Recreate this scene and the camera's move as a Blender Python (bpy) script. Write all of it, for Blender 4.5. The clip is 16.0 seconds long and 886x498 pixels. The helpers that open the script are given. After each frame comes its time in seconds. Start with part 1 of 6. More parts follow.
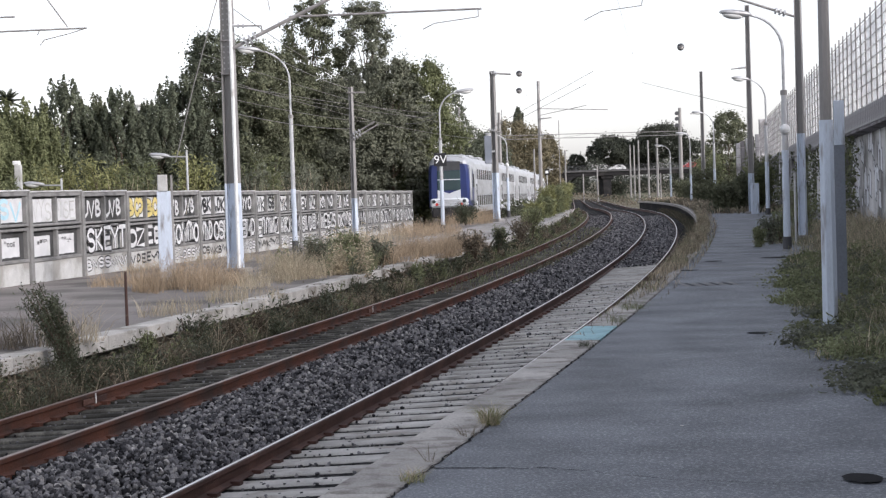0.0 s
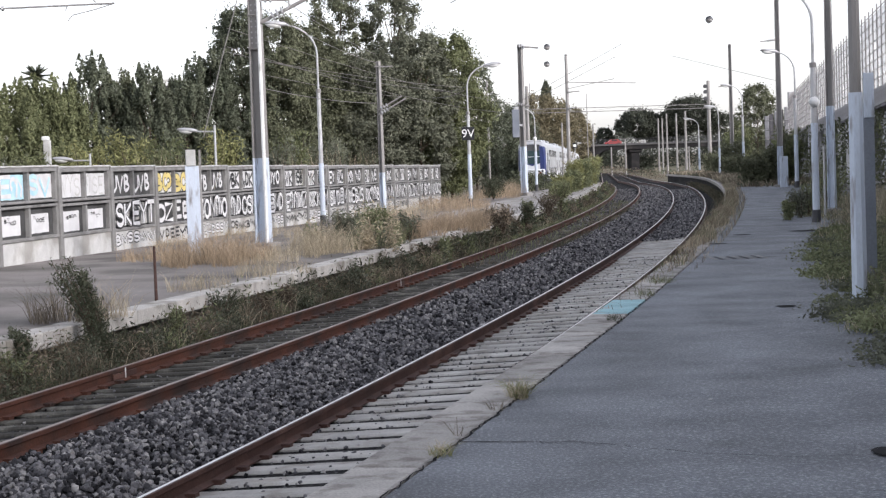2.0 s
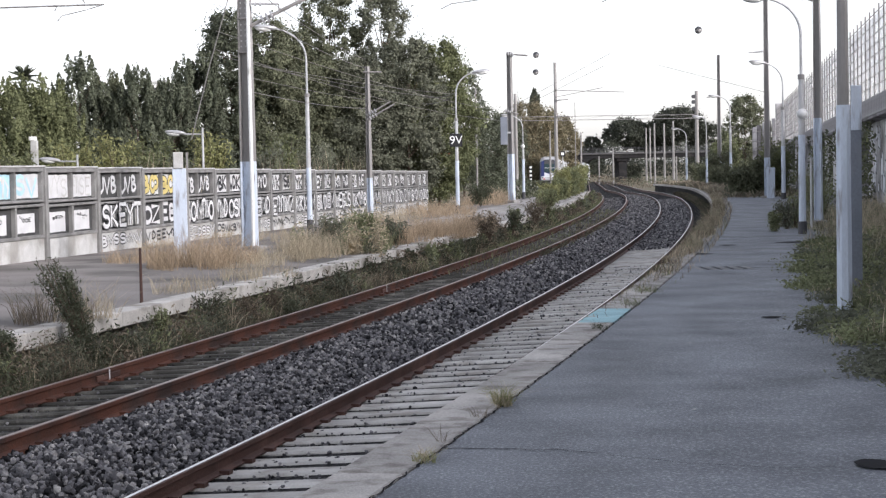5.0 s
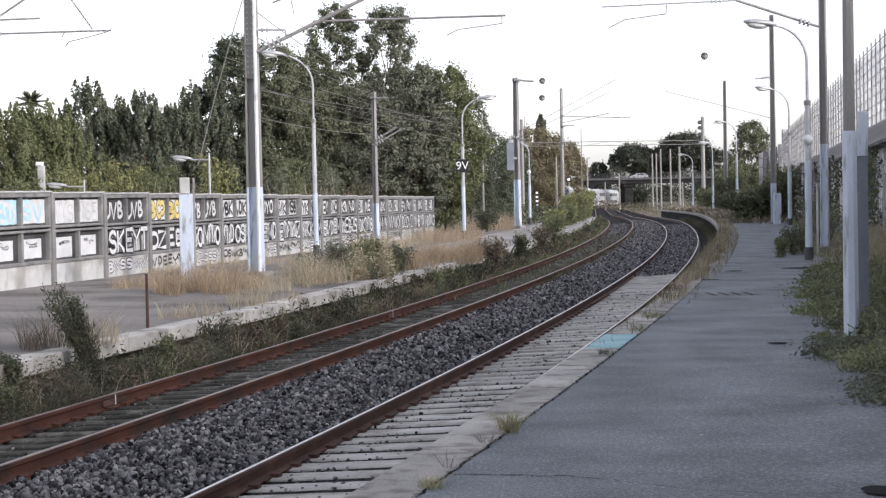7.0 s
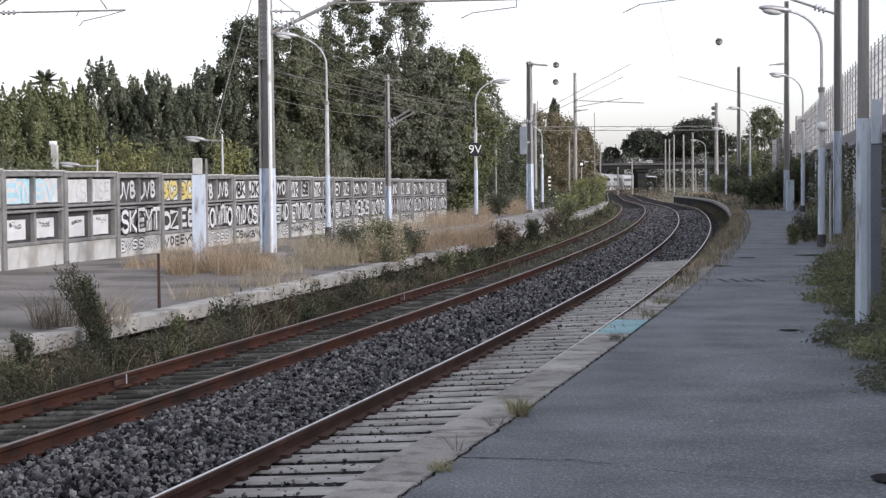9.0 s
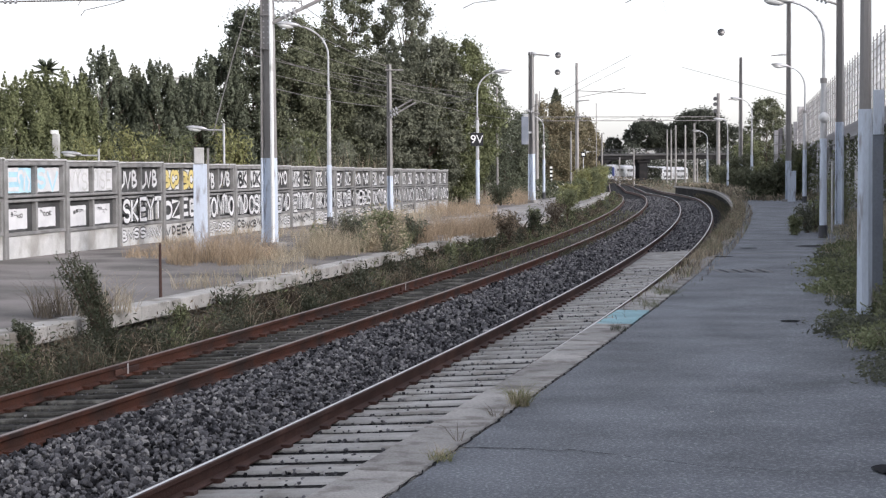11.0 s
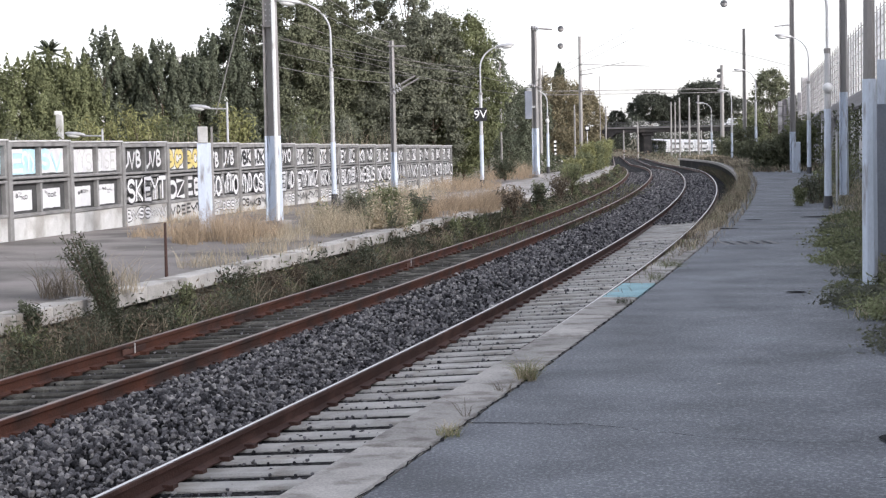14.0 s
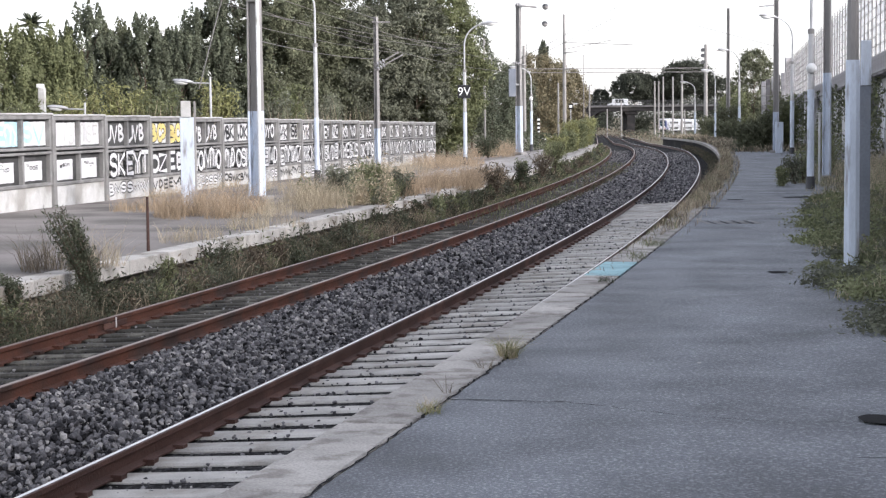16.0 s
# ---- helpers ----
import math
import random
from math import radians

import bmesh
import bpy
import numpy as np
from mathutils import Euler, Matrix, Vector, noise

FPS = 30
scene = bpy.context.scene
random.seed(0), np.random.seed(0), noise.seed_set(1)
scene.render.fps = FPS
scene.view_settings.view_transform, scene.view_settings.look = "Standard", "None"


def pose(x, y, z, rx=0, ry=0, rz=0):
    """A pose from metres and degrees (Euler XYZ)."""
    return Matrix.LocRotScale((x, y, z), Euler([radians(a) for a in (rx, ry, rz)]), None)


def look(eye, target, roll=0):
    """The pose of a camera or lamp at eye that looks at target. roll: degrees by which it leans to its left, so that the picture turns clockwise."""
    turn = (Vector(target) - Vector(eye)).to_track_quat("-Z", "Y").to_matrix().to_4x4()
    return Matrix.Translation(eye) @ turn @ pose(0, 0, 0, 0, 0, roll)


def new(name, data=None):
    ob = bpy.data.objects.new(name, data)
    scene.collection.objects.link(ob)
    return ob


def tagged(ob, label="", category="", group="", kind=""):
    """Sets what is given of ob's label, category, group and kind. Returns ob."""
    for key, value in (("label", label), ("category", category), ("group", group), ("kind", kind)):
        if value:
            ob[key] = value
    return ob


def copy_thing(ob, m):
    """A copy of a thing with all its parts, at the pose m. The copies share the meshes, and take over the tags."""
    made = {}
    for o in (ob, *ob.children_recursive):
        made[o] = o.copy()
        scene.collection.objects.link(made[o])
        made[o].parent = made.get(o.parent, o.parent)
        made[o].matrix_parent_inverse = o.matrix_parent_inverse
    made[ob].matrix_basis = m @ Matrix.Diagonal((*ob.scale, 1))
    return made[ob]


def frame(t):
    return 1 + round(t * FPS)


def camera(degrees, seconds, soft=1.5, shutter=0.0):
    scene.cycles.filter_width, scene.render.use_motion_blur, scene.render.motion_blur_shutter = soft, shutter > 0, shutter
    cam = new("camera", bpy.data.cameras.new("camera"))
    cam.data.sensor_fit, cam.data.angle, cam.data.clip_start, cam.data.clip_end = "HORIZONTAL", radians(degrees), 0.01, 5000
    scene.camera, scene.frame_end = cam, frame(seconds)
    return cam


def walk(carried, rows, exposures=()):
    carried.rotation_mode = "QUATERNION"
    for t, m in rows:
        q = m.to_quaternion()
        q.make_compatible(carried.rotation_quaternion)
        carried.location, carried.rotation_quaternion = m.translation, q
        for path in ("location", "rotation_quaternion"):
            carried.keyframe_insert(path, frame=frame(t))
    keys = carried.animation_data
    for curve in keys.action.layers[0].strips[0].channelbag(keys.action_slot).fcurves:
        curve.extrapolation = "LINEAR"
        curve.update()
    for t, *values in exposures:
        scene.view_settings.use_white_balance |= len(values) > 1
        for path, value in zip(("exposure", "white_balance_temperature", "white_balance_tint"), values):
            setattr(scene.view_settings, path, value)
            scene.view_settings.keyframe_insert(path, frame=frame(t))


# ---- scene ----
import functools

cam = camera(28.385, 16.0, soft=1.3)
EYE_Z = 1.85
TURNS = (
    (0.0, 87.866, 1.829, -0.830), (0.5, 87.597, 2.125, -0.277), (1.0, 87.411, 2.025, -0.351), (1.5, 87.406, 1.795, -0.255),
    (2.0, 87.049, 2.010, 0.077), (2.5, 86.734, 1.900, -0.327), (3.0, 87.281, 2.002, 0.045), (3.5, 87.623, 1.577, -0.515),
    (4.0, 87.360, 1.588, -0.456), (4.2, 87.256, 1.383, -0.533), (6.3, 87.229, 1.040, -0.237), (6.5, 87.218, 0.993, -0.391),
    (7.0, 88.083, 1.116, -0.121), (7.5, 88.145, 0.849, -0.148), (8.0, 88.099, 0.669, -0.048), (8.5, 87.832, 0.740, -0.044),
    (9.0, 87.542, 0.516, 0.289), (9.2, 87.430, 0.526, 0.177), (11.5, 87.068, 0.389, 0.377), (12.0, 86.798, 0.523, 0.459),
    (12.5, 86.671, 0.794, 0.610), (13.0, 86.615, 1.094, 0.689), (13.5, 86.412, 1.135, 0.636), (14.0, 86.424, 1.165, 0.468),
    (14.5, 86.212, 1.049, 0.545), (15.0, 85.765, 0.972, -0.062), (15.5, 85.729, 0.686, -0.051), (16.0, 85.663, 0.610, -0.071))
STOPS = ((0.0, 0.74), (1.0, 0.8), (2.0, 0.87), (2.5, 1.0), (4.0, 0.9), (6.5, 0.9), (7.0, 0.84), (8.0, 0.62), (9.0, 0.63), (12.5, 0.98), (14.0, 1.06), (15.5, 1.16), (16.0, 1.2))
walk(cam, [(t, pose(0, 0, EYE_Z, a, b, c)) for t, a, b, c in TURNS], [(t, e + 0.01, 6250, 15) for t, e in STOPS])

# world, sun, exposure
world = bpy.data.worlds.new("sky")
world.use_nodes = True
scene.world = world
wn, wl = world.node_tree.nodes, world.node_tree.links
sky = wn.new("ShaderNodeTexSky")
sky.sky_type = 'NISHITA'
sky.sun_disc = False
sky.sun_elevation, sky.sun_rotation = radians(24), radians(127)
sky.air_density, sky.dust_density, sky.ozone_density = 1.0, 1.2, 1.0
hs = wn.new("ShaderNodeHueSaturation")
hs.inputs["Saturation"].default_value = 0.27
wl.new(sky.outputs[0], hs.inputs["Color"])
wl.new(hs.outputs[0], wn["Background"].inputs[0])
wn["Background"].inputs[1].default_value = 0.15
sun = new("sun", bpy.data.lights.new("sun", 'SUN'))
sun.data.energy, sun.data.angle, sun.data.color = 1.55, radians(11), (1.0, 0.945, 0.87)
sun.matrix_world = look((0, 0, 0), (-0.74, 0.556, -0.40))
tagged(sun, "low hazy sun", "sun", kind="structure")


# ---- materials ----
def material(name, color, rough=0.8, metal=0.0, vary=0.25, scale=6.0, fine=60.0, bump=0.15, spots=None, spot_scale=2.0, spot_amount=0.5, per_piece=0.0, island=False, streak=None, dist=0.02):
    """A surface with two scales of colour variation, optional stains of their own shape, and relief."""
    m = bpy.data.materials.new(name)
    m.use_nodes = True
    n, l = m.node_tree.nodes, m.node_tree.links
    b = n["Principled BSDF"]
    b.inputs["Roughness"].default_value, b.inputs["Metallic"].default_value = rough, metal
    if rough >= 0.8:
        b.inputs["Specular IOR Level"].default_value = 0.12
    tc = n.new("ShaderNodeTexCoord")
    mp = n.new("ShaderNodeMapping")
    if streak:
        mp.inputs["Scale"].default_value = streak
    l.new(tc.outputs["Object"], mp.inputs[0])
    if per_piece and not island:
        own, far = n.new("ShaderNodeObjectInfo"), n.new("ShaderNodeMath")
        far.operation = 'MULTIPLY'
        far.inputs[1].default_value = 90.0
        l.new(own.outputs["Random"], far.inputs[0])
        l.new(far.outputs[0], mp.inputs["Location"])

    def noise_at(s, detail=4.0):
        t = n.new("ShaderNodeTexNoise")
        t.inputs["Scale"].default_value, t.inputs["Detail"].default_value = s, detail
        l.new(mp.outputs[0], t.inputs["Vector"])
        return t.outputs["Fac"]

    def ramp(src, lo, hi):
        t = n.new("ShaderNodeMapRange")
        t.inputs[1].default_value, t.inputs[2].default_value = 0.3, 0.7
        t.inputs[3].default_value, t.inputs[4].default_value = lo, hi
        l.new(src, t.inputs[0])
        return t.outputs[0]

    def times(a, c):
        t = n.new("ShaderNodeMath")
        t.operation = 'MULTIPLY'
        l.new(a, t.inputs[0])
        l.new(c, t.inputs[1])
        return t.outputs[0]

    big, small = noise_at(scale), noise_at(fine, 2.0)
    value = times(ramp(big, 1 - vary, 1 + vary), ramp(small, 1 - vary * 0.7, 1 + vary * 0.7))
    if per_piece:
        oi = n.new("ShaderNodeNewGeometry" if island else "ShaderNodeObjectInfo")
        r = n.new("ShaderNodeMapRange")
        r.inputs[3].default_value, r.inputs[4].default_value = 1 - per_piece, 1 + per_piece
        l.new(oi.outputs["Random Per Island" if island else "Random"], r.inputs[0])
        value = times(value, r.outputs[0])
    col = n.new("ShaderNodeRGB")
    col.outputs[0].default_value = (*color, 1)
    src = col.outputs[0]
    if spots:
        mix = n.new("ShaderNodeMix")
        mix.data_type = 'RGBA'
        mix.inputs["B"].default_value = (*spots, 1)
        l.new(src, mix.inputs["A"])
        f = n.new("ShaderNodeMapRange")
        f.inputs[1].default_value, f.inputs[2].default_value = 0.62 - 0.3 * spot_amount, 0.72 - 0.2 * spot_amount
        l.new(noise_at(spot_scale, 6.0), f.inputs[0])
        l.new(f.outputs[0], mix.inputs["Factor"])
        src = mix.outputs["Result"]
    mul = n.new("ShaderNodeVectorMath")
    mul.operation = 'SCALE'
    l.new(src, mul.inputs[0])
    l.new(value, mul.inputs["Scale"])
    l.new(mul.outputs[0], b.inputs["Base Color"])
    if bump:
        bp = n.new("ShaderNodeBump")
        bp.inputs["Strength"].default_value, bp.inputs["Distance"].default_value = bump, dist
        l.new(small, bp.inputs["Height"])
        l.new(bp.outputs[0], b.inputs["Normal"])
    return m


def leaf_material(name, color, vary=0.24, through_light=0.24):
    """A thin leaf: matt on top, letting part of the light through."""
    m = material(name, color, 0.6, 0, 0.3, 0.7, 5.0, 0.0, per_piece=vary, island=True)
    n, l = m.node_tree.nodes, m.node_tree.links
    b = n["Principled BSDF"]
    b.inputs["Specular IOR Level"].default_value = 0.15
    tr, mx = n.new("ShaderNodeBsdfTranslucent"), n.new("ShaderNodeMixShader")
    l.new(b.inputs["Base Color"].links[0].from_socket, tr.inputs["Color"])
    mx.inputs[0].default_value = through_light
    l.new(b.outputs[0], mx.inputs[1])
    l.new(tr.outputs[0], mx.inputs[2])
    l.new(mx.outputs[0], n["Material Output"].inputs[0])
    return m


ASPHALT = material("asphalt", (0.164, 0.175, 0.196), 0.72, 0, 0.34, 0.9, 70, 1.0, (0.32, 0.335, 0.355), 42.0, 0.36)
PALE_PAVING = material("pale_paving", (0.40, 0.38, 0.36), 0.85, 0, 0.2, 0.7, 50, 0.3, (0.26, 0.245, 0.225), 0.6, 0.5)
ASPHALT_OLD = material("old_asphalt", (0.245, 0.225, 0.212), 0.85, 0, 0.15, 0.6, 60, 0.3, (0.15, 0.14, 0.13), 0.5, 0.5)
COPING = material("coping_stone", (0.41, 0.39, 0.365), 0.85, 0, 0.24, 1.6, 55, 0.6, (0.26, 0.24, 0.22), 4.5, 0.42, per_piece=0.16)
COPING_WHITE = material("pale_coping", (0.52, 0.50, 0.47), 0.8, 0, 0.2, 2.0, 50, 0.3, (0.27, 0.25, 0.22), 1.4, 0.5, per_piece=0.12)
CONCRETE = material("concrete", (0.33, 0.32, 0.31), 0.85, 0, 0.15, 1.5, 50, 0.3, (0.22, 0.21, 0.2), 0.8, 0.4)
SLEEPER_CONCRETE = material("sleeper_concrete", (0.47, 0.455, 0.43), 0.85, 0, 0.15, 3.0, 60, 0.3, (0.34, 0.32, 0.29), 2.5, 0.45, per_piece=0.14)
SLEEPER_WOOD = material("sleeper_wood", (0.068, 0.065, 0.058), 0.85, 0, 0.3, 2.0, 40, 0.5, (0.15, 0.145, 0.128), 3.0, 0.4, per_piece=0.3)
RUST = material("rail_rust", (0.098, 0.036, 0.021), 0.75, 0.1, 0.3, 2.0, 50, 0.3, (0.05, 0.028, 0.022), 1.5, 0.5)
RUST_DARK = material("dark_rail_rust", (0.07, 0.033, 0.025), 0.7, 0.1, 0.25, 2.0, 50, 0.3, (0.12, 0.06, 0.045), 1.5, 0.4)
RAIL_WORN = material("worn_rail_head", (0.27, 0.21, 0.18), 0.45, 0.6, 0.15, 3.0, 40, 0.05)
RAIL_SHINY = material("polished_rail_head", (0.66, 0.65, 0.64), 0.36, 1.0, 0.08, 3.0, 40, 0.02)
# near-black bed: shade in the gaps of stones and sleepers, given as colour
BALLAST_SHADED = material("ballast_bed", (0.014, 0.0138, 0.0145), 0.95, 0, 0.5, 6.0, 24, 1.0, (0.07, 0.068, 0.07), 14.0, 0.4, dist=0.05)
STONE = material("ballast_stone", (0.66, 0.65, 0.66), 0.85, 0, 0.3, 14.0, 60, 0.3)


def stone_shades(m):
    """Broken stone from near-black to pale grey, one shade for each lump."""
    n, l = m.node_tree.nodes, m.node_tree.links
    geo, r = n.new("ShaderNodeNewGeometry"), n.new("ShaderNodeValToRGB")
    l.new(geo.outputs["Random Per Island"], r.inputs[0])
    e = r.color_ramp.elements
    e[0].color, e[1].color = (0.016, 0.016, 0.018, 1), (0.62, 0.605, 0.575, 1)
    for at, c in ((0.3, (0.1, 0.1, 0.107)), (0.68, (0.275, 0.272, 0.28)), (0.92, (0.40, 0.395, 0.385))):
        e.new(at).color = (*c, 1)
    b = n["Principled BSDF"]
    old = b.inputs["Base Color"].links[0].from_socket
    mul = n.new("ShaderNodeVectorMath")
    mul.operation = 'MULTIPLY'
    l.new(old, mul.inputs[0])
    l.new(r.outputs[0], mul.inputs[1])
    l.new(mul.outputs[0], b.inputs["Base Color"])


stone_shades(STONE)
EARTH = material("earth", (0.17, 0.145, 0.11), 0.95, 0, 0.35, 1.0, 20, 0.6, (0.12, 0.12, 0.075), 0.8, 0.6)
POLE_GREY = material("pole_paint_grey", (0.25, 0.238, 0.23), 0.6, 0.1, 0.12, 1.5, 30, 0.1, (0.32, 0.31, 0.30), 1.2, 0.3, streak=(4, 4, 0.4))
POLE_BLUE = material("pole_paint_pale_blue", (0.55, 0.61, 0.70), 0.55, 0.0, 0.1, 2.0, 30, 0.1, (0.25, 0.24, 0.25), 3.0, 0.25, streak=(3, 3, 0.5))
STEEL = material("galvanised_steel", (0.50, 0.50, 0.51), 0.5, 0.5, 0.1, 3.0, 30, 0.08, (0.38, 0.37, 0.36), 2.0, 0.3)
WIRE = material("contact_wire", (0.16, 0.15, 0.14), 0.6, 0.4, 0.1, 5.0, 30, 0.0)
LAMP_GLASS = material("lamp_diffuser", (0.72, 0.72, 0.70), 0.35, 0, 0.05, 5.0, 30, 0.0)
BLACK = material("black_enamel", (0.012, 0.012, 0.014), 0.45, 0, 0.2, 5.0, 30, 0.05)
WHITE = material("white_paint", (0.78, 0.78, 0.77), 0.6, 0, 0.08, 3.0, 30, 0.08, (0.5, 0.49, 0.47), 2.0, 0.2)
POST_BLUEGREY = material("post_paint_blue_grey", (0.20, 0.22, 0.26), 0.6, 0.1, 0.12, 1.5, 30, 0.1, (0.26, 0.27, 0.3), 1.2, 0.3)
# near-black concrete: the shade on bridge and platform edge put into the colour
CONCRETE_SHADED = material("shaded_concrete", (0.024, 0.023, 0.024), 0.85, 0, 0.2, 0.4, 10, 0.2, (0.045, 0.042, 0.04), 0.3, 0.4)
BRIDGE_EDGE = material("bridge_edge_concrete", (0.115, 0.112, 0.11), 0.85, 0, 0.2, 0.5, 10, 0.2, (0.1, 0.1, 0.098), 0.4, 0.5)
GREY_DARK = material("dark_grey_paint", (0.06, 0.06, 0.065), 0.6, 0, 0.15, 2.0, 20, 0.05)
CRACK = material("crack_shadow_tar", (0.018, 0.018, 0.02), 0.9, 0, 0.2, 5, 40, 0.1)


# ---- the line of the track ----
def line_x(y):
    """The left rail of the near track, x over y."""
    u = min(y, 165.0) / 100
    x = -5.7269 + 25.8725 * u - 7.7863 * u * u + 0.5345 * u ** 3
    return x + max(0.0, y - 165.0) * 0.088


def slope(y):
    return (line_x(y + 0.5) - line_x(y - 0.5))


def dip(y):
    """The ground falls away gently beyond the platforms."""
    d = max(0.0, y - 110.0)
    return -0.0078 * d * d / (d + 12.0)


def beside(y, off, z=0.0):
    """A point off metres to the right of the near track's left rail."""
    s = slope(y)
    k = 1 / math.sqrt(1 + s * s)
    return Vector((line_x(y) + off * k, y - off * s * k, z + dip(y)))


def heading(y):
    return math.degrees(math.atan(slope(y)))


def part(name, bm, mat, parent=None, label="", smooth=False):
    """Links a bmesh (or a ready mesh) as one mesh object under a thing or a part."""
    if isinstance(bm, bpy.types.Mesh):
        me = bm
    else:
        me = bpy.data.meshes.new(name)
        bm.to_mesh(me)
        bm.free()
    if mat is not None and not me.materials:
        for mm in (mat if isinstance(mat, (list, tuple)) else (mat,)):
            me.materials.append(mm)
    if smooth:
        me.polygons.foreach_set("use_smooth", [True] * len(me.polygons))
    ob = new(name, me)
    if parent is not None:
        ob.parent = parent
    if label:
        ob["label"] = label
    return ob


def empty(name, m, label, category, group="", kind=""):
    ob = new(name)
    ob.empty_display_size = 0.2
    ob.matrix_basis = m
    return tagged(ob, label, category, group, kind)


def box(bm, x0, x1, y0, y1, z0, z1, bevel=0.0):
    r = bmesh.ops.create_cube(bm, size=1, matrix=Matrix.Translation(((x0 + x1) / 2, (y0 + y1) / 2, (z0 + z1) / 2)) @ Matrix.Diagonal((x1 - x0, y1 - y0, z1 - z0, 1)))
    if bevel:
        edges = list({e for v in r["verts"] for e in v.link_edges})
        bmesh.ops.bevel(bm, geom=edges, offset=bevel, segments=1, affect='EDGES')
    return bm


def boxed(*a, bevel=0.0):
    return box(bmesh.new(), *a, bevel=bevel)


def rod(bm, p, q, r0, r1=None, seg=8):
    """A tapered round bar from p to q."""
    p, q = Vector(p), Vector(q)
    d = q - p
    m = Matrix.Translation((p + q) / 2) @ d.to_track_quat("Z", "Y").to_matrix().to_4x4()
    bmesh.ops.create_cone(bm, cap_ends=True, segments=seg, radius1=r0, radius2=r0 if r1 is None else r1, depth=d.length, matrix=m)
    return bm


def tube(bm, pts, r, seg=8, r_end=None):
    """A bent round bar through pts."""
    pts = [Vector(p) for p in pts]
    rings = []
    for i, p in enumerate(pts):
        d = (pts[min(i + 1, len(pts) - 1)] - pts[max(i - 1, 0)]).normalized()
        a = d.cross(Vector((0.3, 0.9, 0.1))).normalized()
        b = d.cross(a)
        rr = r if r_end is None else r + (r_end - r) * i / (len(pts) - 1)
        rings.append([bm.verts.new(p + (a * math.cos(k * 2 * math.pi / seg) + b * math.sin(k * 2 * math.pi / seg)) * rr) for k in range(seg)])
    for u, v in zip(rings[:-1], rings[1:]):
        for k in range(seg):
            bm.faces.new((u[k], u[(k + 1) % seg], v[(k + 1) % seg], v[k]))
    bm.faces.new(rings[0][::-1])
    bm.faces.new(rings[-1])
    return bm


def sweep(profile, ys, off, z, cap=True, shear=0.0):
    """A profile (sideways, up) carried along the track's line at an offset."""
    bm = bmesh.new()
    rings = []
    for y in ys:
        rings.append([bm.verts.new(beside(y, off + a, z + b)) for a, b in profile])
    n = len(profile)
    for u, v in zip(rings[:-1], rings[1:]):
        for k in range(n):
            bm.faces.new((u[k], u[(k + 1) % n], v[(k + 1) % n], v[k]))
    if cap:
        bm.faces.new(rings[0][::-1])
        bm.faces.new(rings[-1])
    bmesh.ops.recalc_face_normals(bm, faces=bm.faces)
    return bm


def ribbon(ys, lines):
    """A sheet between side lines; each line is a function of y giving a point."""
    bm = bmesh.new()
    rows = [[bm.verts.new(fn(y)) for fn in lines] for y in ys]
    for u, v in zip(rows[:-1], rows[1:]):
        for k in range(len(lines) - 1):
            bm.faces.new((u[k], u[k + 1], v[k + 1], v[k]))
    return bm


def mesh_np(name, verts, faces):
    me = bpy.data.meshes.new(name)
    verts, faces = np.asarray(verts, np.float32), np.asarray(faces, np.int32)
    k = faces.shape[1]
    me.vertices.add(len(verts))
    me.vertices.foreach_set("co", verts.ravel())
    me.loops.add(faces.size)
    me.loops.foreach_set("vertex_index", faces.ravel())
    me.polygons.add(len(faces))
    me.polygons.foreach_set("loop_start", np.arange(0, faces.size, k, dtype=np.int32))
    me.polygons.foreach_set("use_smooth", np.zeros(len(faces), dtype=bool))
    me.update(calc_edges=True)
    me.validate()
    return me


def span(a, b, step):
    n = max(1, round((b - a) / step))
    return [a + (b - a) * i / n for i in range(n + 1)]


rng = np.random.default_rng(7)


def blades(base, height, width, lean, n_seg=2, spread=None):
    """Grass: base (n,3), height (n,), width (n,), lean (n,2) sideways drift at the tip. Two-piece bent blades."""
    n = len(base)
    ang = rng.uniform(0, 2 * np.pi, n)
    side = np.stack([np.cos(ang), np.sin(ang), np.zeros(n)], 1) * (width / 2)[:, None]
    up = np.zeros((n, 3))
    up[:, 2] = height
    drift = np.concatenate([lean, np.zeros((n, 1))], 1)
    mid = base + up * 0.55 + drift * 0.3
    tip = base + up * (1 - 0.15 * rng.random(n))[:, None] + drift
    v = np.stack([base - side, base + side, mid - side * 0.8, mid + side * 0.8, tip], 1).reshape(-1, 3)
    o = (np.arange(n) * 5)[:, None]
    f = np.concatenate([o + [0, 1, 3], o + [0, 3, 2], o + [2, 3, 4]], 0)
    return v, f


def leaves(center, size, flat=0.0, long=1.0):
    """Many small leaves, each a folded pair of triangles, at the given centres."""
    n = len(center)
    a = rng.normal(size=(n, 3))
    a[:, 2] *= 1 - flat
    a /= np.linalg.norm(a, axis=1)[:, None]
    b = np.cross(a, rng.normal(size=(n, 3)))
    b /= np.linalg.norm(b, axis=1)[:, None]
    c = np.cross(a, b)
    s = size[:, None]
    v = np.stack([center - a * s * long, center + b * s * 0.5 + c * s * 0.12, center + a * s * long, center - b * s * 0.5 + c * s * 0.12], 1).reshape(-1, 3)
    o = (np.arange(n) * 4)[:, None]
    return v, np.concatenate([o + [0, 1, 2], o + [0, 2, 3]], 0)


def px_x(px, y):
    """x at a bearing and distance."""
    return y * ((px - 784) / 3100 + 0.0021)


def px_z(px, v, y):
    return 1.85 + y * (351.5 - 0.0205 * px - v) / 3100


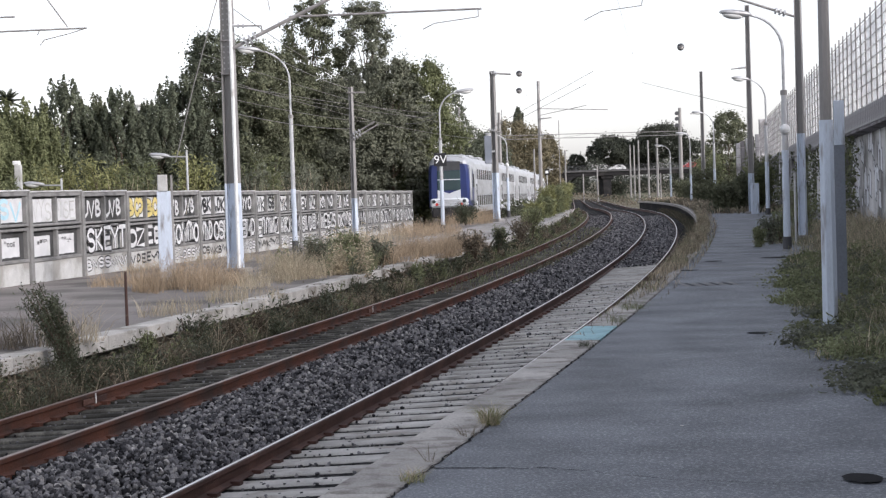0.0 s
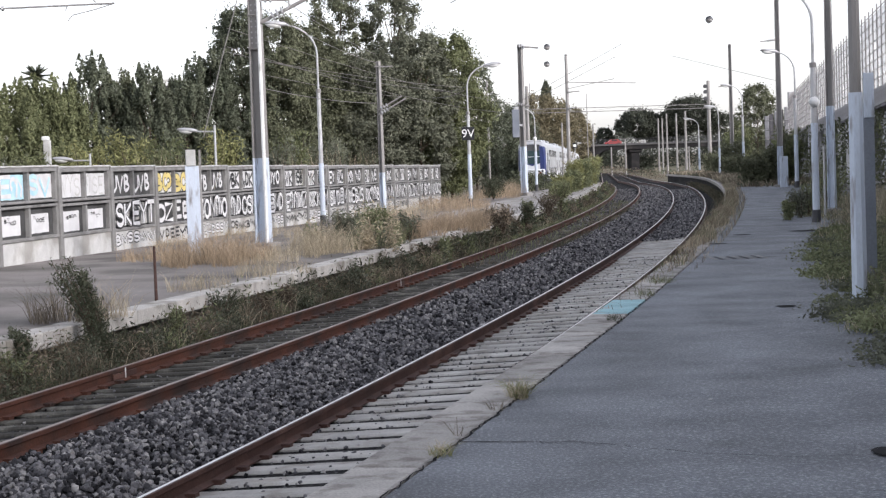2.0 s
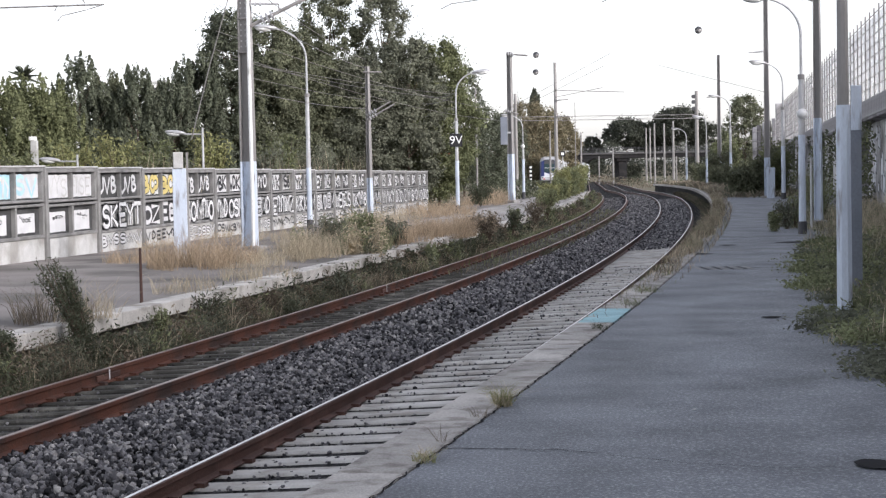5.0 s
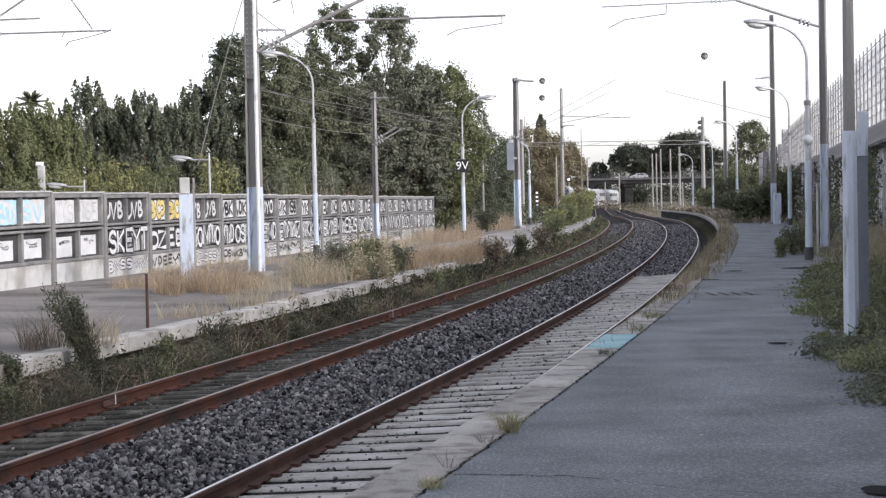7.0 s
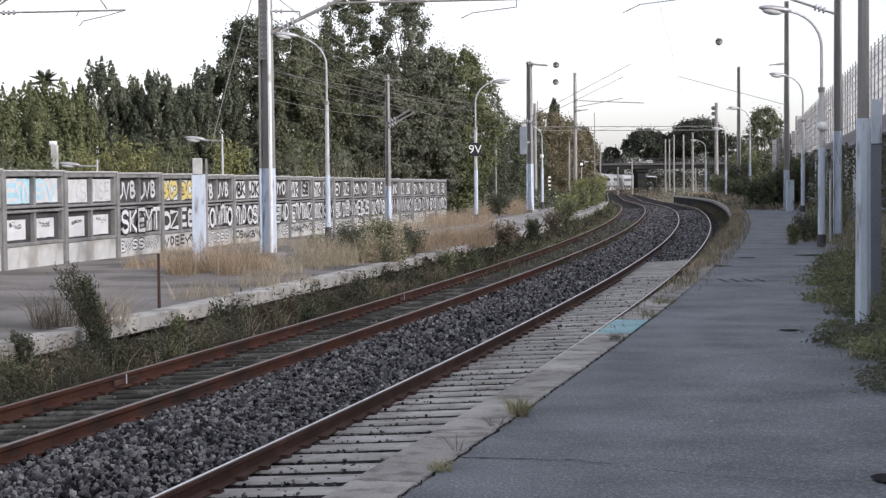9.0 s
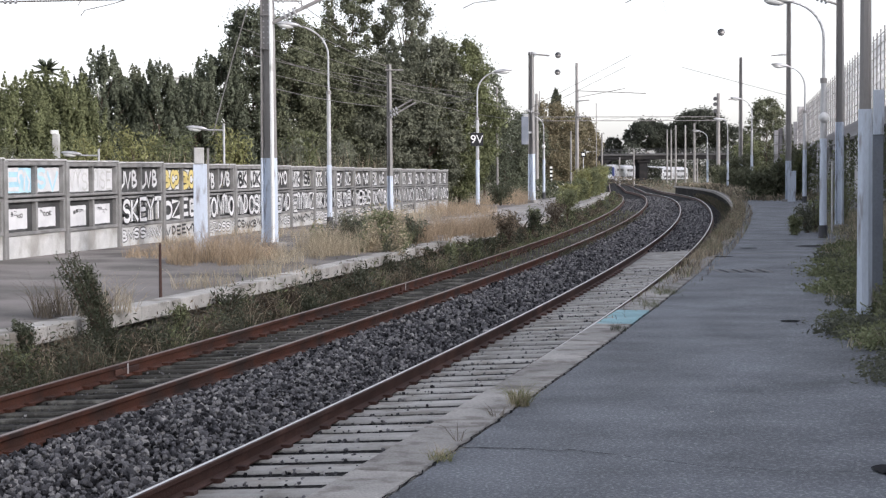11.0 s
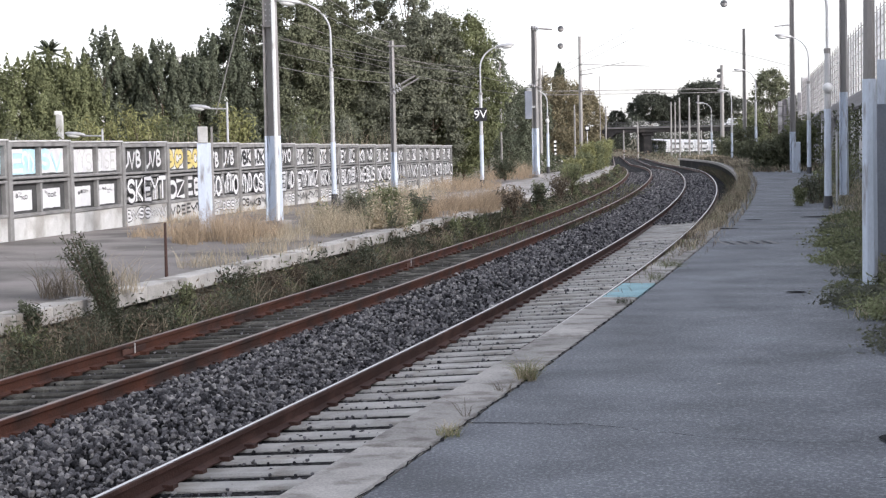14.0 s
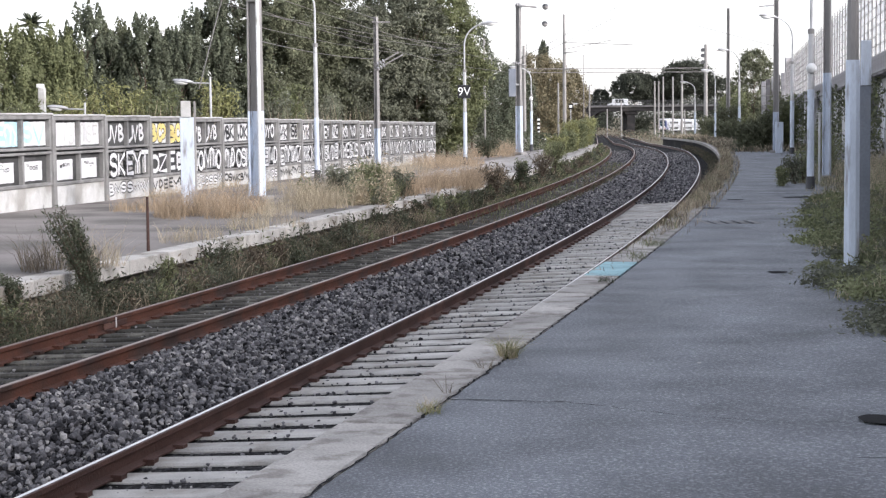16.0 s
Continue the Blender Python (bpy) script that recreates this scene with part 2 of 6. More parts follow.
# ---- ground, ballast, platforms ----
def px_free_ground():
    ys = [-400, -60, 0, 60, 110, 120, 130, 145, 165, 190, 220, 260, 300, 350, 420, 600, 1200, 4000]
    xs = [-3000, -300, -60, -20, 0, 20, 40, 60, 90, 300, 3000]
    bm = bmesh.new()
    rows = [[bm.verts.new((x, y, -0.95 + dip(min(y, 700)))) for x in xs] for y in ys]
    for u, v in zip(rows[:-1], rows[1:]):
        for k in range(len(xs) - 1):
            bm.faces.new((u[k], u[k + 1], v[k + 1], v[k]))
    return tagged(part("ground", bm, EARTH), "dry brown earth with sparse weeds", "ground", kind="structure")


px_free_ground()

Z1, Z2, Z3, Z4 = -0.56, -0.49, -0.66, -0.58      # the four rail tops
O1, O2, O3, O4 = -3.407, -1.9, 0.0, 1.507        # their offsets
EDGE_R, EDGE_L = 2.32, -4.31
EDGE_NEAR = 2.395                                # the right edge beside the coping stones
ZL = -0.10                                       # left platform's edge

TRACK_YS = span(-6, 60, 1.5) + span(62, 440, 4)
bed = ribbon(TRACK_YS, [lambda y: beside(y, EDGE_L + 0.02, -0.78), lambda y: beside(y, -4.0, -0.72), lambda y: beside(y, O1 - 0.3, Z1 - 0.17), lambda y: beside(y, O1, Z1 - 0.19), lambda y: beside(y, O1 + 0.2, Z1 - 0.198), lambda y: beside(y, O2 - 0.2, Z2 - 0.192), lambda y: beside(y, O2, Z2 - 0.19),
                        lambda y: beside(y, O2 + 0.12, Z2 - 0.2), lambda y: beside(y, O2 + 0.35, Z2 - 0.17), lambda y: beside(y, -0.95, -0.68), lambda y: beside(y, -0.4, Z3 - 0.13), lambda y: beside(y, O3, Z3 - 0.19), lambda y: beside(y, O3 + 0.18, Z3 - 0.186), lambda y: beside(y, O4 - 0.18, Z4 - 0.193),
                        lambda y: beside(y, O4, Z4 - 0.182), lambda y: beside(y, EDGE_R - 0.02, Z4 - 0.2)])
tagged(part("ballast_bed", bed, BALLAST_SHADED), "ballast bed between the rails, near black for shaded gaps", "ballast", kind="structure")


def wall_x(y):
    return -14.95 + 0.155 * y


def wall_z(y):
    return -0.1 - 0.0087 * (y - 39)


def right_platform():
    ys = span(-8, 60, 2) + span(63, 163, 3)
    top = sweep([(0.52, 0.0), (5.7, -0.02), (5.7, -0.9), (0.52, -0.9)], ys, EDGE_R, 0)
    p = tagged(part("platform", top, ASPHALT), "worn blue-grey asphalt platform with cracks and weeds", "platform", kind="structure")
    far = sweep([(0.0, 0.0), (0.14, 0.0), (0.14, -0.14), (0.0, -0.14)], span(46, 163, 3), EDGE_R, 0.004)
    part("coping", far, COPING, p)
    part("edge_strip", sweep([(0.14, 0.0), (0.515, 0.0), (0.515, -0.14), (0.14, -0.14)], span(46, 163, 3), EDGE_R, 0.0), ASPHALT_OLD, p, "worn asphalt strip behind the edge")
    # the shade below the coping is painted as near-black concrete
    part("edge_wall", sweep([(0.2, -0.13), (0.5, -0.13), (0.5, -0.95), (0.2, -0.95)], ys, EDGE_R, 0), CONCRETE_SHADED, p, "concrete face under the edge in a shade-dark colour")
    return p


def left_platform():
    ys = span(-4, 60, 2) + span(63, 118, 3)
    back = lambda y: min(wall_x(y) + 0.05, beside(y, EDGE_L - 1.2).x)
    bm = ribbon(ys, [lambda y: beside(y, EDGE_L - 0.36, ZL - 0.9), lambda y: beside(y, EDGE_L - 0.36, ZL), lambda y: (beside(y, EDGE_L - 0.36, ZL) * 0.5 + Vector((back(y), y, wall_z(y))) * 0.5), lambda y: Vector((back(y), y, wall_z(y) + dip(y))), lambda y: Vector((back(y), y, -1.1 + dip(y)))])
    p = tagged(part("far_platform", bm, ASPHALT_OLD), "old cracked grey platform overgrown with dry grass", "platform", kind="structure")
    # paler strip behind the kerb from y = 57 to 117
    pale = ribbon(span(57, 60, 1.5) + span(63, 117, 3), [lambda y: beside(y, EDGE_L - 0.38, ZL + 0.01), lambda y: beside(y, EDGE_L - 0.36, ZL) * 0.55 + Vector((back(y), y, wall_z(y))) * 0.45 + Vector((0, 0, 0.01))])
    part("paving", pale, PALE_PAVING, p, "paler stretch of paving")
    return p


PLATFORM_R = right_platform()
PLATFORM_L = left_platform()


def rail_profile():
    return [(-0.036, 0.0), (-0.03, 0.004), (0.03, 0.004), (0.036, 0.0), (0.036, -0.035), (0.010, -0.05), (0.009, -0.125), (0.075, -0.145), (0.075, -0.158), (-0.075, -0.158), (-0.075, -0.145), (-0.009, -0.125), (-0.010, -0.05), (-0.036, -0.035)]


def track(label, offs, zs, web, head, head_label):
    t = empty("railway_track", pose(0, 0, 0), label, "railway track", "tracks")
    for o, z in zip(offs, zs):
        r = part("rail", sweep(rail_profile(), TRACK_YS, o, z), web, t)
        w = 0.015 if head is RAIL_SHINY else 0.026
        part("running_surface", sweep([(-w, 0.0), (-w * 0.8, 0.004), (w * 0.8, 0.004), (w, 0.0)], TRACK_YS, o, z + 0.0045), head, r, head_label)
    return t


TRACK_NEAR = track("near railway track with polished rails on pale concrete sleepers", (O3, O4), (Z3, Z4), RUST_DARK, RAIL_SHINY, "polished steel running surface")
TRACK_FAR = track("rusty railway track on dark wooden sleepers", (O1, O2), (Z1, Z2), RUST, RAIL_WORN, "dull brown running surface")


# ---- the train on the far line ----
def train_x(y):
    bend = max(0.0, y - 318.0)
    return 2.0 + 0.1008 * (y - 112) + 0.85 * math.sin(math.pi * min(1.0, max(0.0, (y - 112) / 190))) + 0.00042 * bend * bend


@functools.lru_cache(None)
def train_line():
    """Places on the train's line, one a metre, from its start at t = 0."""
    pts, y = [], 112.0
    while y < 800:
        pts.append(Vector((train_x(y), y, -0.64 + dip(y))))
        d = train_x(y + 0.5) - train_x(y - 0.5)
        y += 1 / math.sqrt(1 + d * d)
    return pts


def train_point(s):
    """A place on the train's line, s metres beyond its start."""
    k = int(s)
    a, b = train_line()[k], train_line()[k + 1]
    return a.lerp(b, s - k)


CAR, PITCH = 25.4, 26.2
TRAIN_BLUE = material("train_blue", (0.02, 0.032, 0.125), 0.35, 0, 0.08, 1.0, 20, 0.0)
TRAIN_SILVER = material("train_silver", (0.47, 0.48, 0.50), 0.38, 0.35, 0.12, 0.8, 20, 0.02, (0.33, 0.33, 0.34), 0.5, 0.5, streak=(1, 0.5, 3))
TRAIN_WHITE = material("train_white", (0.62, 0.64, 0.67), 0.35, 0, 0.06, 0.8, 20, 0.0)
TRAIN_GLASS = material("train_glass", (0.05, 0.055, 0.06), 0.12, 0, 0.1, 0.8, 20, 0.0)
TRAIN_TEAL = material("train_windscreen", (0.035, 0.06, 0.066), 0.2, 0, 0.1, 0.8, 20, 0.0)
TRAIN_DARK = material("train_underframe", (0.035, 0.033, 0.035), 0.7, 0, 0.2, 2.0, 20, 0.1)
TAIL_RED = material("tail_lamp_glass", (0.5, 0.04, 0.03), 0.3, 0, 0.05, 2.0, 20, 0.0)


def car_section(w, z0, z1, y0, y1, steps=((0, 1.0, 0.0),)):
    """A carriage shell: a rounded cross-section drawn along y; steps are (y share, width share, roof drop)."""
    half = [(-1.0, 0.0), (-1.0, 0.35), (-0.985, 0.72), (-0.93, 0.86), (-0.78, 0.945), (-0.45, 0.99)]
    prof = half + [(0.0, 1.0)] + [(-a, b) for a, b in half[::-1]]
    bm = bmesh.new()
    rings = []
    for y, ws, drop in steps:
        rings.append([bm.verts.new((a * w / 2 * ws, y, z0 + b * (z1 - z0 - drop * max(0, b - 0.3)))) for a, b in prof])
    n = len(prof)
    for u, v in zip(rings[:-1], rings[1:]):
        for k in range(n):
            bm.faces.new((u[k], u[(k + 1) % n], v[(k + 1) % n], v[k]))
    bm.faces.new(rings[0][::-1])
    bm.faces.new(rings[-1])
    bmesh.ops.recalc_face_normals(bm, faces=bm.faces)
    return bm


def carriage(label, cab):
    t = empty("train_carriage", pose(0, 0, 0), label, "train carriage", "carriages of the train")
    steps = [(0.0, 0.80, 0.55), (0.18, 0.90, 0.32), (0.55, 0.97, 0.12), (1.1, 1.0, 0.0), (CAR, 1.0, 0.0)] if cab else [(0.0, 0.97, 0.05), (0.2, 1.0, 0.0), (CAR, 1.0, 0.0)]
    y_body = 2.3 if cab else 0.0
    if cab:
        nose = car_section(2.82, 0.95, 4.32, 0, 2.3, steps[:4] + [(2.3, 1.0, 0.0)])
        part("nose", nose, TRAIN_BLUE, t, "deep blue painted nose", smooth=False)
        top = car_section(2.86, 0.97, 4.36, 0, 2.3, steps[:4] + [(2.3, 1.0, 0.0)])
        bmesh.ops.bisect_plane(top, geom=top.verts[:] + top.edges[:] + top.faces[:], plane_co=(0, 0, 3.72), plane_no=(0, 0.25, 1), clear_inner=True)
        part("nose_roof", top, TRAIN_SILVER, t, "silver roof over the cab")
        part("nose_pillar", boxed(1.18, 1.405, 0.35, 1.25, 1.35, 3.6, bevel=0.06), TRAIN_SILVER, t)
        part("roof_cowl", boxed(-0.95, 0.95, 0.3, 2.2, 4.05, 4.33, bevel=0.1), TRAIN_SILVER, t)
        body = car_section(2.8, 0.55, 4.3, 2.3, CAR, [(2.3, 1.0, 0.0), (CAR, 1.0, 0.0)])
    else:
        body = car_section(2.8, 0.55, 4.3, 0, CAR, steps)
    part("body", body, TRAIN_SILVER, t)
    y0 = 3.9 if cab else 3.0
    for side in (-1, 1):
        xs = sorted((side * 1.385, side * 1.412))
        part("window_band", boxed(*xs, y0 + 1.6, CAR - 4.2, 2.75, 3.42, bevel=0.01), TRAIN_GLASS, t, "dark upper window band")
        part("window_band", boxed(*xs, y0 + 1.6, CAR - 4.2, 1.0, 1.68, bevel=0.01), TRAIN_GLASS, t, "dark lower window band")
        for yd in (y0, CAR - 3.6):
            d = part("door", boxed(*sorted((side * 1.38, side * 1.418)), yd, yd + 1.3, 0.7, 2.75, bevel=0.01), TRAIN_WHITE, t, "pale carriage door")
            for k in (0.15, 0.72):
                part("door_pane", boxed(*sorted((side * 1.41, side * 1.424)), yd + k, yd + k + 0.43, 1.3, 2.45, bevel=0.008), TRAIN_GLASS, d)
        if cab:
            part("cab_window", boxed(*sorted((side * 1.34, side * 1.412)), 1.7, 2.6, 2.2, 3.1, bevel=0.02), TRAIN_GLASS, t)
    part("underframe", boxed(-1.2, 1.2, 0.5, CAR - 0.3, 0.32, 0.8, bevel=0.05), TRAIN_DARK, t)
    for yb in (3.2, CAR - 3.2):
        b = part("bogie", boxed(-1.1, 1.1, yb - 1.6, yb + 1.6, 0.28, 0.62, bevel=0.08), TRAIN_DARK, t)
        for yw in (yb - 1.2, yb + 1.2):
            bm = bmesh.new()
            for s in (-0.75, 0.75):
                rod(bm, (s - 0.07, yw, 0.44), (s + 0.07, yw, 0.44), 0.44, seg=20)
            rod(bm, (-0.7, yw, 0.44), (0.7, yw, 0.44), 0.08)
            part("wheelset", bm, TRAIN_DARK, b)
    part("gangway", boxed(-0.75, 0.75, CAR - 0.1, CAR + 0.75, 0.9, 4.0, bevel=0.08), TRAIN_DARK, t, "black gangway bellows")
    for side in (-1, 1):
        for yg in span(y0 + 2.4, CAR - 5.0, 1.75):
            part("window_bar", boxed(*sorted((side * 1.38, side * 1.42)), yg, yg + 0.28, 2.73, 3.44, bevel=0.01), TRAIN_SILVER, t)
            part("window_bar", boxed(*sorted((side * 1.38, side * 1.42)), yg, yg + 0.28, 0.98, 1.7, bevel=0.01), TRAIN_SILVER, t)
    for yr in (7.0, 15.0):
        part("roof_unit", boxed(-0.8, 0.8, yr, yr + 3.2, 4.2, 4.42, bevel=0.06), TRAIN_SILVER, t)
    if cab:
        part("windscreen", boxed(-0.74, 0.74, -0.03, 0.12, 2.05, 3.32, bevel=0.03), TRAIN_TEAL, t, "teal-tinted windscreen")
        part("destination_panel", boxed(-0.76, 0.76, -0.015, 0.2, 3.3, 3.92, bevel=0.04), GREY_DARK, t, "dark panel over the windscreen")
        part("wiper", boxed(-0.72, 0.72, -0.05, -0.02, 2.72, 2.77), TRAIN_WHITE, t)
        f = part("front_skirt", boxed(-1.22, 1.22, -0.22, 0.5, 0.95, 1.55, bevel=0.12), TRAIN_WHITE, t, "white front skirt")
        for k in range(4):
            part("grille_bar", boxed(-0.72, 0.72, -0.245, -0.2, 1.05 + k * 0.12, 1.10 + k * 0.12), TRAIN_SILVER, f)
        bib = bmesh.new()
        vs = [bib.verts.new(p) for p in ((-0.74, -0.06, 1.55), (0.74, -0.06, 1.55), (0.74, -0.06, 2.1), (0.35, -0.06, 1.98), (0.0, -0.06, 1.85), (-0.35, -0.06, 1.98), (-0.74, -0.06, 2.1))]
        bib.faces.new(vs)
        r = bmesh.ops.extrude_face_region(bib, geom=bib.faces[:])
        bmesh.ops.translate(bib, verts=[v for v in r["geom"] if isinstance(v, bmesh.types.BMVert)], vec=(0, 0.3, 0))
        part("apron", bib, TRAIN_WHITE, t, "white apron under the windscreen")
        for s in (-1, 1):
            bm = rod(bmesh.new(), (s * 0.98, -0.25, 1.36), (s * 0.98, -0.15, 1.36), 0.12, seg=16)
            part("headlight", bm, TRAIN_GLASS, t, "unlit headlight")
            bm = rod(bmesh.new(), (s * 0.78, -0.25, 1.17), (s * 0.78, -0.15, 1.17), 0.10, seg=16)
            part("tail_light", bm, TAIL_RED, t, "red tail light")
        part("coupler", rod(bmesh.new(), (0, -0.6, 0.85), (0, 0.4, 0.85), 0.14, seg=10), TRAIN_DARK, t)
        bg = bmesh.new()
        box(bg, -1.1, 1.1, -0.05, 0.4, 0.35, 0.95, bevel=0.06)
        part("snow_plough", bg, TRAIN_DARK, t)
    return t


FRONT = carriage("blue-nosed silver double-deck train carriage with red tail lights", True)
MIDDLE = carriage("silver double-deck train carriage with dark window bands", False)
CARS = [FRONT, MIDDLE] + [copy_thing(MIDDLE, pose(0, 0, 0)) for k in range(4)]


def car_pose(s):
    a, b = train_point(s), train_point(s + CAR)
    d = b - a
    return pose(a.x, a.y, a.z, math.degrees(math.atan2(d.z, d.xy.length)), 0, -math.degrees(math.atan2(d.x, d.y)))


def train_travel(t):
    """Metres gone at t seconds."""
    return 28.0 * t


VEHICLES = []


def motions():
    times = [0.5 * k for k in range(33)]
    for i, c in enumerate(CARS):
        walk(c, [(t, car_pose(train_travel(t) + i * PITCH)) for t in times])
    for v, x0, speed in VEHICLES:
        walk(v, [(t, pose(x0 - speed * t, 428.6, 3.6)) for t in (0.0, 4.0, 8.0, 12.0, 16.0)])


# ---- left platform: graffiti wall ----
WALL_FRAME = material("wall_frame_grey", (0.215, 0.212, 0.206), 0.75, 0, 0.18, 2.0, 40, 0.2, (0.14, 0.137, 0.133), 1.5, 0.35)
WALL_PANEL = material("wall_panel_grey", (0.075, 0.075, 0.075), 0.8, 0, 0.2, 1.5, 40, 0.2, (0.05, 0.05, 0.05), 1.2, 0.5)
WALL_PLINTH = material("wall_plinth", (0.52, 0.52, 0.51), 0.8, 0, 0.15, 1.5, 40, 0.2, (0.34, 0.33, 0.31), 1.0, 0.4)
GRAF_WHITE = material("spray_white", (0.66, 0.66, 0.665), 0.7, 0, 0.06, 3, 40, 0.0, (0.58, 0.58, 0.59), 2.0, 0.4)
GRAF_BLACK = material("spray_black", (0.02, 0.02, 0.022), 0.6, 0, 0.1, 3, 40, 0.0)
GRAF_BLUE = material("spray_pale_blue", (0.38, 0.62, 0.72), 0.7, 0, 0.08, 3, 40, 0.0, (0.5, 0.7, 0.78), 2.0, 0.5)
GRAF_YELLOW = material("spray_yellow", (0.66, 0.54, 0.2), 0.7, 0, 0.08, 3, 40, 0.0)
GRAF_RED = material("spray_red", (0.5, 0.3, 0.27), 0.7, 0, 0.1, 3, 40, 0.0)
GRAF_TEAL = material("spray_teal", (0.12, 0.5, 0.5), 0.7, 0, 0.1, 3, 40, 0.0)
BAY = 3.46
WALL_H = 2.05


def stroke(bm, pts, w, z):
    """A flat painted stroke in the (x, z) plane at depth y = z."""
    pts = [Vector((p[0], z, p[1])) for p in pts]
    prev = None
    for i, p in enumerate(pts):
        d = (pts[min(i + 1, len(pts) - 1)] - pts[max(i - 1, 0)]).normalized()
        nrm = Vector((-d.z, 0, d.x)) * w / 2
        cur = (bm.verts.new(p + nrm), bm.verts.new(p - nrm))
        if prev:
            bm.faces.new((prev[0], prev[1], cur[1], cur[0]))
        prev = cur


def arc(cx, cz, rx, rz, a0, a1, n=8):
    return [(cx + rx * math.cos(radians(a0 + (a1 - a0) * i / n)), cz + rz * math.sin(radians(a0 + (a1 - a0) * i / n))) for i in range(n + 1)]


def tag_shape(rnd, kind, x0, x1, z0, z1):
    """Strokes of one letter-like sprayed figure in a box."""
    w, h, cx, cz = x1 - x0, z1 - z0, (x0 + x1) / 2, (z0 + z1) / 2
    k = kind
    if k == 0:
        return [arc(cx - w * .15, cz, w * .45, h * .45, -100, 100), [(x0 + w * .2, z0), (x0 + w * .22, z1)]]
    if k == 1:
        return [[(x0, z1), (cx, z0), (x1, z1)]]
    if k == 2:
        return [[(x0 + w * .15, z0), (x0 + w * .15, z1)], arc(x0 + w * .2, cz + h * .24, w * .5, h * .22, -90, 90), arc(x0 + w * .2, cz - h * .24, w * .65, h * .24, -90, 90)]
    if k == 3:
        return [arc(cx, cz + h * .22, w * .4, h * .24, 20, 270), arc(cx, cz - h * .24, w * .4, h * .24, 90, -160)]
    if k == 4:
        return [[(x0, z0), (x0 + w * .1, z1), (cx, z0 + h * .3), (x1 - w * .1, z1), (x1, z0)]]
    if k == 5:
        return [[(x0 + w * .1, z0), (x0 + w * .1, z1)], [(x1, z1), (x0 + w * .15, cz), (x1, z0)]]
    if k == 6:
        return [arc(cx, cz, w * .42, h * .46, 0, 360, 14)]
    if k == 8:
        return [[(x0 + w * i / 12, cz + h * .42 * math.sin(i * 1.4)) for i in range(13)]]
    if k == 9:
        return [[(cx + w * .48 * (1 - i / 18) * math.cos(i * .8), cz + h * .48 * (1 - i / 18) * math.sin(i * .8)) for i in range(17)]]
    if k == 10:
        return [[(x0, z1), (x0 + w * .3, z0 + h * .2), (x0 + w * .45, z1 - h * .1), (x1 - w * .1, z0), (x1, z0 + h * .5)]]
    if k == 11:
        return [arc(x0 + w * .3, cz, w * .3, h * .5, 60, 330), arc(x1 - w * .3, cz + h * .1, w * .3, h * .36, -120, 170)]
    if k == 12:
        return [[(x0, z0 + h * .1), (x0 + w * .5, z1), (x1, z0 + h * .3)], arc(cx, z0 + h * .3, w * .45, h * .25, 180, 380)]
    if k == 13:
        return [arc(x0 + w * .25, cz + h * .2, w * .25, h * .3, 0, 250), [(x0 + w * .5, z0), (x0 + w * .62, z1), (x1, cz), (x1 - w * .1, z0)]]
    if k == 14:
        return [[(x1, z1), (x0 + w * .15, z1), (x0 + w * .15, z0), (x1, z0)], [(x0 + w * .15, cz), (x1 - w * .15, cz)]]
    if k == 15:
        return [[(x0, z1), (cx, cz), (x1, z1)], [(cx, cz), (cx, z0)]]
    if k == 16:
        return [[(x1, z1), (x1, z0 + h * .25), (cx, z0), (x0, z0 + h * .2)]]
    if k == 17:
        return [[(x0, z1), (x1, z1), (x0, z0), (x1, z0)]]
    return [[(cx, z0), (cx, z1)], [(x0, z1), (x1, z1)]]


def painted_row(parent, rnd, x0, x1, z0, z1, y, n, fill, line, w_fill, w_line, kinds=None):
    """A row of letter-like sprayed figures: a fill over a darker outline."""
    step = (x1 - x0) / n
    for i in range(n):
        k = kinds[i % len(kinds)] if kinds else rnd.choice((1, 3, 4, 5, 6, 10, 13, 14, 15, 17, 2, 0))
        u0, u1 = x0 + step * (i + .02), x0 + step * (i + rnd.uniform(.85, 1.1))
        j = rnd.uniform(-.04, .04)
        a, b = bmesh.new(), bmesh.new()
        for s in tag_shape(rnd, k, u0, u1, z0 + .06 + j, z1 - .06 + j):
            if line:
                stroke(a, s, w_line, y - 0.003)
            stroke(b, s, w_fill, y - 0.006)
        if line:
            part("graffiti_outline", a, line, parent)
        else:
            a.free()
        part("graffiti_figure", b, fill, parent)


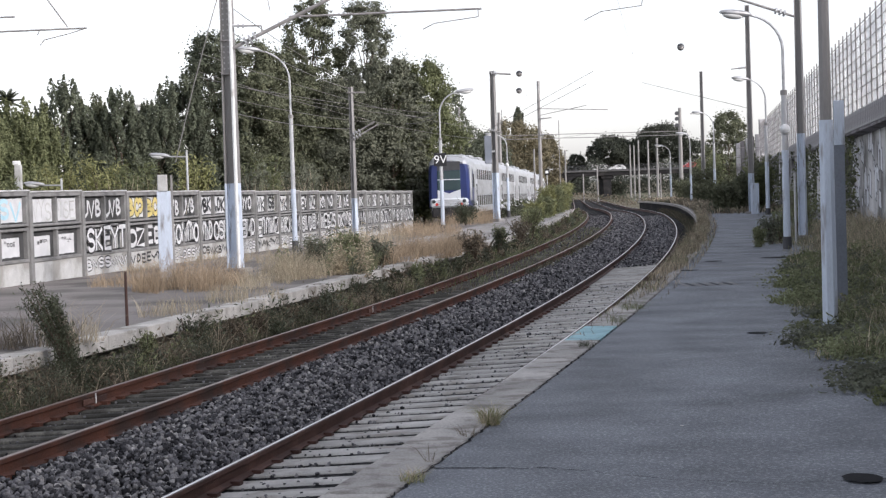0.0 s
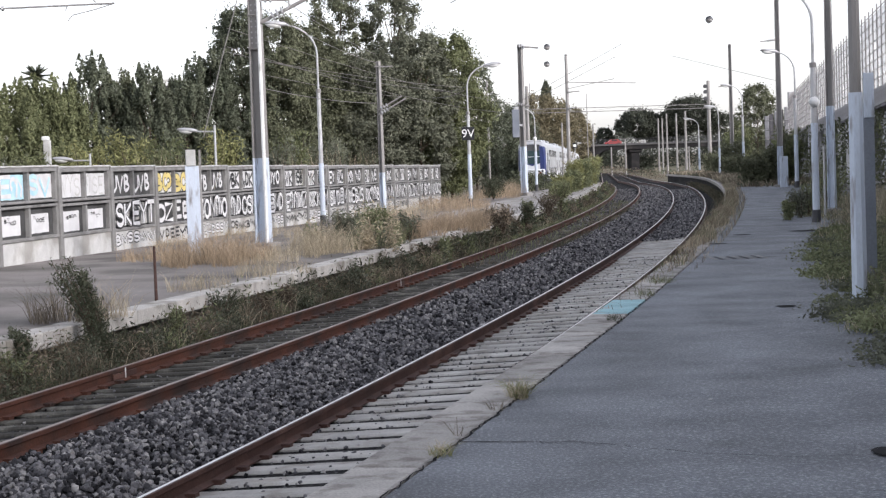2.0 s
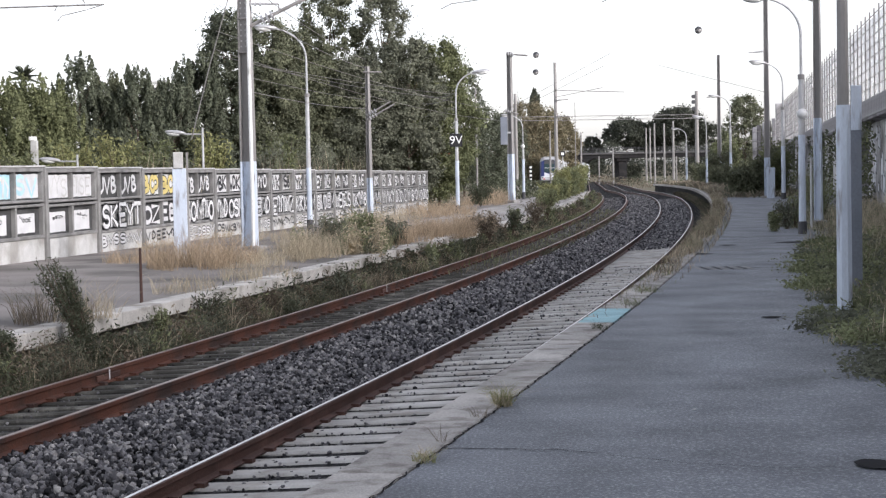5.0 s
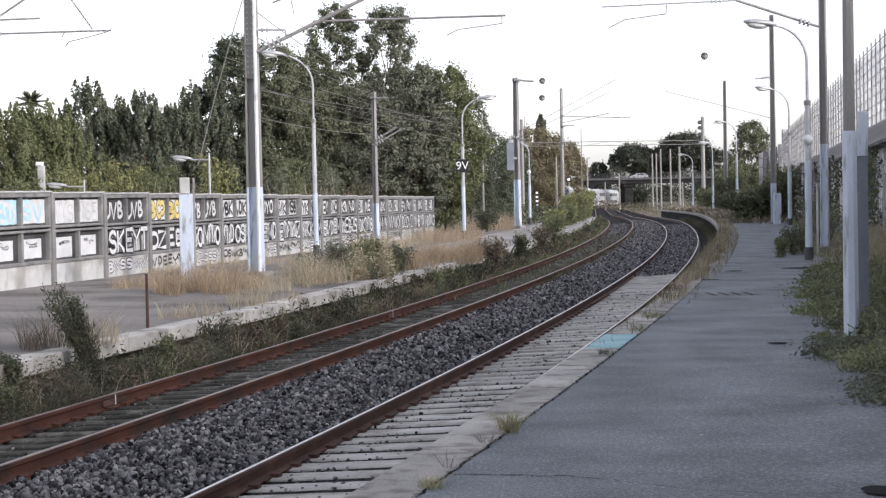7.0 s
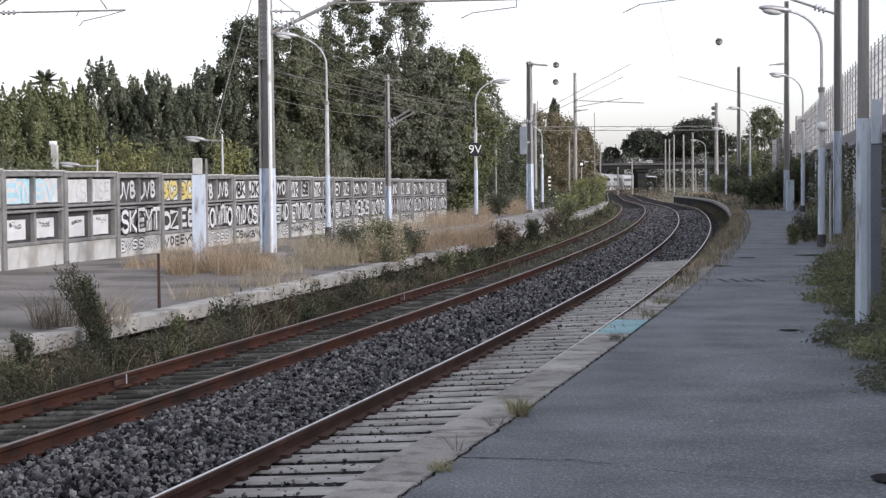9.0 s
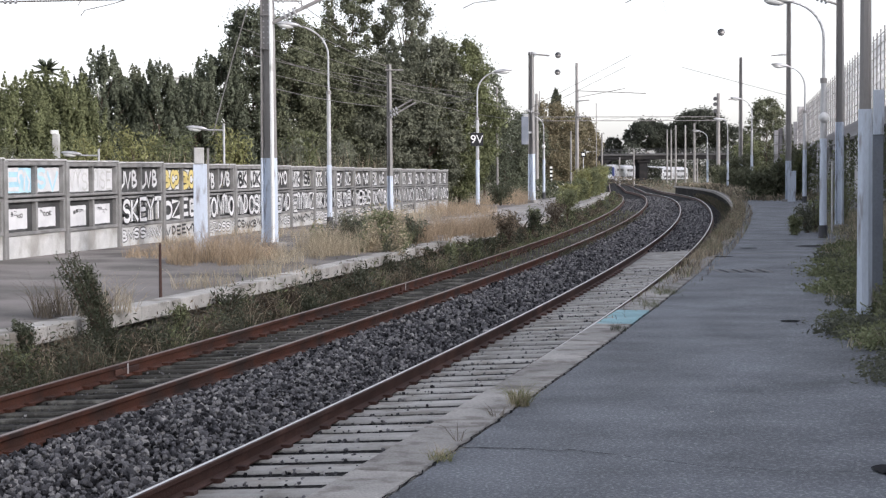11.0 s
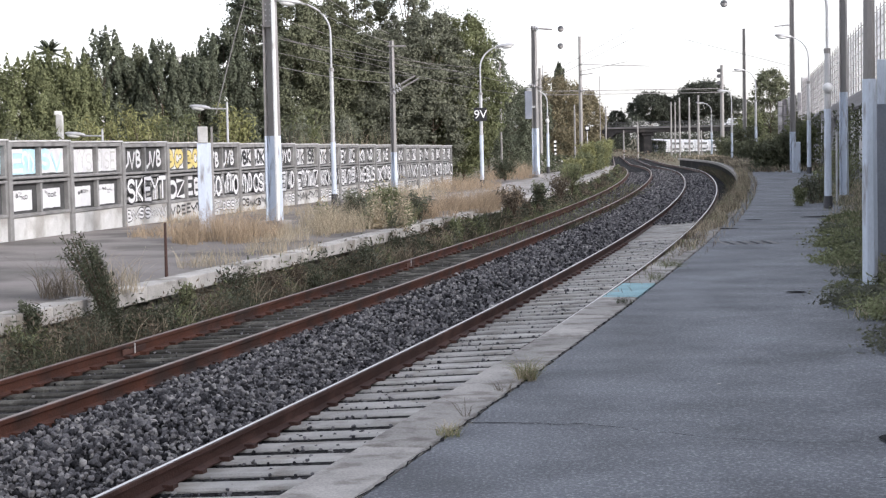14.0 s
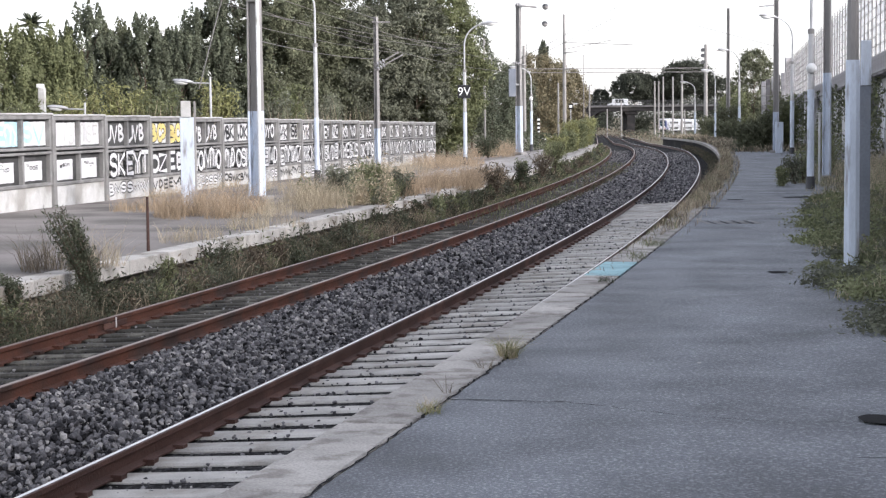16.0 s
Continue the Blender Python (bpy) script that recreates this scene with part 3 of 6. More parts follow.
def graffiti_bay(i, y0):
    """One bay: post, two rows of recessed panels in frames, and a plinth, with its paint."""
    rnd = random.Random(40 + i)
    ang = math.degrees(math.atan(0.155))
    zb = wall_z(y0)
    t = empty("wall_bay", pose(wall_x(y0), y0, zb, 0, 0, 90 - ang), "grey framed panel wall bay covered in graffiti", "wall panel", "bays of the graffiti wall")
    # local x runs along the wall, local -y faces the platform
    L, H = BAY, WALL_H - 0.0
    drop = 0.0087 * BAY
    part("post", boxed(-0.09, 0.09, -0.09, 0.12, -0.9, H - 0.002, bevel=0.015), WALL_FRAME, t)
    part("plinth", boxed(0.09, L - 0.09, -0.02, 0.1, -0.9, 0.46, bevel=0.01), WALL_PLINTH, t)
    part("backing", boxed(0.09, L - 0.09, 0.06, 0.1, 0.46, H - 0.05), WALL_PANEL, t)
    for z0, z1 in ((0.46, 0.54), (1.17, 1.23), (1.27, 1.33), (H - 0.10, H)):
        part("rail_bar", boxed(0.09, L - 0.09, -0.05, 0.09, z0, z1, bevel=0.012), WALL_FRAME, t)
    for z0, z1 in ((0.54, 1.17), (1.33, H - 0.1)):
        for x in (0.13, L / 2, L - 0.13):
            part("stile", boxed(x - 0.05, x + 0.05, -0.04, 0.09, z0, z1, bevel=0.01), WALL_FRAME, t)
    # pale cap paints the sunlit line along the wall's top
    part("cap", boxed(0.0, L, -0.07, 0.11, H + 0.002, H + 0.04, bevel=0.01), WALL_PLINTH, t, "wall cap in a pale sunlit tone")
    yb = 0.056
    cells = [(0.2, L / 2 - 0.08), (L / 2 + 0.08, L - 0.2)]
    zu, zl = (1.37, H - 0.15), (0.58, 1.13)

    def patch(x0, x1, z0, z1, mat, y=yb):
        bm = bmesh.new()
        n = 14
        vs = []
        for k in range(n * 4):
            e, f = divmod(k, n)
            f = f / n
            x, z = ((x0 + (x1 - x0) * f, z0), (x1, z0 + (z1 - z0) * f), (x1 - (x1 - x0) * f, z1), (x0, z1 - (z1 - z0) * f))[e]
            vs.append(bm.verts.new((x + rnd.uniform(-.008, .008), y, z + rnd.uniform(-.008, .008))))
        bm.faces.new(vs)
        part("graffiti", bm, mat, t)

    style = i
    if style <= 1:
        for c, (x0, x1) in enumerate(cells):
            patch(x0, x1, *zu, GRAF_BLUE if style == 0 or c == 0 else GRAF_WHITE)
            patch(x0 + 0.1, x1 - 0.25, zl[0] + .02, zl[1] - .1, GRAF_WHITE)
            painted_row(t, rnd, x0 + .1, x1 - .1, *zu, yb - .004, 2, GRAF_WHITE if c == 0 or style == 0 else GRAF_BLUE, None, .1, .14)
            painted_row(t, rnd, x0 + .3, x1 - .5, zl[1] - .32, zl[1] - .12, yb - .004, 4, GRAF_BLACK, None, .02, .03)
    elif style == 2:
        for x0, x1 in cells:
            patch(x0, x1, *zu, GRAF_WHITE)
            patch(x0 + .1, x1 - .2, zl[0], zl[1] - .08, GRAF_WHITE)
            painted_row(t, rnd, x0 + .2, x1 - .1, *zu, yb - .004, 3, WALL_PLINTH, None, .05, .14)
            painted_row(t, rnd, x0 + .4, x1 - .4, zl[1] - .3, zl[1] - .12, yb - .004, 4, GRAF_BLACK, None, .02, .03)
    elif style in (3, 5):
        for x0, x1 in cells:
            painted_row(t, rnd, x0 + .05, x1, *zu, yb, 3, GRAF_WHITE, None, .09, .2, kinds=(16, 1, 2))
        for x0, x1 in cells:
            patch(x0, x1, *zl, GRAF_WHITE if style == 5 else WALL_PLINTH)
        painted_row(t, rnd, .2, L - .2, zl[0] - .05, zl[1] + .05, yb - .115, 5, GRAF_WHITE, GRAF_BLACK, .11, .2, kinds=(3, 5, 14, 15, 7) if style == 3 else None)
    elif style == 4:
        for x0, x1 in cells:
            patch(x0, x1, *zu, GRAF_WHITE)
            painted_row(t, rnd, x0, x1, *zu, yb - .004, 2, GRAF_YELLOW, GRAF_BLACK, .13, .2, kinds=(2, 11, 4, 6))
        painted_row(t, rnd, .2, L - .2, *zl, yb - .006, 4, GRAF_WHITE, GRAF_BLACK, .12, .21, kinds=(6, 17, 14, 2))
    else:
        up = rnd.choice((GRAF_WHITE, GRAF_BLACK, GRAF_WHITE))
        for x0, x1 in cells:
            if rnd.random() < .5:
                patch(x0, x1, *zu, rnd.choice((GRAF_WHITE, WALL_PLINTH, GRAF_WHITE)))
                up2 = GRAF_BLACK
            else:
                up2 = GRAF_WHITE
            painted_row(t, rnd, x0, x1, *zu, yb - .004, 3, up2, None, .1, .2)
        # from bay 12 on, black and grey patches stand for the trees' shade
        for x0, x1 in cells:
            patch(x0, x1, *zl, GRAF_WHITE if i < 12 else rnd.choice((GRAF_BLACK, WALL_FRAME)))
        if i >= 12:
            up = GRAF_BLACK
        acc = GRAF_WHITE
        painted_row(t, rnd, .2, L - .2, zl[0] - .06, zl[1] + .06, yb - .115, 5, acc, GRAF_BLACK, .1, .19)
    if i >= 3:
        painted_row(t, rnd, .2, L - .1, .08, .42, -0.024, 7, GRAF_WHITE if i % 2 else GRAF_BLACK, GRAF_BLACK if i % 2 else None, .06, .12)
    return t


for i in range(18):
    graffiti_bay(i, 32.8 + i * BAY / math.sqrt(1 + 0.155 ** 2))


# ---- poles and lamps ----
def lamp_head(parent, p, d, size=1.0):
    """A street-lamp head at p reaching along d: a shell with a bowl under it."""
    d = Vector((d[0], d[1], 0)).normalized()
    m = Matrix.Translation(p) @ d.to_track_quat("X", "Z").to_matrix().to_4x4() @ Matrix.Rotation(radians(-6), 4, 'Y')
    bm = bmesh.new()
    bmesh.ops.create_uvsphere(bm, u_segments=14, v_segments=8, radius=1, matrix=m @ Matrix.Translation((0.36 * size, 0, 0.02)) @ Matrix.Diagonal((0.42 * size, 0.15 * size, 0.085 * size, 1)))
    sh = part("lamp_head", bm, STEEL, parent, "pale metal lamp head", smooth=True)
    bm = bmesh.new()
    bmesh.ops.create_uvsphere(bm, u_segments=14, v_segments=8, radius=1, matrix=m @ Matrix.Translation((0.42 * size, 0, -0.03)) @ Matrix.Diagonal((0.27 * size, 0.13 * size, 0.10 * size, 1)))
    part("bowl", bm, LAMP_GLASS, sh, "whitish glass bowl", smooth=True)


def lamp_post(x, y, z, height, reach, d, r=0.075, blue=2.0, ball=None, label="tall grey lamp post with a curved arm"):
    """A stepped pole with a curved arm towards d; painted pale blue below."""
    t = empty("lamp_post", pose(x, y, z), label, "street lamp", "platform lamp posts")
    d = Vector((d[0], d[1], 0)).normalized()
    part("lower_pole", rod(bmesh.new(), (0, 0, -0.3), (0, 0, blue), r, r * 0.96, 12), POLE_BLUE, t, "pale blue lower pole", smooth=False)
    part("base_collar", rod(bmesh.new(), (0, 0, -0.2), (0, 0, 0.3), r * 1.25, r * 1.2, 12), GREY_DARK, t)
    neck = height * 0.66
    part("upper_pole", rod(bmesh.new(), (0, 0, blue), (0, 0, neck), r * 0.85, r * 0.72, 12), STEEL, t)
    part("ring", rod(bmesh.new(), (0, 0, neck - 0.06), (0, 0, neck + 0.06), r * 0.95, r * 0.95, 12), POLE_GREY, t)
    pts = [(0, 0, neck), (0, 0, height * 0.84)]
    for k in range(1, 8):
        a = radians(k * 80 / 7)
        pts.append(d * (reach * (1 - math.cos(a))) + Vector((0, 0, height * 0.84 + (height * 0.15) * math.sin(a))))
    part("arm", tube(bmesh.new(), pts, r * 0.42, 8, r * 0.3), STEEL, t)
    lamp_head(t, Vector(pts[-1]), d, 1.0)
    if ball:
        bm = bmesh.new()
        bmesh.ops.create_uvsphere(bm, u_segments=14, v_segments=8, radius=0.13, matrix=Matrix.Translation((-0.02, -0.16, ball)))
        part("globe", bm, WHITE, t, "small white globe", smooth=True)
        part("globe_bracket", rod(bmesh.new(), (0, 0, ball), (-0.02, -0.1, ball), 0.03), STEEL, t)
    return t


def h_mast(x, y, z, height, w, blue, rz=0, holes=None, label="grey steel catenary mast painted pale blue below", base=True):
    """A steel mast with two flanges and a web, in an upper and a lower coat of paint."""
    t = empty("catenary_mast", pose(x, y, z, 0, 0, rz), label, "catenary mast", "catenary masts")

    def prof(z0, z1, s0, s1):
        bm = bmesh.new()
        h, f, b = w / 2, w / 2 - 0.03, 0.015
        outline = [(-h, -h), (-f, -h), (-f, -b), (f, -b), (f, -h), (h, -h), (h, h), (f, h), (f, b), (-f, b), (-f, h), (-h, h)]
        low = [bm.verts.new((x0 * s0, y0 * s0, z0)) for x0, y0 in outline]
        high = [bm.verts.new((x0 * s1, y0 * s1, z1)) for x0, y0 in outline]
        for k in range(12):
            bm.faces.new((low[k], low[(k + 1) % 12], high[(k + 1) % 12], high[k]))
        bm.faces.new(low[::-1])
        bm.faces.new(high)
        return bm
    top = 0.72
    zs = blue / height
    part("lower_mast", prof(-0.3, blue, 1.0, 1 - (1 - top) * zs), POLE_BLUE, t, "pale blue painted foot of the mast")
    part("upper_mast", prof(blue, height, 1 - (1 - top) * zs, top), POLE_GREY, t)
    if base:
        part("footing", boxed(-w, w, -w, w, -0.4, 0.12, bevel=0.03), CONCRETE, t, "concrete footing")
    return t


MAST_L = h_mast(-4.44, 42.2, -0.13, 9.0, 0.31, 2.15, rz=-22)
lamp_post(-4.06, 57.3, -0.16, 6.6, 1.15, (-1, -0.15), r=0.085, blue=2.0)
MAST_2 = h_mast(-2.47, 68.0, -0.2, 5.9, 0.18, 1.6, rz=-35, label="slim grey catenary mast beside the platform")
SIGN_POST = lamp_post(1.03, 74.9, -0.2, 6.0, 0.9, (1, -0.1), r=0.085, blue=2.2, label="lamp post carrying a small black sign")
MAST_3 = h_mast(4.22, 94.7, -0.25, 8.1, 0.31, 2.6, rz=-30, label="grey catenary mast with a tall grey box")
lamp_post(5.75, 111.6, -0.3, 5.2, 0.8, (-1, -0.2), r=0.09, blue=2.4, ball=3.2)
# right-hand row
lamp_post(8.95, 42.5, 0, 5.75, 0.95, (-1, -0.1), r=0.09, blue=2.4, ball=2.9, label="tall grey lamp post with a curved arm and a white globe")
MAST_B = h_mast(10.66, 48.5, -0.02, 9.5, 0.215, 2.95, rz=-25)
lamp_post(15.8, 79, -0.02, 6.2, 0.95, (-1, -0.1), r=0.1, blue=2.4)
MAST_C = h_mast(15.55, 81.5, -0.02, 9.7, 0.26, 1.9, rz=-20)
MAST_D = h_mast(21.1, 129, -0.1, 9.6, 0.28, 1.8, rz=-20)
lamp_post(20.9, 123, -0.1, 6.4, 0.95, (-1, -0.1), r=0.1, blue=2.4)
lamp_post(24.6, 170, -0.4, 5.3, 0.9, (-1, -0.1), r=0.1, blue=2.4)
lamp_post(18.9, 121, -0.1, 4.9, 0.3, (-1, -0.1), r=0.08, blue=2.0)


def square_post(x, y, z, height, blue, w):
    t = empty("signal_pole", pose(x, y, z, 0, 0, 14), "eight-sided pale blue pole with a grey upper half", "pole")
    part("lower_pole", rod(bmesh.new(), (0, 0, -0.2), (0, 0, blue), w * 0.56, w * 0.5, 8), POLE_BLUE, t, "pale blue painted lower half")
    part("upper_pole", rod(bmesh.new(), (0, 0, blue), (0, 0, height), w * 0.43, w * 0.32, 8), POLE_GREY, t)
    return t


square_post(4.945, 21.1, 0, 6.2, 2.47, 0.175)
t = empty("steel_upright", pose(5.68, 23.6, 0, 0, 0, 10), "grey steel channel upright with a pale top plate", "post")
bm = bmesh.new()
box(bm, -0.075, 0.075, -0.06, -0.045, -0.2, 2.4)
box(bm, -0.075, -0.06, -0.045, 0.08, -0.2, 2.4)
box(bm, 0.06, 0.075, -0.045, 0.08, -0.2, 2.4)
part("channel", bm, POST_BLUEGREY, t)
part("top_plate", boxed(-0.075, 0.075, -0.08, -0.062, 2.2, 2.8, bevel=0.005), POLE_BLUE, t, "pale blue top plate")

# 9V sign
s = empty("sign", pose(1.0, 74.78, 2.88), "small square black sign with white characters", "sign")
part("plate", boxed(-0.27, 0.27, -0.015, 0.015, -0.28, 0.28, bevel=0.01), BLACK, s)


def text(parent, body, x, y, z, size, mat, name="lettering"):
    c = bpy.data.curves.new(name, 'FONT')
    c.body, c.size, c.align_x, c.align_y, c.extrude = body, size, 'CENTER', 'CENTER', 0.002
    ob = new(name, c)
    dg = bpy.context.evaluated_depsgraph_get()
    me = bpy.data.meshes.new_from_object(ob.evaluated_get(dg))
    bpy.data.objects.remove(ob)
    me.materials.clear()
    me.materials.append(mat)
    o = part(name, me, mat, parent)
    o.matrix_basis = pose(x, y, z, 90, 0, 0)
    return o


text(s, "9V", 0, -0.02, -0.01, 0.5, WHITE)

# switch cabinet pillar on the left platform
t = empty("equipment_pillar", pose(-5.57, 38.5, -0.12, 0, 0, 8), "pale blue equipment pillar with a white box on top", "equipment pillar")
part("pillar", boxed(-0.15, 0.15, -0.12, 0.12, -0.3, 2.0, bevel=0.01), POLE_BLUE, t)
part("box", boxed(-0.13, 0.09, -0.15, 0.1, 2.0, 2.36, bevel=0.015), WALL_PLINTH, t, "white meter box")
part("side_channel", boxed(0.152, 0.2, -0.1, 0.12, -0.3, 2.35, bevel=0.006), POLE_GREY, t)

# added white strip stands in for sunlight on the mast's right flange
part("cable_duct", boxed(0.125, 0.17, -0.16, -0.06, 0.0, 9.0), WHITE, MAST_L, "white strip for the sunlit flange of the mast")

# a mast just beyond the view's edge, which carries the arms above
h_mast(-10.9, 40.0, -0.2, 9.0, 0.31, 2.15, rz=-22)

# holes in the upper web of the tall left mast, and its bands
for k in range(16):
    for sx in (-0.06, 0.06):
        h = part("hole", rod(bmesh.new(), (sx, -0.155, 0), (sx, -0.148, 0), 0.022, seg=10), STEEL, MAST_L)
        h.matrix_basis = pose(0, 0.06, 4.9 + k * 0.13)
part("web_plate", boxed(-0.11, 0.11, -0.088, -0.07, 4.8, 7.0), POLE_GREY, MAST_L)
for z in (5.55, 4.75):
    part("band", boxed(-0.135, 0.135, -0.145, 0.145, z, z + 0.035, bevel=0.005), POLE_GREY, MAST_L)


# ---- trees ----
BARK = material("bark", (0.11, 0.085, 0.065), 0.9, 0, 0.3, 3, 30, 0.6)
LEAF_DARK = leaf_material("leaf_dark", (0.106, 0.118, 0.082))
LEAF_MID = leaf_material("leaf_mid", (0.132, 0.14, 0.09))
LEAF_OLIVE = leaf_material("leaf_olive", (0.15, 0.163, 0.084))
# far pines, woods and bridge scrub: their shade is put into the colour
LEAF_FAR_SHADE = leaf_material("leaf_far_shade", (0.06, 0.066, 0.05))
LEAF_GREY = leaf_material("leaf_grey_green", (0.15, 0.157, 0.115))
LEAF_RUST = leaf_material("leaf_rusty", (0.19, 0.165, 0.105))
LEAF_LIGHT = leaf_material("leaf_light", (0.25, 0.252, 0.115))
STRAW = leaf_material("dry_grass", (0.42, 0.325, 0.225), 0.4)
STRAW_PALE = leaf_material("pale_dry_grass", (0.45, 0.385, 0.28), 0.35)
GRASS = leaf_material("green_weed", (0.202, 0.218, 0.122), 0.35)
GRASS_DARK = leaf_material("dark_weed", (0.085, 0.094, 0.062), 0.35)
BROWN_WEED = leaf_material("brown_weed", (0.172, 0.142, 0.105), 0.35)


def facing_leaves(center, size, out, g, loose=0.75, long=1.0):
    """Leaves that lie roughly across the given outward directions."""
    n = len(center)
    c = out + g.normal(0, loose, (n, 3))
    c /= np.linalg.norm(c, axis=1)[:, None] + 1e-9
    a = np.cross(c, g.normal(size=(n, 3)))
    a /= np.linalg.norm(a, axis=1)[:, None] + 1e-9
    b = np.cross(c, a)
    s = size[:, None]
    v = np.stack([center - a * s * long, center + b * s * 0.55 + c * s * 0.12, center + a * s * long, center - b * s * 0.55 + c * s * 0.12], 1).reshape(-1, 3)
    o = (np.arange(n) * 4)[:, None]
    return v, np.concatenate([o + [0, 1, 2], o + [0, 2, 3]], 0)


def crown_reach(form, u):
    """Half width of a crown, as a share, at the height share u."""
    if form == "spindle":
        return np.where(u < 0.4, 0.80 + 0.2 * u / 0.4, np.sqrt(np.clip(1 - (np.clip(u - 0.4, 0, 1) / 0.61) ** 2.4, 0.03, 1)))
    if form == "cypress":
        return np.clip(1.05 - u, 0.12, 1) ** 0.6
    if form == "pine":
        return np.where(u < 0.55, 0.12, np.sqrt(np.clip(1 - ((u - 0.72) / 0.29) ** 2, 0.05, 1)))
    return np.sqrt(np.clip(1 - ((u - 0.5) / 0.52) ** 2, 0.06, 1))


def tree(x, y, z, height, half, mat, n=9000, leaf=0.11, form="round", label="leafy green tree", category="tree", group="trees behind the wall", clear=0.12, seed=0, airy=False):
    """A trunk with limbs and a crown of many plumes or tufts of small leaves; form sets the crown's outline."""
    g = np.random.default_rng(1000 + seed)
    t = empty("tree", pose(x, y, z), label, category, group)
    upright = form in ("spindle", "cypress")
    k = int({"round": 330, "pine": 150, "cypress": 90, "spindle": 225}[form] * (0.55 + half / 5) * (0.75 if airy else 1.0))
    u = g.uniform(0.5 if form == "pine" else 0.0, 1.0, k * 3)
    u = u[g.random(k * 3) < 0.2 + 0.8 * crown_reach(form, u)][:k]
    k = len(u)
    a = g.uniform(0, 2 * np.pi, k)
    lobes = 1 + 0.17 * np.sin(a * 3 + g.uniform(0, 6.28)) * np.sin(u * 7 + g.uniform(0, 6.28)) + 0.1 * np.sin(a * 2 + u * 13)
    reach = crown_reach(form, u) * half * lobes
    r = reach * g.uniform(0.12, 1.0, k) ** (0.5 if airy else 0.32)
    hz = (clear + (1 - clear) * u) * height
    c = np.stack([r * np.cos(a), r * np.sin(a), hz], 1)
    if upright:
        w = g.uniform(0.2, 0.36, k) * (0.75 + 0.08 * half)
        length = g.uniform(0.55, 1.0, k) * (0.8 + 0.06 * half)
        c[:, 2] -= length * 1.3
    else:
        w = half * g.uniform(0.07, 0.15, k) + 0.07
        length = w * g.uniform(0.45, 0.9, k)
    c[:, 2] = np.maximum(c[:, 2], 0.05 * height)
    bm = bmesh.new()
    rod(bm, (0, 0, -0.2), (0, 0, height * 0.75), 0.03 + height * 0.007, 0.02, 8)
    for p in c[:: max(1, k // 26)]:
        rod(bm, (0, 0, max(0.1 * height, p[2] * 0.7)), p, 0.008 + 0.0025 * height, 0.01, 5)
    part("trunk", bm, BARK, t)
    weight = w * length
    pick = g.choice(k, n, p=weight / weight.sum())
    d = g.normal(size=(n, 3))
    d /= np.linalg.norm(d, axis=1)[:, None]
    rad = g.uniform(0.25, 1.0, n) ** (0.3 if upright else 0.5)
    if upright:
        s = g.uniform(0, 1, n)
        girth = np.sin(np.pi * np.clip(s, 0.03, 0.97) ** 0.75)
        flat = d[:, :2] / (np.linalg.norm(d[:, :2], axis=1)[:, None] + 1e-6)
        lean = c[pick][:, :2] / (half + 0.01) * 0.3
        pts = c[pick].copy()
        pts[:, 2] += s * length[pick] * 1.9
        pts[:, :2] += flat * (rad * girth * w[pick])[:, None] + lean * (s * length[pick])[:, None]
        out = np.concatenate([flat, (s * 1.3 - 0.25)[:, None]], 1)
    else:
        skew = g.uniform(0.5, 1.7, (k, 3))
        pts = c[pick] + d * rad[:, None] ** 1.6 * np.stack([w[pick], w[pick], length[pick]], 1) * skew[pick] * 1.15
        out = d + np.array([0, 0, 0.35])
    out = out + 0.35 * np.concatenate([c[pick][:, :2] / (half + 0.01), np.zeros((n, 1))], 1)
    stray = g.random(n) < (0.06 if upright else 0.3)
    pts[stray] += g.normal(0, 0.12 if upright else 0.05 * half + 0.12, (stray.sum(), 3)) * np.array([1, 1, 1.2])
    v, f = facing_leaves(pts, g.uniform(0.55, 1.25, n) * leaf, out, g, 0.5)
    part("crown", mesh_np("crown", v, f), mat, t)
    return t


def tree_seen(px, top, half_px, y, mat, **k):
    """A tree by its bearing, the height of its top and its half width."""
    x = y * ((px - 784) / 3100 + 0.0021)
    zt = 1.85 + y * (351.5 - 0.0205 * px - top) / 3100
    z0 = -0.95 + dip(y)
    return tree(x, y, z0, zt - z0, half_px * (1.12 if k.get("form") == "spindle" and y < 140 else 1.0) * y / 3100, mat, seed=int(px * 7 + top), **k)


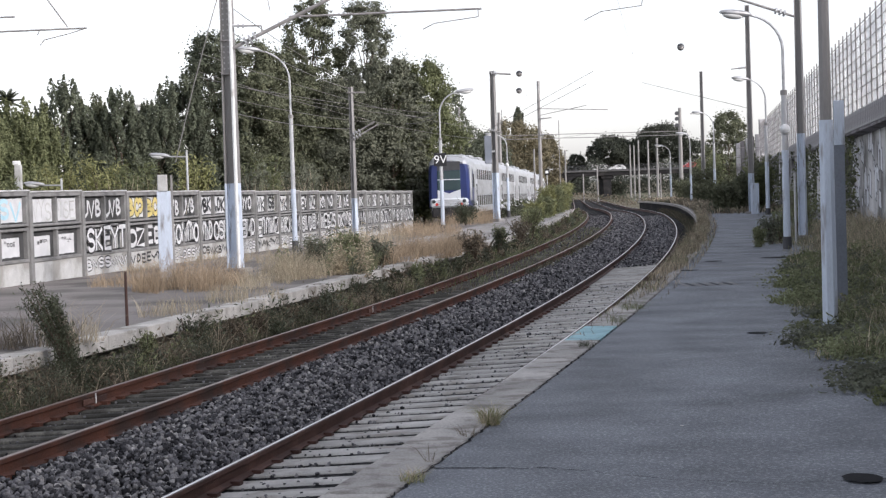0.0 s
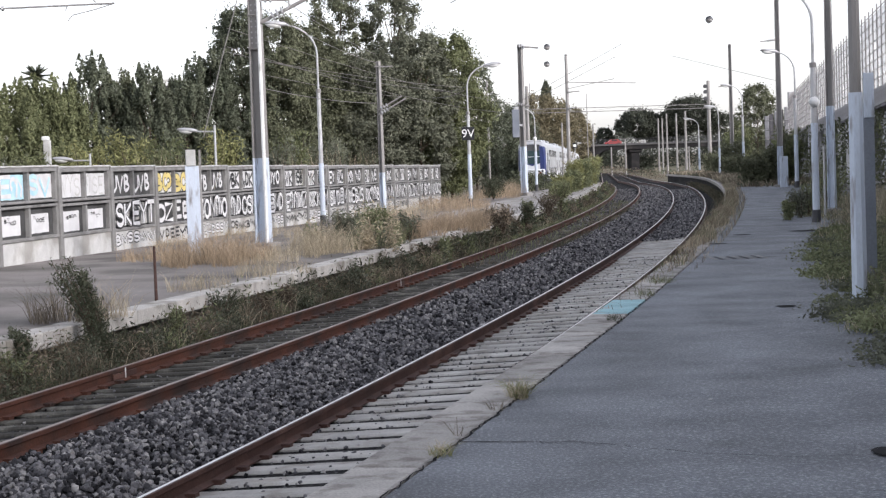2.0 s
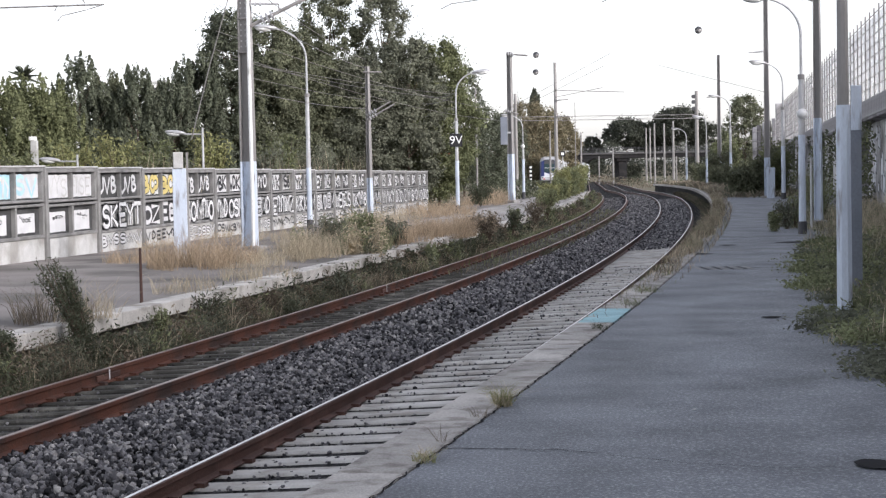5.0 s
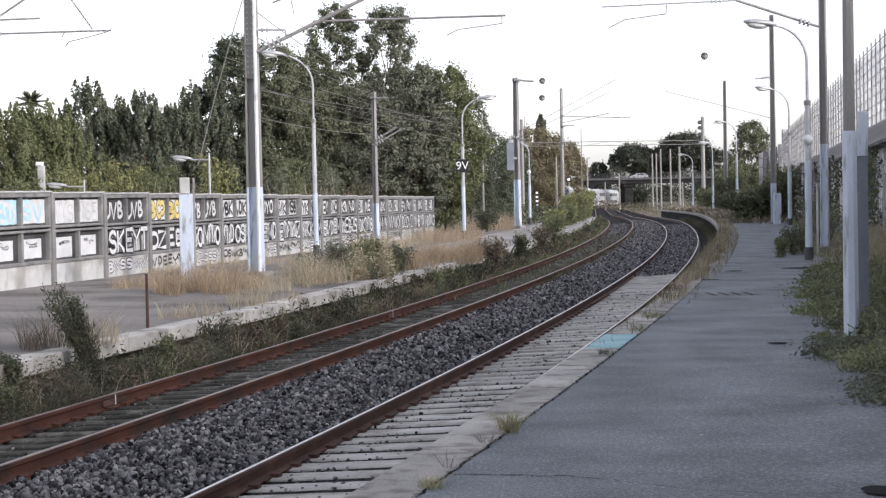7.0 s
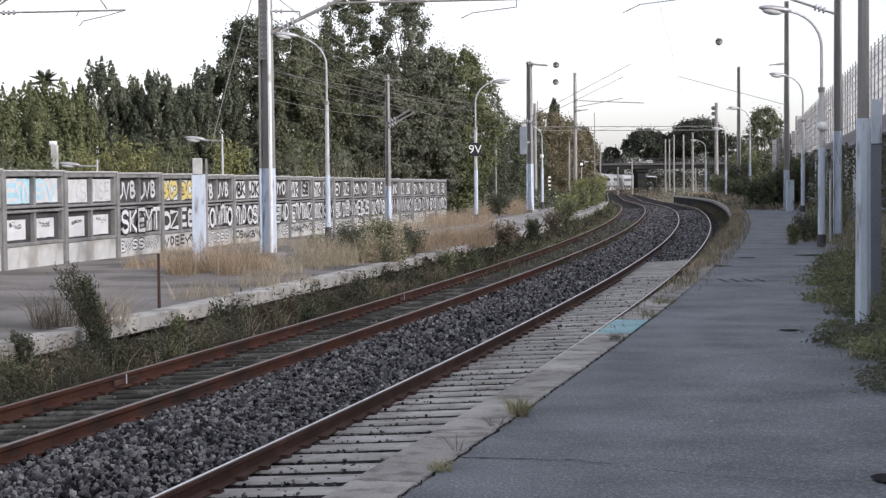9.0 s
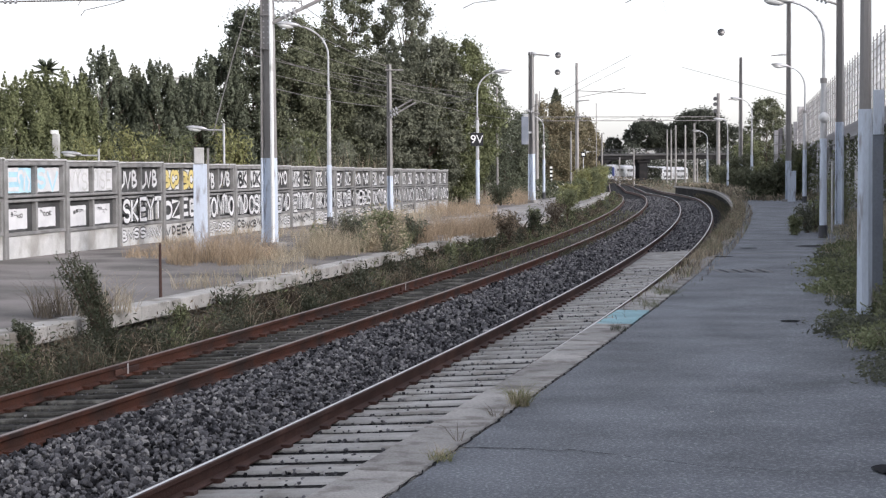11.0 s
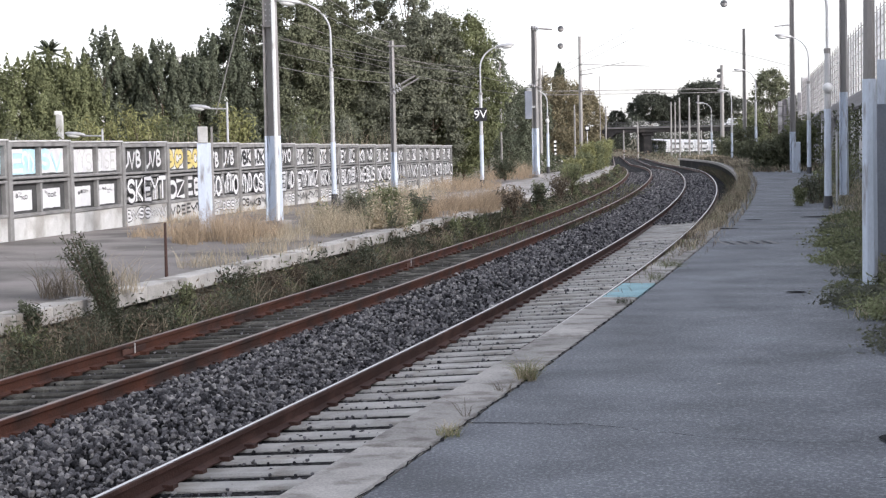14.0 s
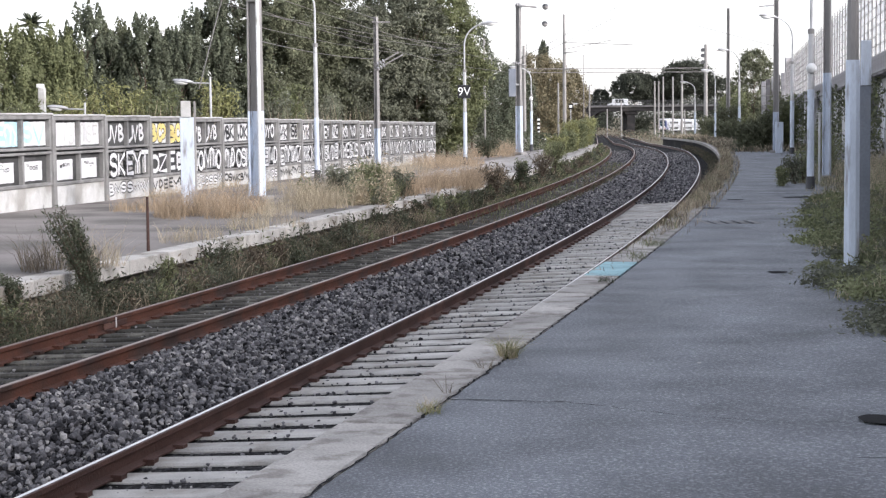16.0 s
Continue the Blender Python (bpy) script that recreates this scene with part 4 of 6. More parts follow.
POP = dict(form="spindle", label="dense upright poplar with dark green leaves")
for px, top, hw, y, mat, n, form, lab in (
        (12, 190, 60, 97, LEAF_OLIVE, 9000, "spindle", "dense yellow-green upright poplar"),
        (58, 186, 50, 101, LEAF_OLIVE, 9000, "spindle", "olive green upright poplar"),
        (104, 184, 50, 100, LEAF_OLIVE, 9000, "spindle", "olive green upright poplar"),
        (156, 146, 54, 104, LEAF_DARK, 11000, "spindle", POP["label"]),
        (206, 176, 38, 106, LEAF_MID, 8000, "spindle", POP["label"]),
        (258, 170, 42, 104, LEAF_DARK, 10000, "spindle", POP["label"]),
        (296, 204, 34, 112, LEAF_MID, 7000, "spindle", POP["label"]),
        (322, 188, 40, 108, LEAF_DARK, 9000, "spindle", POP["label"]),
        (366, 140, 50, 111, LEAF_DARK, 10000, "spindle", POP["label"]),
        (424, 66, 62, 113, LEAF_DARK, 19000, "round", "tall dark green poplar"),
        (484, 84, 72, 114, LEAF_MID, 17000, "round", "tall green poplar with lit yellowish leaves"),
        (528, 100, 62, 116, LEAF_MID, 12000, "round", "dense green broadleaf tree"),
        (597, 12, 60, 123, LEAF_MID, 17000, "round", "tall dense poplar with grey-green leaves"),
        (694, 12, 62, 122, LEAF_GREY, 12000, "round", "very tall open poplar with grey-green leaves"),
        (590, 150, 66, 119, LEAF_MID, 14000, "round", "dense green broadleaf tree"),
        (660, 150, 74, 119, LEAF_GREY, 16000, "round", "dense green broadleaf tree"),
        (735, 118, 66, 120, LEAF_GREY, 17000, "round", "dense green broadleaf tree"),
        (788, 122, 66, 122, LEAF_OLIVE, 17000, "round", "dense green broadleaf tree"),
        (832, 165, 44, 172, LEAF_DARK, 9000, "round", "dense green broadleaf tree"),
        (868, 235, 44, 205, LEAF_DARK, 8000, "round", "dark broadleaf tree beyond the platform"),
        (905, 245, 40, 235, LEAF_DARK, 8000, "round", "dark broadleaf tree beyond the platform"),
        (950, 226, 60, 262, LEAF_RUST, 14000, "round", "tree with yellowing rusty leaves"),
        (1000, 252, 38, 330, LEAF_RUST, 9000, "round", "tree with yellowing rusty leaves"),
        (959, 203, 13, 290, LEAF_DARK, 6000, "spindle", "narrow dark green cypress"),
        (988, 238, 18, 350, LEAF_DARK, 5000, "spindle", "narrow dark green cypress"),
        (1330, 215, 38, 165, LEAF_MID, 12000, "round", "rounded olive green tree beside the ramp"),
        (1380, 300, 50, 170, LEAF_MID, 5000, "round", "low dark green tree"),
        (1122, 256, 42, 800, LEAF_FAR_SHADE, 7000, "pine", "dark pine beyond the bridge"),
        (1166, 280, 34, 820, LEAF_FAR_SHADE, 5000, "pine", "dark pine beyond the bridge"),
        (1212, 237, 54, 800, LEAF_FAR_SHADE, 9000, "pine", "broad dark pine beyond the bridge"),
        (1270, 266, 42, 810, LEAF_FAR_SHADE, 6000, "round", "dark pine beyond the bridge"),
        (1060, 286, 20, 810, LEAF_FAR_SHADE, 4000, "round", "dark pine beyond the bridge")):
    tree_seen(px, top, hw, y, mat, n=int(n * (3.1 if y < 135 else 1.6)), leaf=0.1 * max(1, y / 150), form=form, label=lab, clear=0.06, airy="open" in lab)


def palm(x, y, z, h):
    t = empty("palm_tree", pose(x, y, z), "small fan palm rising above the poplars", "palm tree", "trees behind the wall")
    part("trunk", rod(bmesh.new(), (0, 0, 0), (0, 0, h), 0.13, 0.1, 8), BARK, t)
    v, f = [], []
    for k in range(44):
        a = k * 2.4
        e = -0.2 + 1.5 * ((k * 7) % 13) / 13
        for j in range(11):
            b = a + (j - 5) * 0.085
            d = np.array([math.cos(b) * math.cos(e), math.sin(b) * math.cos(e), math.sin(e)])
            s0, s1 = np.array([0, 0, h]) + d * 0.2, np.array([0, 0, h - 0.2]) + d * (1.0 + 0.3 * ((k * 3 + j) % 5) / 5)
            w = np.cross(d, (math.sin(k * 5.1 + j), math.cos(k * 3.3), 0.4)) * 0.075
            o = len(v)
            v += [s0 - w, s0 + w, s1]
            f.append((o, o + 1, o + 2))
    part("crown", mesh_np("crown", v, f), LEAF_DARK, t)


palm(px_x(60, 118), 118, -0.95, px_z(60, 181, 118) + 0.95)


# ---- the ramp with its screen, right of the platform ----
def ramp_x(y):
    return 13.1 + 0.152 * (y - 49)


def ramp_z(y):
    """The screen's foot."""
    return 3.89 - 0.0158 * (y - 49)


SCREEN = bpy.data.materials.new("clouded_screen_panel")
SCREEN.use_nodes = True
sn, sl = SCREEN.node_tree.nodes, SCREEN.node_tree.links
mixer, clear_ = sn.new("ShaderNodeMixShader"), sn.new("ShaderNodeBsdfTransparent")
pb = sn["Principled BSDF"]
pb.inputs["Base Color"].default_value, pb.inputs["Roughness"].default_value = (0.80, 0.80, 0.83, 1), 0.3
grime = sn.new("ShaderNodeTexNoise")
grime.inputs["Scale"].default_value, grime.inputs["Detail"].default_value = 1.3, 5
co = sn.new("ShaderNodeTexCoord")
sl.new(co.outputs["Object"], grime.inputs["Vector"])
rg = sn.new("ShaderNodeMapRange")
rg.inputs[1].default_value, rg.inputs[2].default_value, rg.inputs[3].default_value, rg.inputs[4].default_value = 0.35, 0.65, 0.2, 0.7
sl.new(grime.outputs["Fac"], rg.inputs[0])
sl.new(rg.outputs[0], mixer.inputs[0])
sl.new(clear_.outputs[0], mixer.inputs[1])
sl.new(pb.outputs[0], mixer.inputs[2])
sl.new(mixer.outputs[0], sn["Material Output"].inputs[0])
BEAM = material("ramp_beam_concrete", (0.24, 0.23, 0.24), 0.8, 0, 0.18, 1.2, 30, 0.3, (0.12, 0.11, 0.11), 0.8, 0.5)
RAMP_WALL = material("ramp_wall_concrete", (0.52, 0.51, 0.51), 0.85, 0, 0.2, 0.9, 30, 0.3, (0.16, 0.155, 0.15), 0.5, 0.6)
RIB = material("ramp_rib_concrete", (0.42, 0.41, 0.42), 0.8, 0, 0.15, 1.2, 30, 0.2, (0.25, 0.24, 0.24), 1.0, 0.4)


def screen():
    t = empty("noise_screen", pose(0, 0, 0), "grey concrete ramp edge carrying a gridded clouded screen", "noise barrier")
    # the stretch below y = 45 is unseen, added to shade platform and tracks
    ys = span(-30, 130, 1.5)
    H = 2.62

    def P(y, d, z):
        return Vector((ramp_x(y) + d, y, ramp_z(y) + z))
    bm = ribbon(ys, [lambda y: P(y, 0.0, 0), lambda y: P(y, -0.12, -0.1), lambda y: P(y, -0.12, -0.72), lambda y: P(y, 0.6, -0.78), lambda y: P(y, 6, -0.7), lambda y: P(y, 6, 0.0), lambda y: P(y, 0.0, 0)])
    part("edge_beam", bm, BEAM, t, "dark concrete edge beam")
    me = bpy.data.meshes.new("rib")
    b2 = boxed(-0.06, 0.02, -0.09, 0.09, -0.62, -0.06, bevel=0.01)
    b2.to_mesh(me)
    b2.free()
    me.materials.append(RIB)
    pm = bpy.data.meshes.new("post")
    b3 = boxed(-0.022, 0.022, -0.022, 0.022, -0.1, H + 0.24, bevel=0.004)
    b3.to_mesh(pm)
    b3.free()
    pm.materials.append(POLE_GREY)
    for a, b in zip(ys[:-1], ys[1:]):
        o = new("post", pm)
        o.parent, o.matrix_basis = t, Matrix.Translation(P(a, 0.05, 0))
        for k in range(3):
            o = new("rib", me)
            o.parent, o.matrix_basis = t, Matrix.Translation(P(a + (b - a) * k / 3, -0.12, -0.02))
        pn = bmesh.new()
        vs = [pn.verts.new(p) for p in (P(a + .05, 0.08, 0.02), P(b - .05, 0.08, 0.02), P(b - .05, 0.08, H), P(a + .05, 0.08, H))]
        pn.faces.new(vs)
        r = bmesh.ops.extrude_face_region(pn, geom=pn.faces[:])
        bmesh.ops.translate(pn, verts=[v for v in r["geom"] if isinstance(v, bmesh.types.BMVert)], vec=(0.02, 0, 0))
        part("pane", pn, SCREEN, t)
    for k in range(9):
        bm = bmesh.new()
        z = 0.02 + k * H / 8
        rod(bm, P(-30, 0.03, z), P(130, 0.03, z), 0.017, seg=6)
        part("rail_bar", bm, POLE_GREY, t)
    # the end facing down the line
    for k in range(5):
        x = 23.75 + k * 0.36
        part("end_panel", boxed(x, x + 0.3, 130.0 + 0.12 * (k % 2), 130.2 + 0.12 * (k % 2), 1.75 + 0.05 * k, 4.15 + 0.16 * k, bevel=0.03), BEAM if k % 2 else RIB, t, "grey end panel")
    for z in (2.4, 3.1, 3.8):
        part("rail_bar", rod(bmesh.new(), (23.7, 129.96, z), (25.6, 129.96, z), 0.03, seg=6), POLE_GREY, t)
    part("end_post", boxed(25.5, 25.95, 130.0, 130.3, 1.75, 5.9, bevel=0.03), RIB, t)
    w = ribbon(span(-30, 130, 5), [lambda y: P(y, 0.3, -0.7), lambda y: Vector((ramp_x(y) + 0.3, y, -1.1 + dip(y)))])
    bmesh.ops.recalc_face_normals(w, faces=w.faces)
    part("retaining_wall", w, RAMP_WALL, t, "stained concrete wall with sprayed paint")
    for y in span(62, 128, 4.7):
        p = P(y, 0.1, 0)
        part("pier", boxed(p.x - 0.22, p.x + 0.24, y - 0.35, y + 0.35, -1.1, p.z - 0.74, bevel=0.03), RAMP_WALL, t)
    return t


SCREEN_WALL = screen()
rnd_w = random.Random(5)
DARK_SPRAY = material("dark_spray", (0.05, 0.05, 0.06), 0.7, 0, 0.1, 3, 40, 0.0)
PALE_SPRAY = material("grey_white_spray", (0.62, 0.63, 0.66), 0.7, 0, 0.15, 3, 40, 0.0)
for k in range(60):
    y = 52 + k * 0.27
    z = rnd_w.uniform(0.6, 2.5)
    h, w = rnd_w.uniform(0.3, 0.9), rnd_w.uniform(0.25, 0.6)
    for mat, grow in ((DARK_SPRAY, 0.06), (PALE_SPRAY, 0.0)):
        bm = bmesh.new()
        xo = 0.004 if grow else 0.009
        q = [(y - grow, z - grow), (y + w + grow, z - grow + 0.1), (y + w * 0.8 + grow, z + h + grow), (y + w * 0.1 - grow, z + h * 0.9 + grow)]
        bm.faces.new([bm.verts.new((ramp_x(a) + 0.3 - xo, a, b)) for a, b in q])
        part("graffiti", bm, mat, SCREEN_WALL)

# verge between platform and ramp
rv = ribbon(span(-8, 60, 2) + span(63, 135, 3), [lambda y: beside(y, EDGE_R + 5.58, -0.012), lambda y: beside(y, EDGE_R + 5.7, 0.0), lambda y: Vector((max(ramp_x(y) + 0.5, beside(y, 9.2).x), y, 0.05 + dip(y)))])
tagged(part("verge", rv, EARTH), "dry earth verge below the ramp", "verge", kind="structure")


# ---- bridge across the line ----
def bridge():
    t = empty("road_bridge", pose(0, 430, 0), "low grey concrete road bridge over the tracks", "bridge")
    # deck, abutment and piers carry their shade in the colour
    part("deck", boxed(-170, 260, -4.0, 8, 2.55, 3.6, bevel=0.08), CONCRETE_SHADED, t, "girders of the deck in a shade-dark colour")
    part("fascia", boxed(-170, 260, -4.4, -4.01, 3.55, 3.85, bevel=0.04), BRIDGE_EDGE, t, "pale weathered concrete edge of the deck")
    part("kerb_rail", boxed(-170, 260, -4.35, -4.2, 3.85, 4.05, bevel=0.02), GREY_DARK, t)
    for z in (4.35, 4.75, 5.1):
        part("guard_rail", rod(bmesh.new(), (33, -4.3, z), (120, -4.3, z), 0.045, seg=6), GREY_DARK, t)
    for x in span(33, 120, 1.9):
        part("guard_post", rod(bmesh.new(), (x, -4.3, 3.9), (x, -4.3, 5.15), 0.05, seg=6), GREY_DARK, t)
    ab = bmesh.new()
    vs = [ab.verts.new((x, -4.0, z)) for x, z in ((20.0, -4.6), (36.8, -4.6), (36.8, 0.5), (37.2, 1.5), (38.0, 2.2), (39.2, 2.54), (20.0, 2.54))]
    ab.faces.new(vs)
    r = bmesh.ops.extrude_face_region(ab, geom=ab.faces[:])
    bmesh.ops.translate(ab, verts=[v for v in r["geom"] if isinstance(v, bmesh.types.BMVert)], vec=(1.8, 12, 0))
    bmesh.ops.recalc_face_normals(ab, faces=ab.faces)
    part("abutment", ab, CONCRETE_SHADED, t, "curved concrete abutment in a shade-dark colour")
    for x, w in ((46.2, 2.0), (83.0, 2.2), (102, 2.2)):
        p = part("pier", boxed(x - w / 2, x + w / 2, -3.2, 6.6, -4.6, 1.7, bevel=0.08), CONCRETE_SHADED, t)
        part("pier_head", boxed(x - w / 2 - 0.6, x + w / 2 + 0.6, -3.6, 7.2, 1.7, 2.54, bevel=0.2), CONCRETE_SHADED, p)
    return t


bridge()


# ---- masts and gantries farther on ----
def far_mast(px, v, y, w, label="grey mast beside the distant tracks"):
    x, z0 = px_x(px, y), -0.6 + dip(y)
    t = empty("far_mast", pose(x, y, z0), label, "mast", "distant masts")
    h = px_z(px, v, y) - z0
    part("shaft", rod(bmesh.new(), (0, 0, -0.3), (0, 0, h), w, w * 0.75, 8), POLE_GREY, t)
    return t, h


M996, H996 = far_mast(996, 155, 150, 0.17)
for px, v, y, w in ((1155, 270, 300, 0.16), (1162, 270, 320, 0.16), (1170, 262, 290, 0.16), (1096, 305, 320, 0.16), (1071, 320, 310, 0.14), (1187, 262, 330, 0.2), (1203, 258, 280, 0.2), (1208, 320, 290, 0.12), (1030, 225, 260, 0.07), (1040, 278, 280, 0.14), (985, 275, 165, 0.1), (925, 210, 175, 0.2), (930, 205, 260, 0.08), (855, 200, 130, 0.09)):
    far_mast(px, v, y, w)
t, h = far_mast(1245, 205, 160, 0.2, "signal mast with three round lamps")
for k, z in enumerate((h - 0.5, h - 1.0, h - 1.6)):
    part("signal_lamp", rod(bmesh.new(), (-0.28, -0.12, z), (-0.28, 0.12, z), 0.18, seg=14), GREY_DARK, t)
# striped posts and a small dark sign near the rear tracks
for px, v0, v1, y in ((950, 338, 362, 236), (1035, 338, 362, 190)):
    x = px_x(px, y)
    t = empty("marker_post", pose(x, y, px_z(px, v1, y)), "black and white striped marker board", "marker board", "striped marker boards")
    hh = (v1 - v0) * y / 3100
    part("board", boxed(-0.16, 0.16, -0.02, 0.02, 0, hh, bevel=0.01), WHITE, t)
    for k in range(3):
        part("stripe", boxed(-0.162, 0.162, -0.026, -0.018, hh * (0.1 + 0.3 * k), hh * (0.25 + 0.3 * k)), BLACK, t)
    part("stem", rod(bmesh.new(), (0, 0.04, -1.5), (0, 0.04, hh), 0.03, seg=6), STEEL, t)
t = empty("sign", pose(px_x(1007, 160), 160, px_z(1007, 316, 160)), "small dark sign with pale bars", "sign")
part("plate", boxed(-0.22, 0.22, -0.015, 0.015, -0.25, 0.25), BLACK, t)
part("lettering", boxed(-0.14, 0.12, -0.025, -0.016, -0.12, 0.12), WHITE, t)
part("stem", rod(bmesh.new(), (0, 0.06, -3.2), (0, 0.06, 0.2), 0.04, seg=6), STEEL, t)


def girder(px0, v0, px1, v1, y, r=0.07):
    t = empty("portal_beam", pose(0, 0, 0), "thin steel beam spanning the tracks", "portal beam")
    a, b = Vector((px_x(px0, y), y, px_z(px0, v0, y))), Vector((px_x(px1, y), y, px_z(px1, v1, y)))
    for dz in (0, 0.35):
        part("chord", rod(bmesh.new(), a + Vector((0, 0, dz)), b + Vector((0, 0, dz)), r, seg=6), POLE_GREY, t)
    n = 6
    for k in range(n):
        p, q = a.lerp(b, k / n), a.lerp(b, (k + 1) / n)
        part("lattice_bar", rod(bmesh.new(), p + Vector((0, 0, 0.35 * (k % 2))), q + Vector((0, 0, 0.35 * ((k + 1) % 2))), 0.012, seg=5), POLE_GREY, t)


girder(925, 258, 1245, 253, 160, 0.03)


# ---- overhead wires, arms and warning balls ----
def wire(pts, r=0.012, label="thin dark overhead line wire", name="overhead_wire"):
    t = empty(name, pose(0, 0, 0), label, "wire", "overhead wires")
    part("strand", tube(bmesh.new(), pts, r, 5), WIRE, t)
    return t


def W(px, v, y):
    return (px_x(px, y), y, px_z(px, v, y))


def sag(a, b, s, n=10):
    a, b = Vector(a), Vector(b)
    return [a.lerp(b, i / n) - Vector((0, 0, 4 * s * i / n * (1 - i / n))) for i in range(n + 1)]


for a, b, s in ((W(400, 100, 52), W(900, 240, 110), 0.3), (W(400, 133, 52), W(910, 258, 110), 0.4), (W(400, 142, 54), W(780, 215, 90), 0.2), (W(470, 160, 56), W(810, 210, 85), 0.1), (W(452, 205, 42.2), W(661, 236, 67.9), 0.1), (W(450, 180, 58), W(700, 225, 85), 0.1),
                (W(452, 14, 42.2), W(661, 150, 67.9), 0.15), (W(452, 60, 42.2), W(661, 165, 67.9), 0.15)):
    wire(sag(a, b, s), 0.011)
# guy wire down to the equipment pillar
wire([W(440, -8, 42.0), W(425, 38, 41.8), W(388, 160, 40.5), W(352, 292, 39.0)], 0.013, "guy wire running down from the mast")
for a, b in ((W(913, 236, 94.5), W(1094, 139, 88)), (W(913, 246, 94.5), W(1082, 161, 90)), (W(1283, 310, 128), W(1320, 258, 128.5)), (W(1290, 300, 129), W(1320, 258, 128.5)), (W(1180, 160, 90), W(1370, 208, 82))):
    wire([a, b], 0.012)


def arm(name_label, base, pieces):
    """A cantilever: tubes between given points."""
    t = empty("cantilever_arm", pose(0, 0, 0), name_label, "cantilever", "cantilever arms")
    for a, b, r in pieces:
        part("tube", rod(bmesh.new(), a, b, r, seg=8), POLE_GREY, t)
    for a, b, r in pieces[:2]:
        m = Vector(a).lerp(Vector(b), 0.12)
        d = (Vector(b) - Vector(a)).normalized() * 0.12
        for k in range(3):
            q = m + d * k
            part("insulator", rod(bmesh.new(), q - d * 0.2, q + d * 0.2, r * 2.6, seg=10), STEEL, t)
    return t


arm("slanted grey cantilever over the rusty track", None, [(W(460, 92, 42.1), W(655, -4, 42.1), 0.045), (W(455, 53, 42.1), W(512, 53, 42.1), 0.02), (W(512, 53, 42.1), W(512, 66, 42.1), 0.018), (W(560, 38, 42.1), W(900, 27, 42.1), 0.026), (W(490, 5, 42.1), W(530, -10, 42.1), 0.02), (W(523, 0, 42.1), W(528, 27, 42.1), 0.012), (W(796, 62, 42.1), W(816, 52, 42.1), 0.012), (W(816, 52, 42.1), W(894, 41, 42.1), 0.012), (W(894, 41, 42.1), W(894, 27, 42.1), 0.012)])
arm("grey cantilever over the near track", None, [(W(1452, 46, 48.4), W(1308, 0, 48.4), 0.035), (W(1308, 0, 48.4), W(1070, 12, 48.4), 0.016), (W(1081, 49, 48.4), W(1111, 34, 48.4), 0.013), (W(1111, 34, 48.4), W(1183, 24, 48.4), 0.013), (W(1183, 24, 48.4), W(1185, 8, 48.4), 0.013)])
arm("cantilever arms of a mast out of view", None, [(W(-40, 62, 40), W(205, 54, 40), 0.022), (W(-40, 38, 40), W(80, 33, 40), 0.022), (W(-40, 62, 40), W(62, -6, 40), 0.025), (W(130, -8, 40), W(172, 52, 40), 0.018), (W(122, 84, 40), W(130, 74, 40), 0.012), (W(130, 74, 40), W(172, 64, 40), 0.012), (W(172, 64, 40), W(205, 54, 40), 0.012), (W(118, 66, 40), W(122, 58, 40), 0.012)])
arm("slim cantilever with pale insulators", None, [(W(663, 248, 67.9), W(705, 224, 67.9), 0.03), (W(663, 256, 67.9), W(712, 228, 67.9), 0.03), (W(658, 172, 67.9), W(690, 172, 67.9), 0.03)])
arm("short bracket on the mast", None, [(W(910, 140, 94.6), W(948, 143, 94.6), 0.05), (W(905, 240, 94.6), W(930, 246, 94.6), 0.04)])
arm("short bracket on the mast", None, [(W(1365, 345 - 210, 81.4), W(1338, 138, 81.4), 0.025)])
arm("short bracket on the mast", None, [(W(1283, 215, 128.8), W(1263, 216, 128.8), 0.035)])
arm("bracket with a small lamp", None, [(W(996, 222, 149.8), W(1018, 220, 149.8), 0.04), (W(996, 250, 149.8), W(1012, 249, 149.8), 0.04), (W(996, 204, 149.8), W(1118, 207, 149.8), 0.035), (W(996, 216, 149.8), W(1080, 199, 149.8), 0.03)])
wire(sag(W(760, 215, 78), W(818, 210, 74.9), 0.1), 0.014)
wire(sag(W(760, 228, 78), W(815, 216, 74.9), 0.1), 0.014)
for px, v, y, r in ((963, 142, 100, 0.18), (962, 172, 100, 0.17), (1250, 98, 60, 0.125)):
    p = W(px, v, y)
    t = empty("warning_ball", pose(*p), "dark round marker ball on an overhead wire", "marker ball", "marker balls")
    for s, mt in ((1, GREY_DARK), (-1, POLE_GREY)):
        bm = bmesh.new()
        bmesh.ops.create_uvsphere(bm, u_segments=18, v_segments=12, radius=r)
        bmesh.ops.bisect_plane(bm, geom=bm.verts[:] + bm.edges[:] + bm.faces[:], plane_co=(0, 0, 0), plane_no=(0, 0, s), clear_inner=True)
        part("half_shell", bm, mt, t, smooth=True)
    part("flange", rod(bmesh.new(), (0, 0, -0.012), (0, 0, 0.012), r * 1.04, seg=18), POLE_GREY, t)
    wire(sag((p[0] - 6, p[1] - 30, p[2] + 0.1), (p[0] + 4, p[1] + 40, p[2] + 0.1), 0.05), 0.003, "thin wire carrying a marker ball")

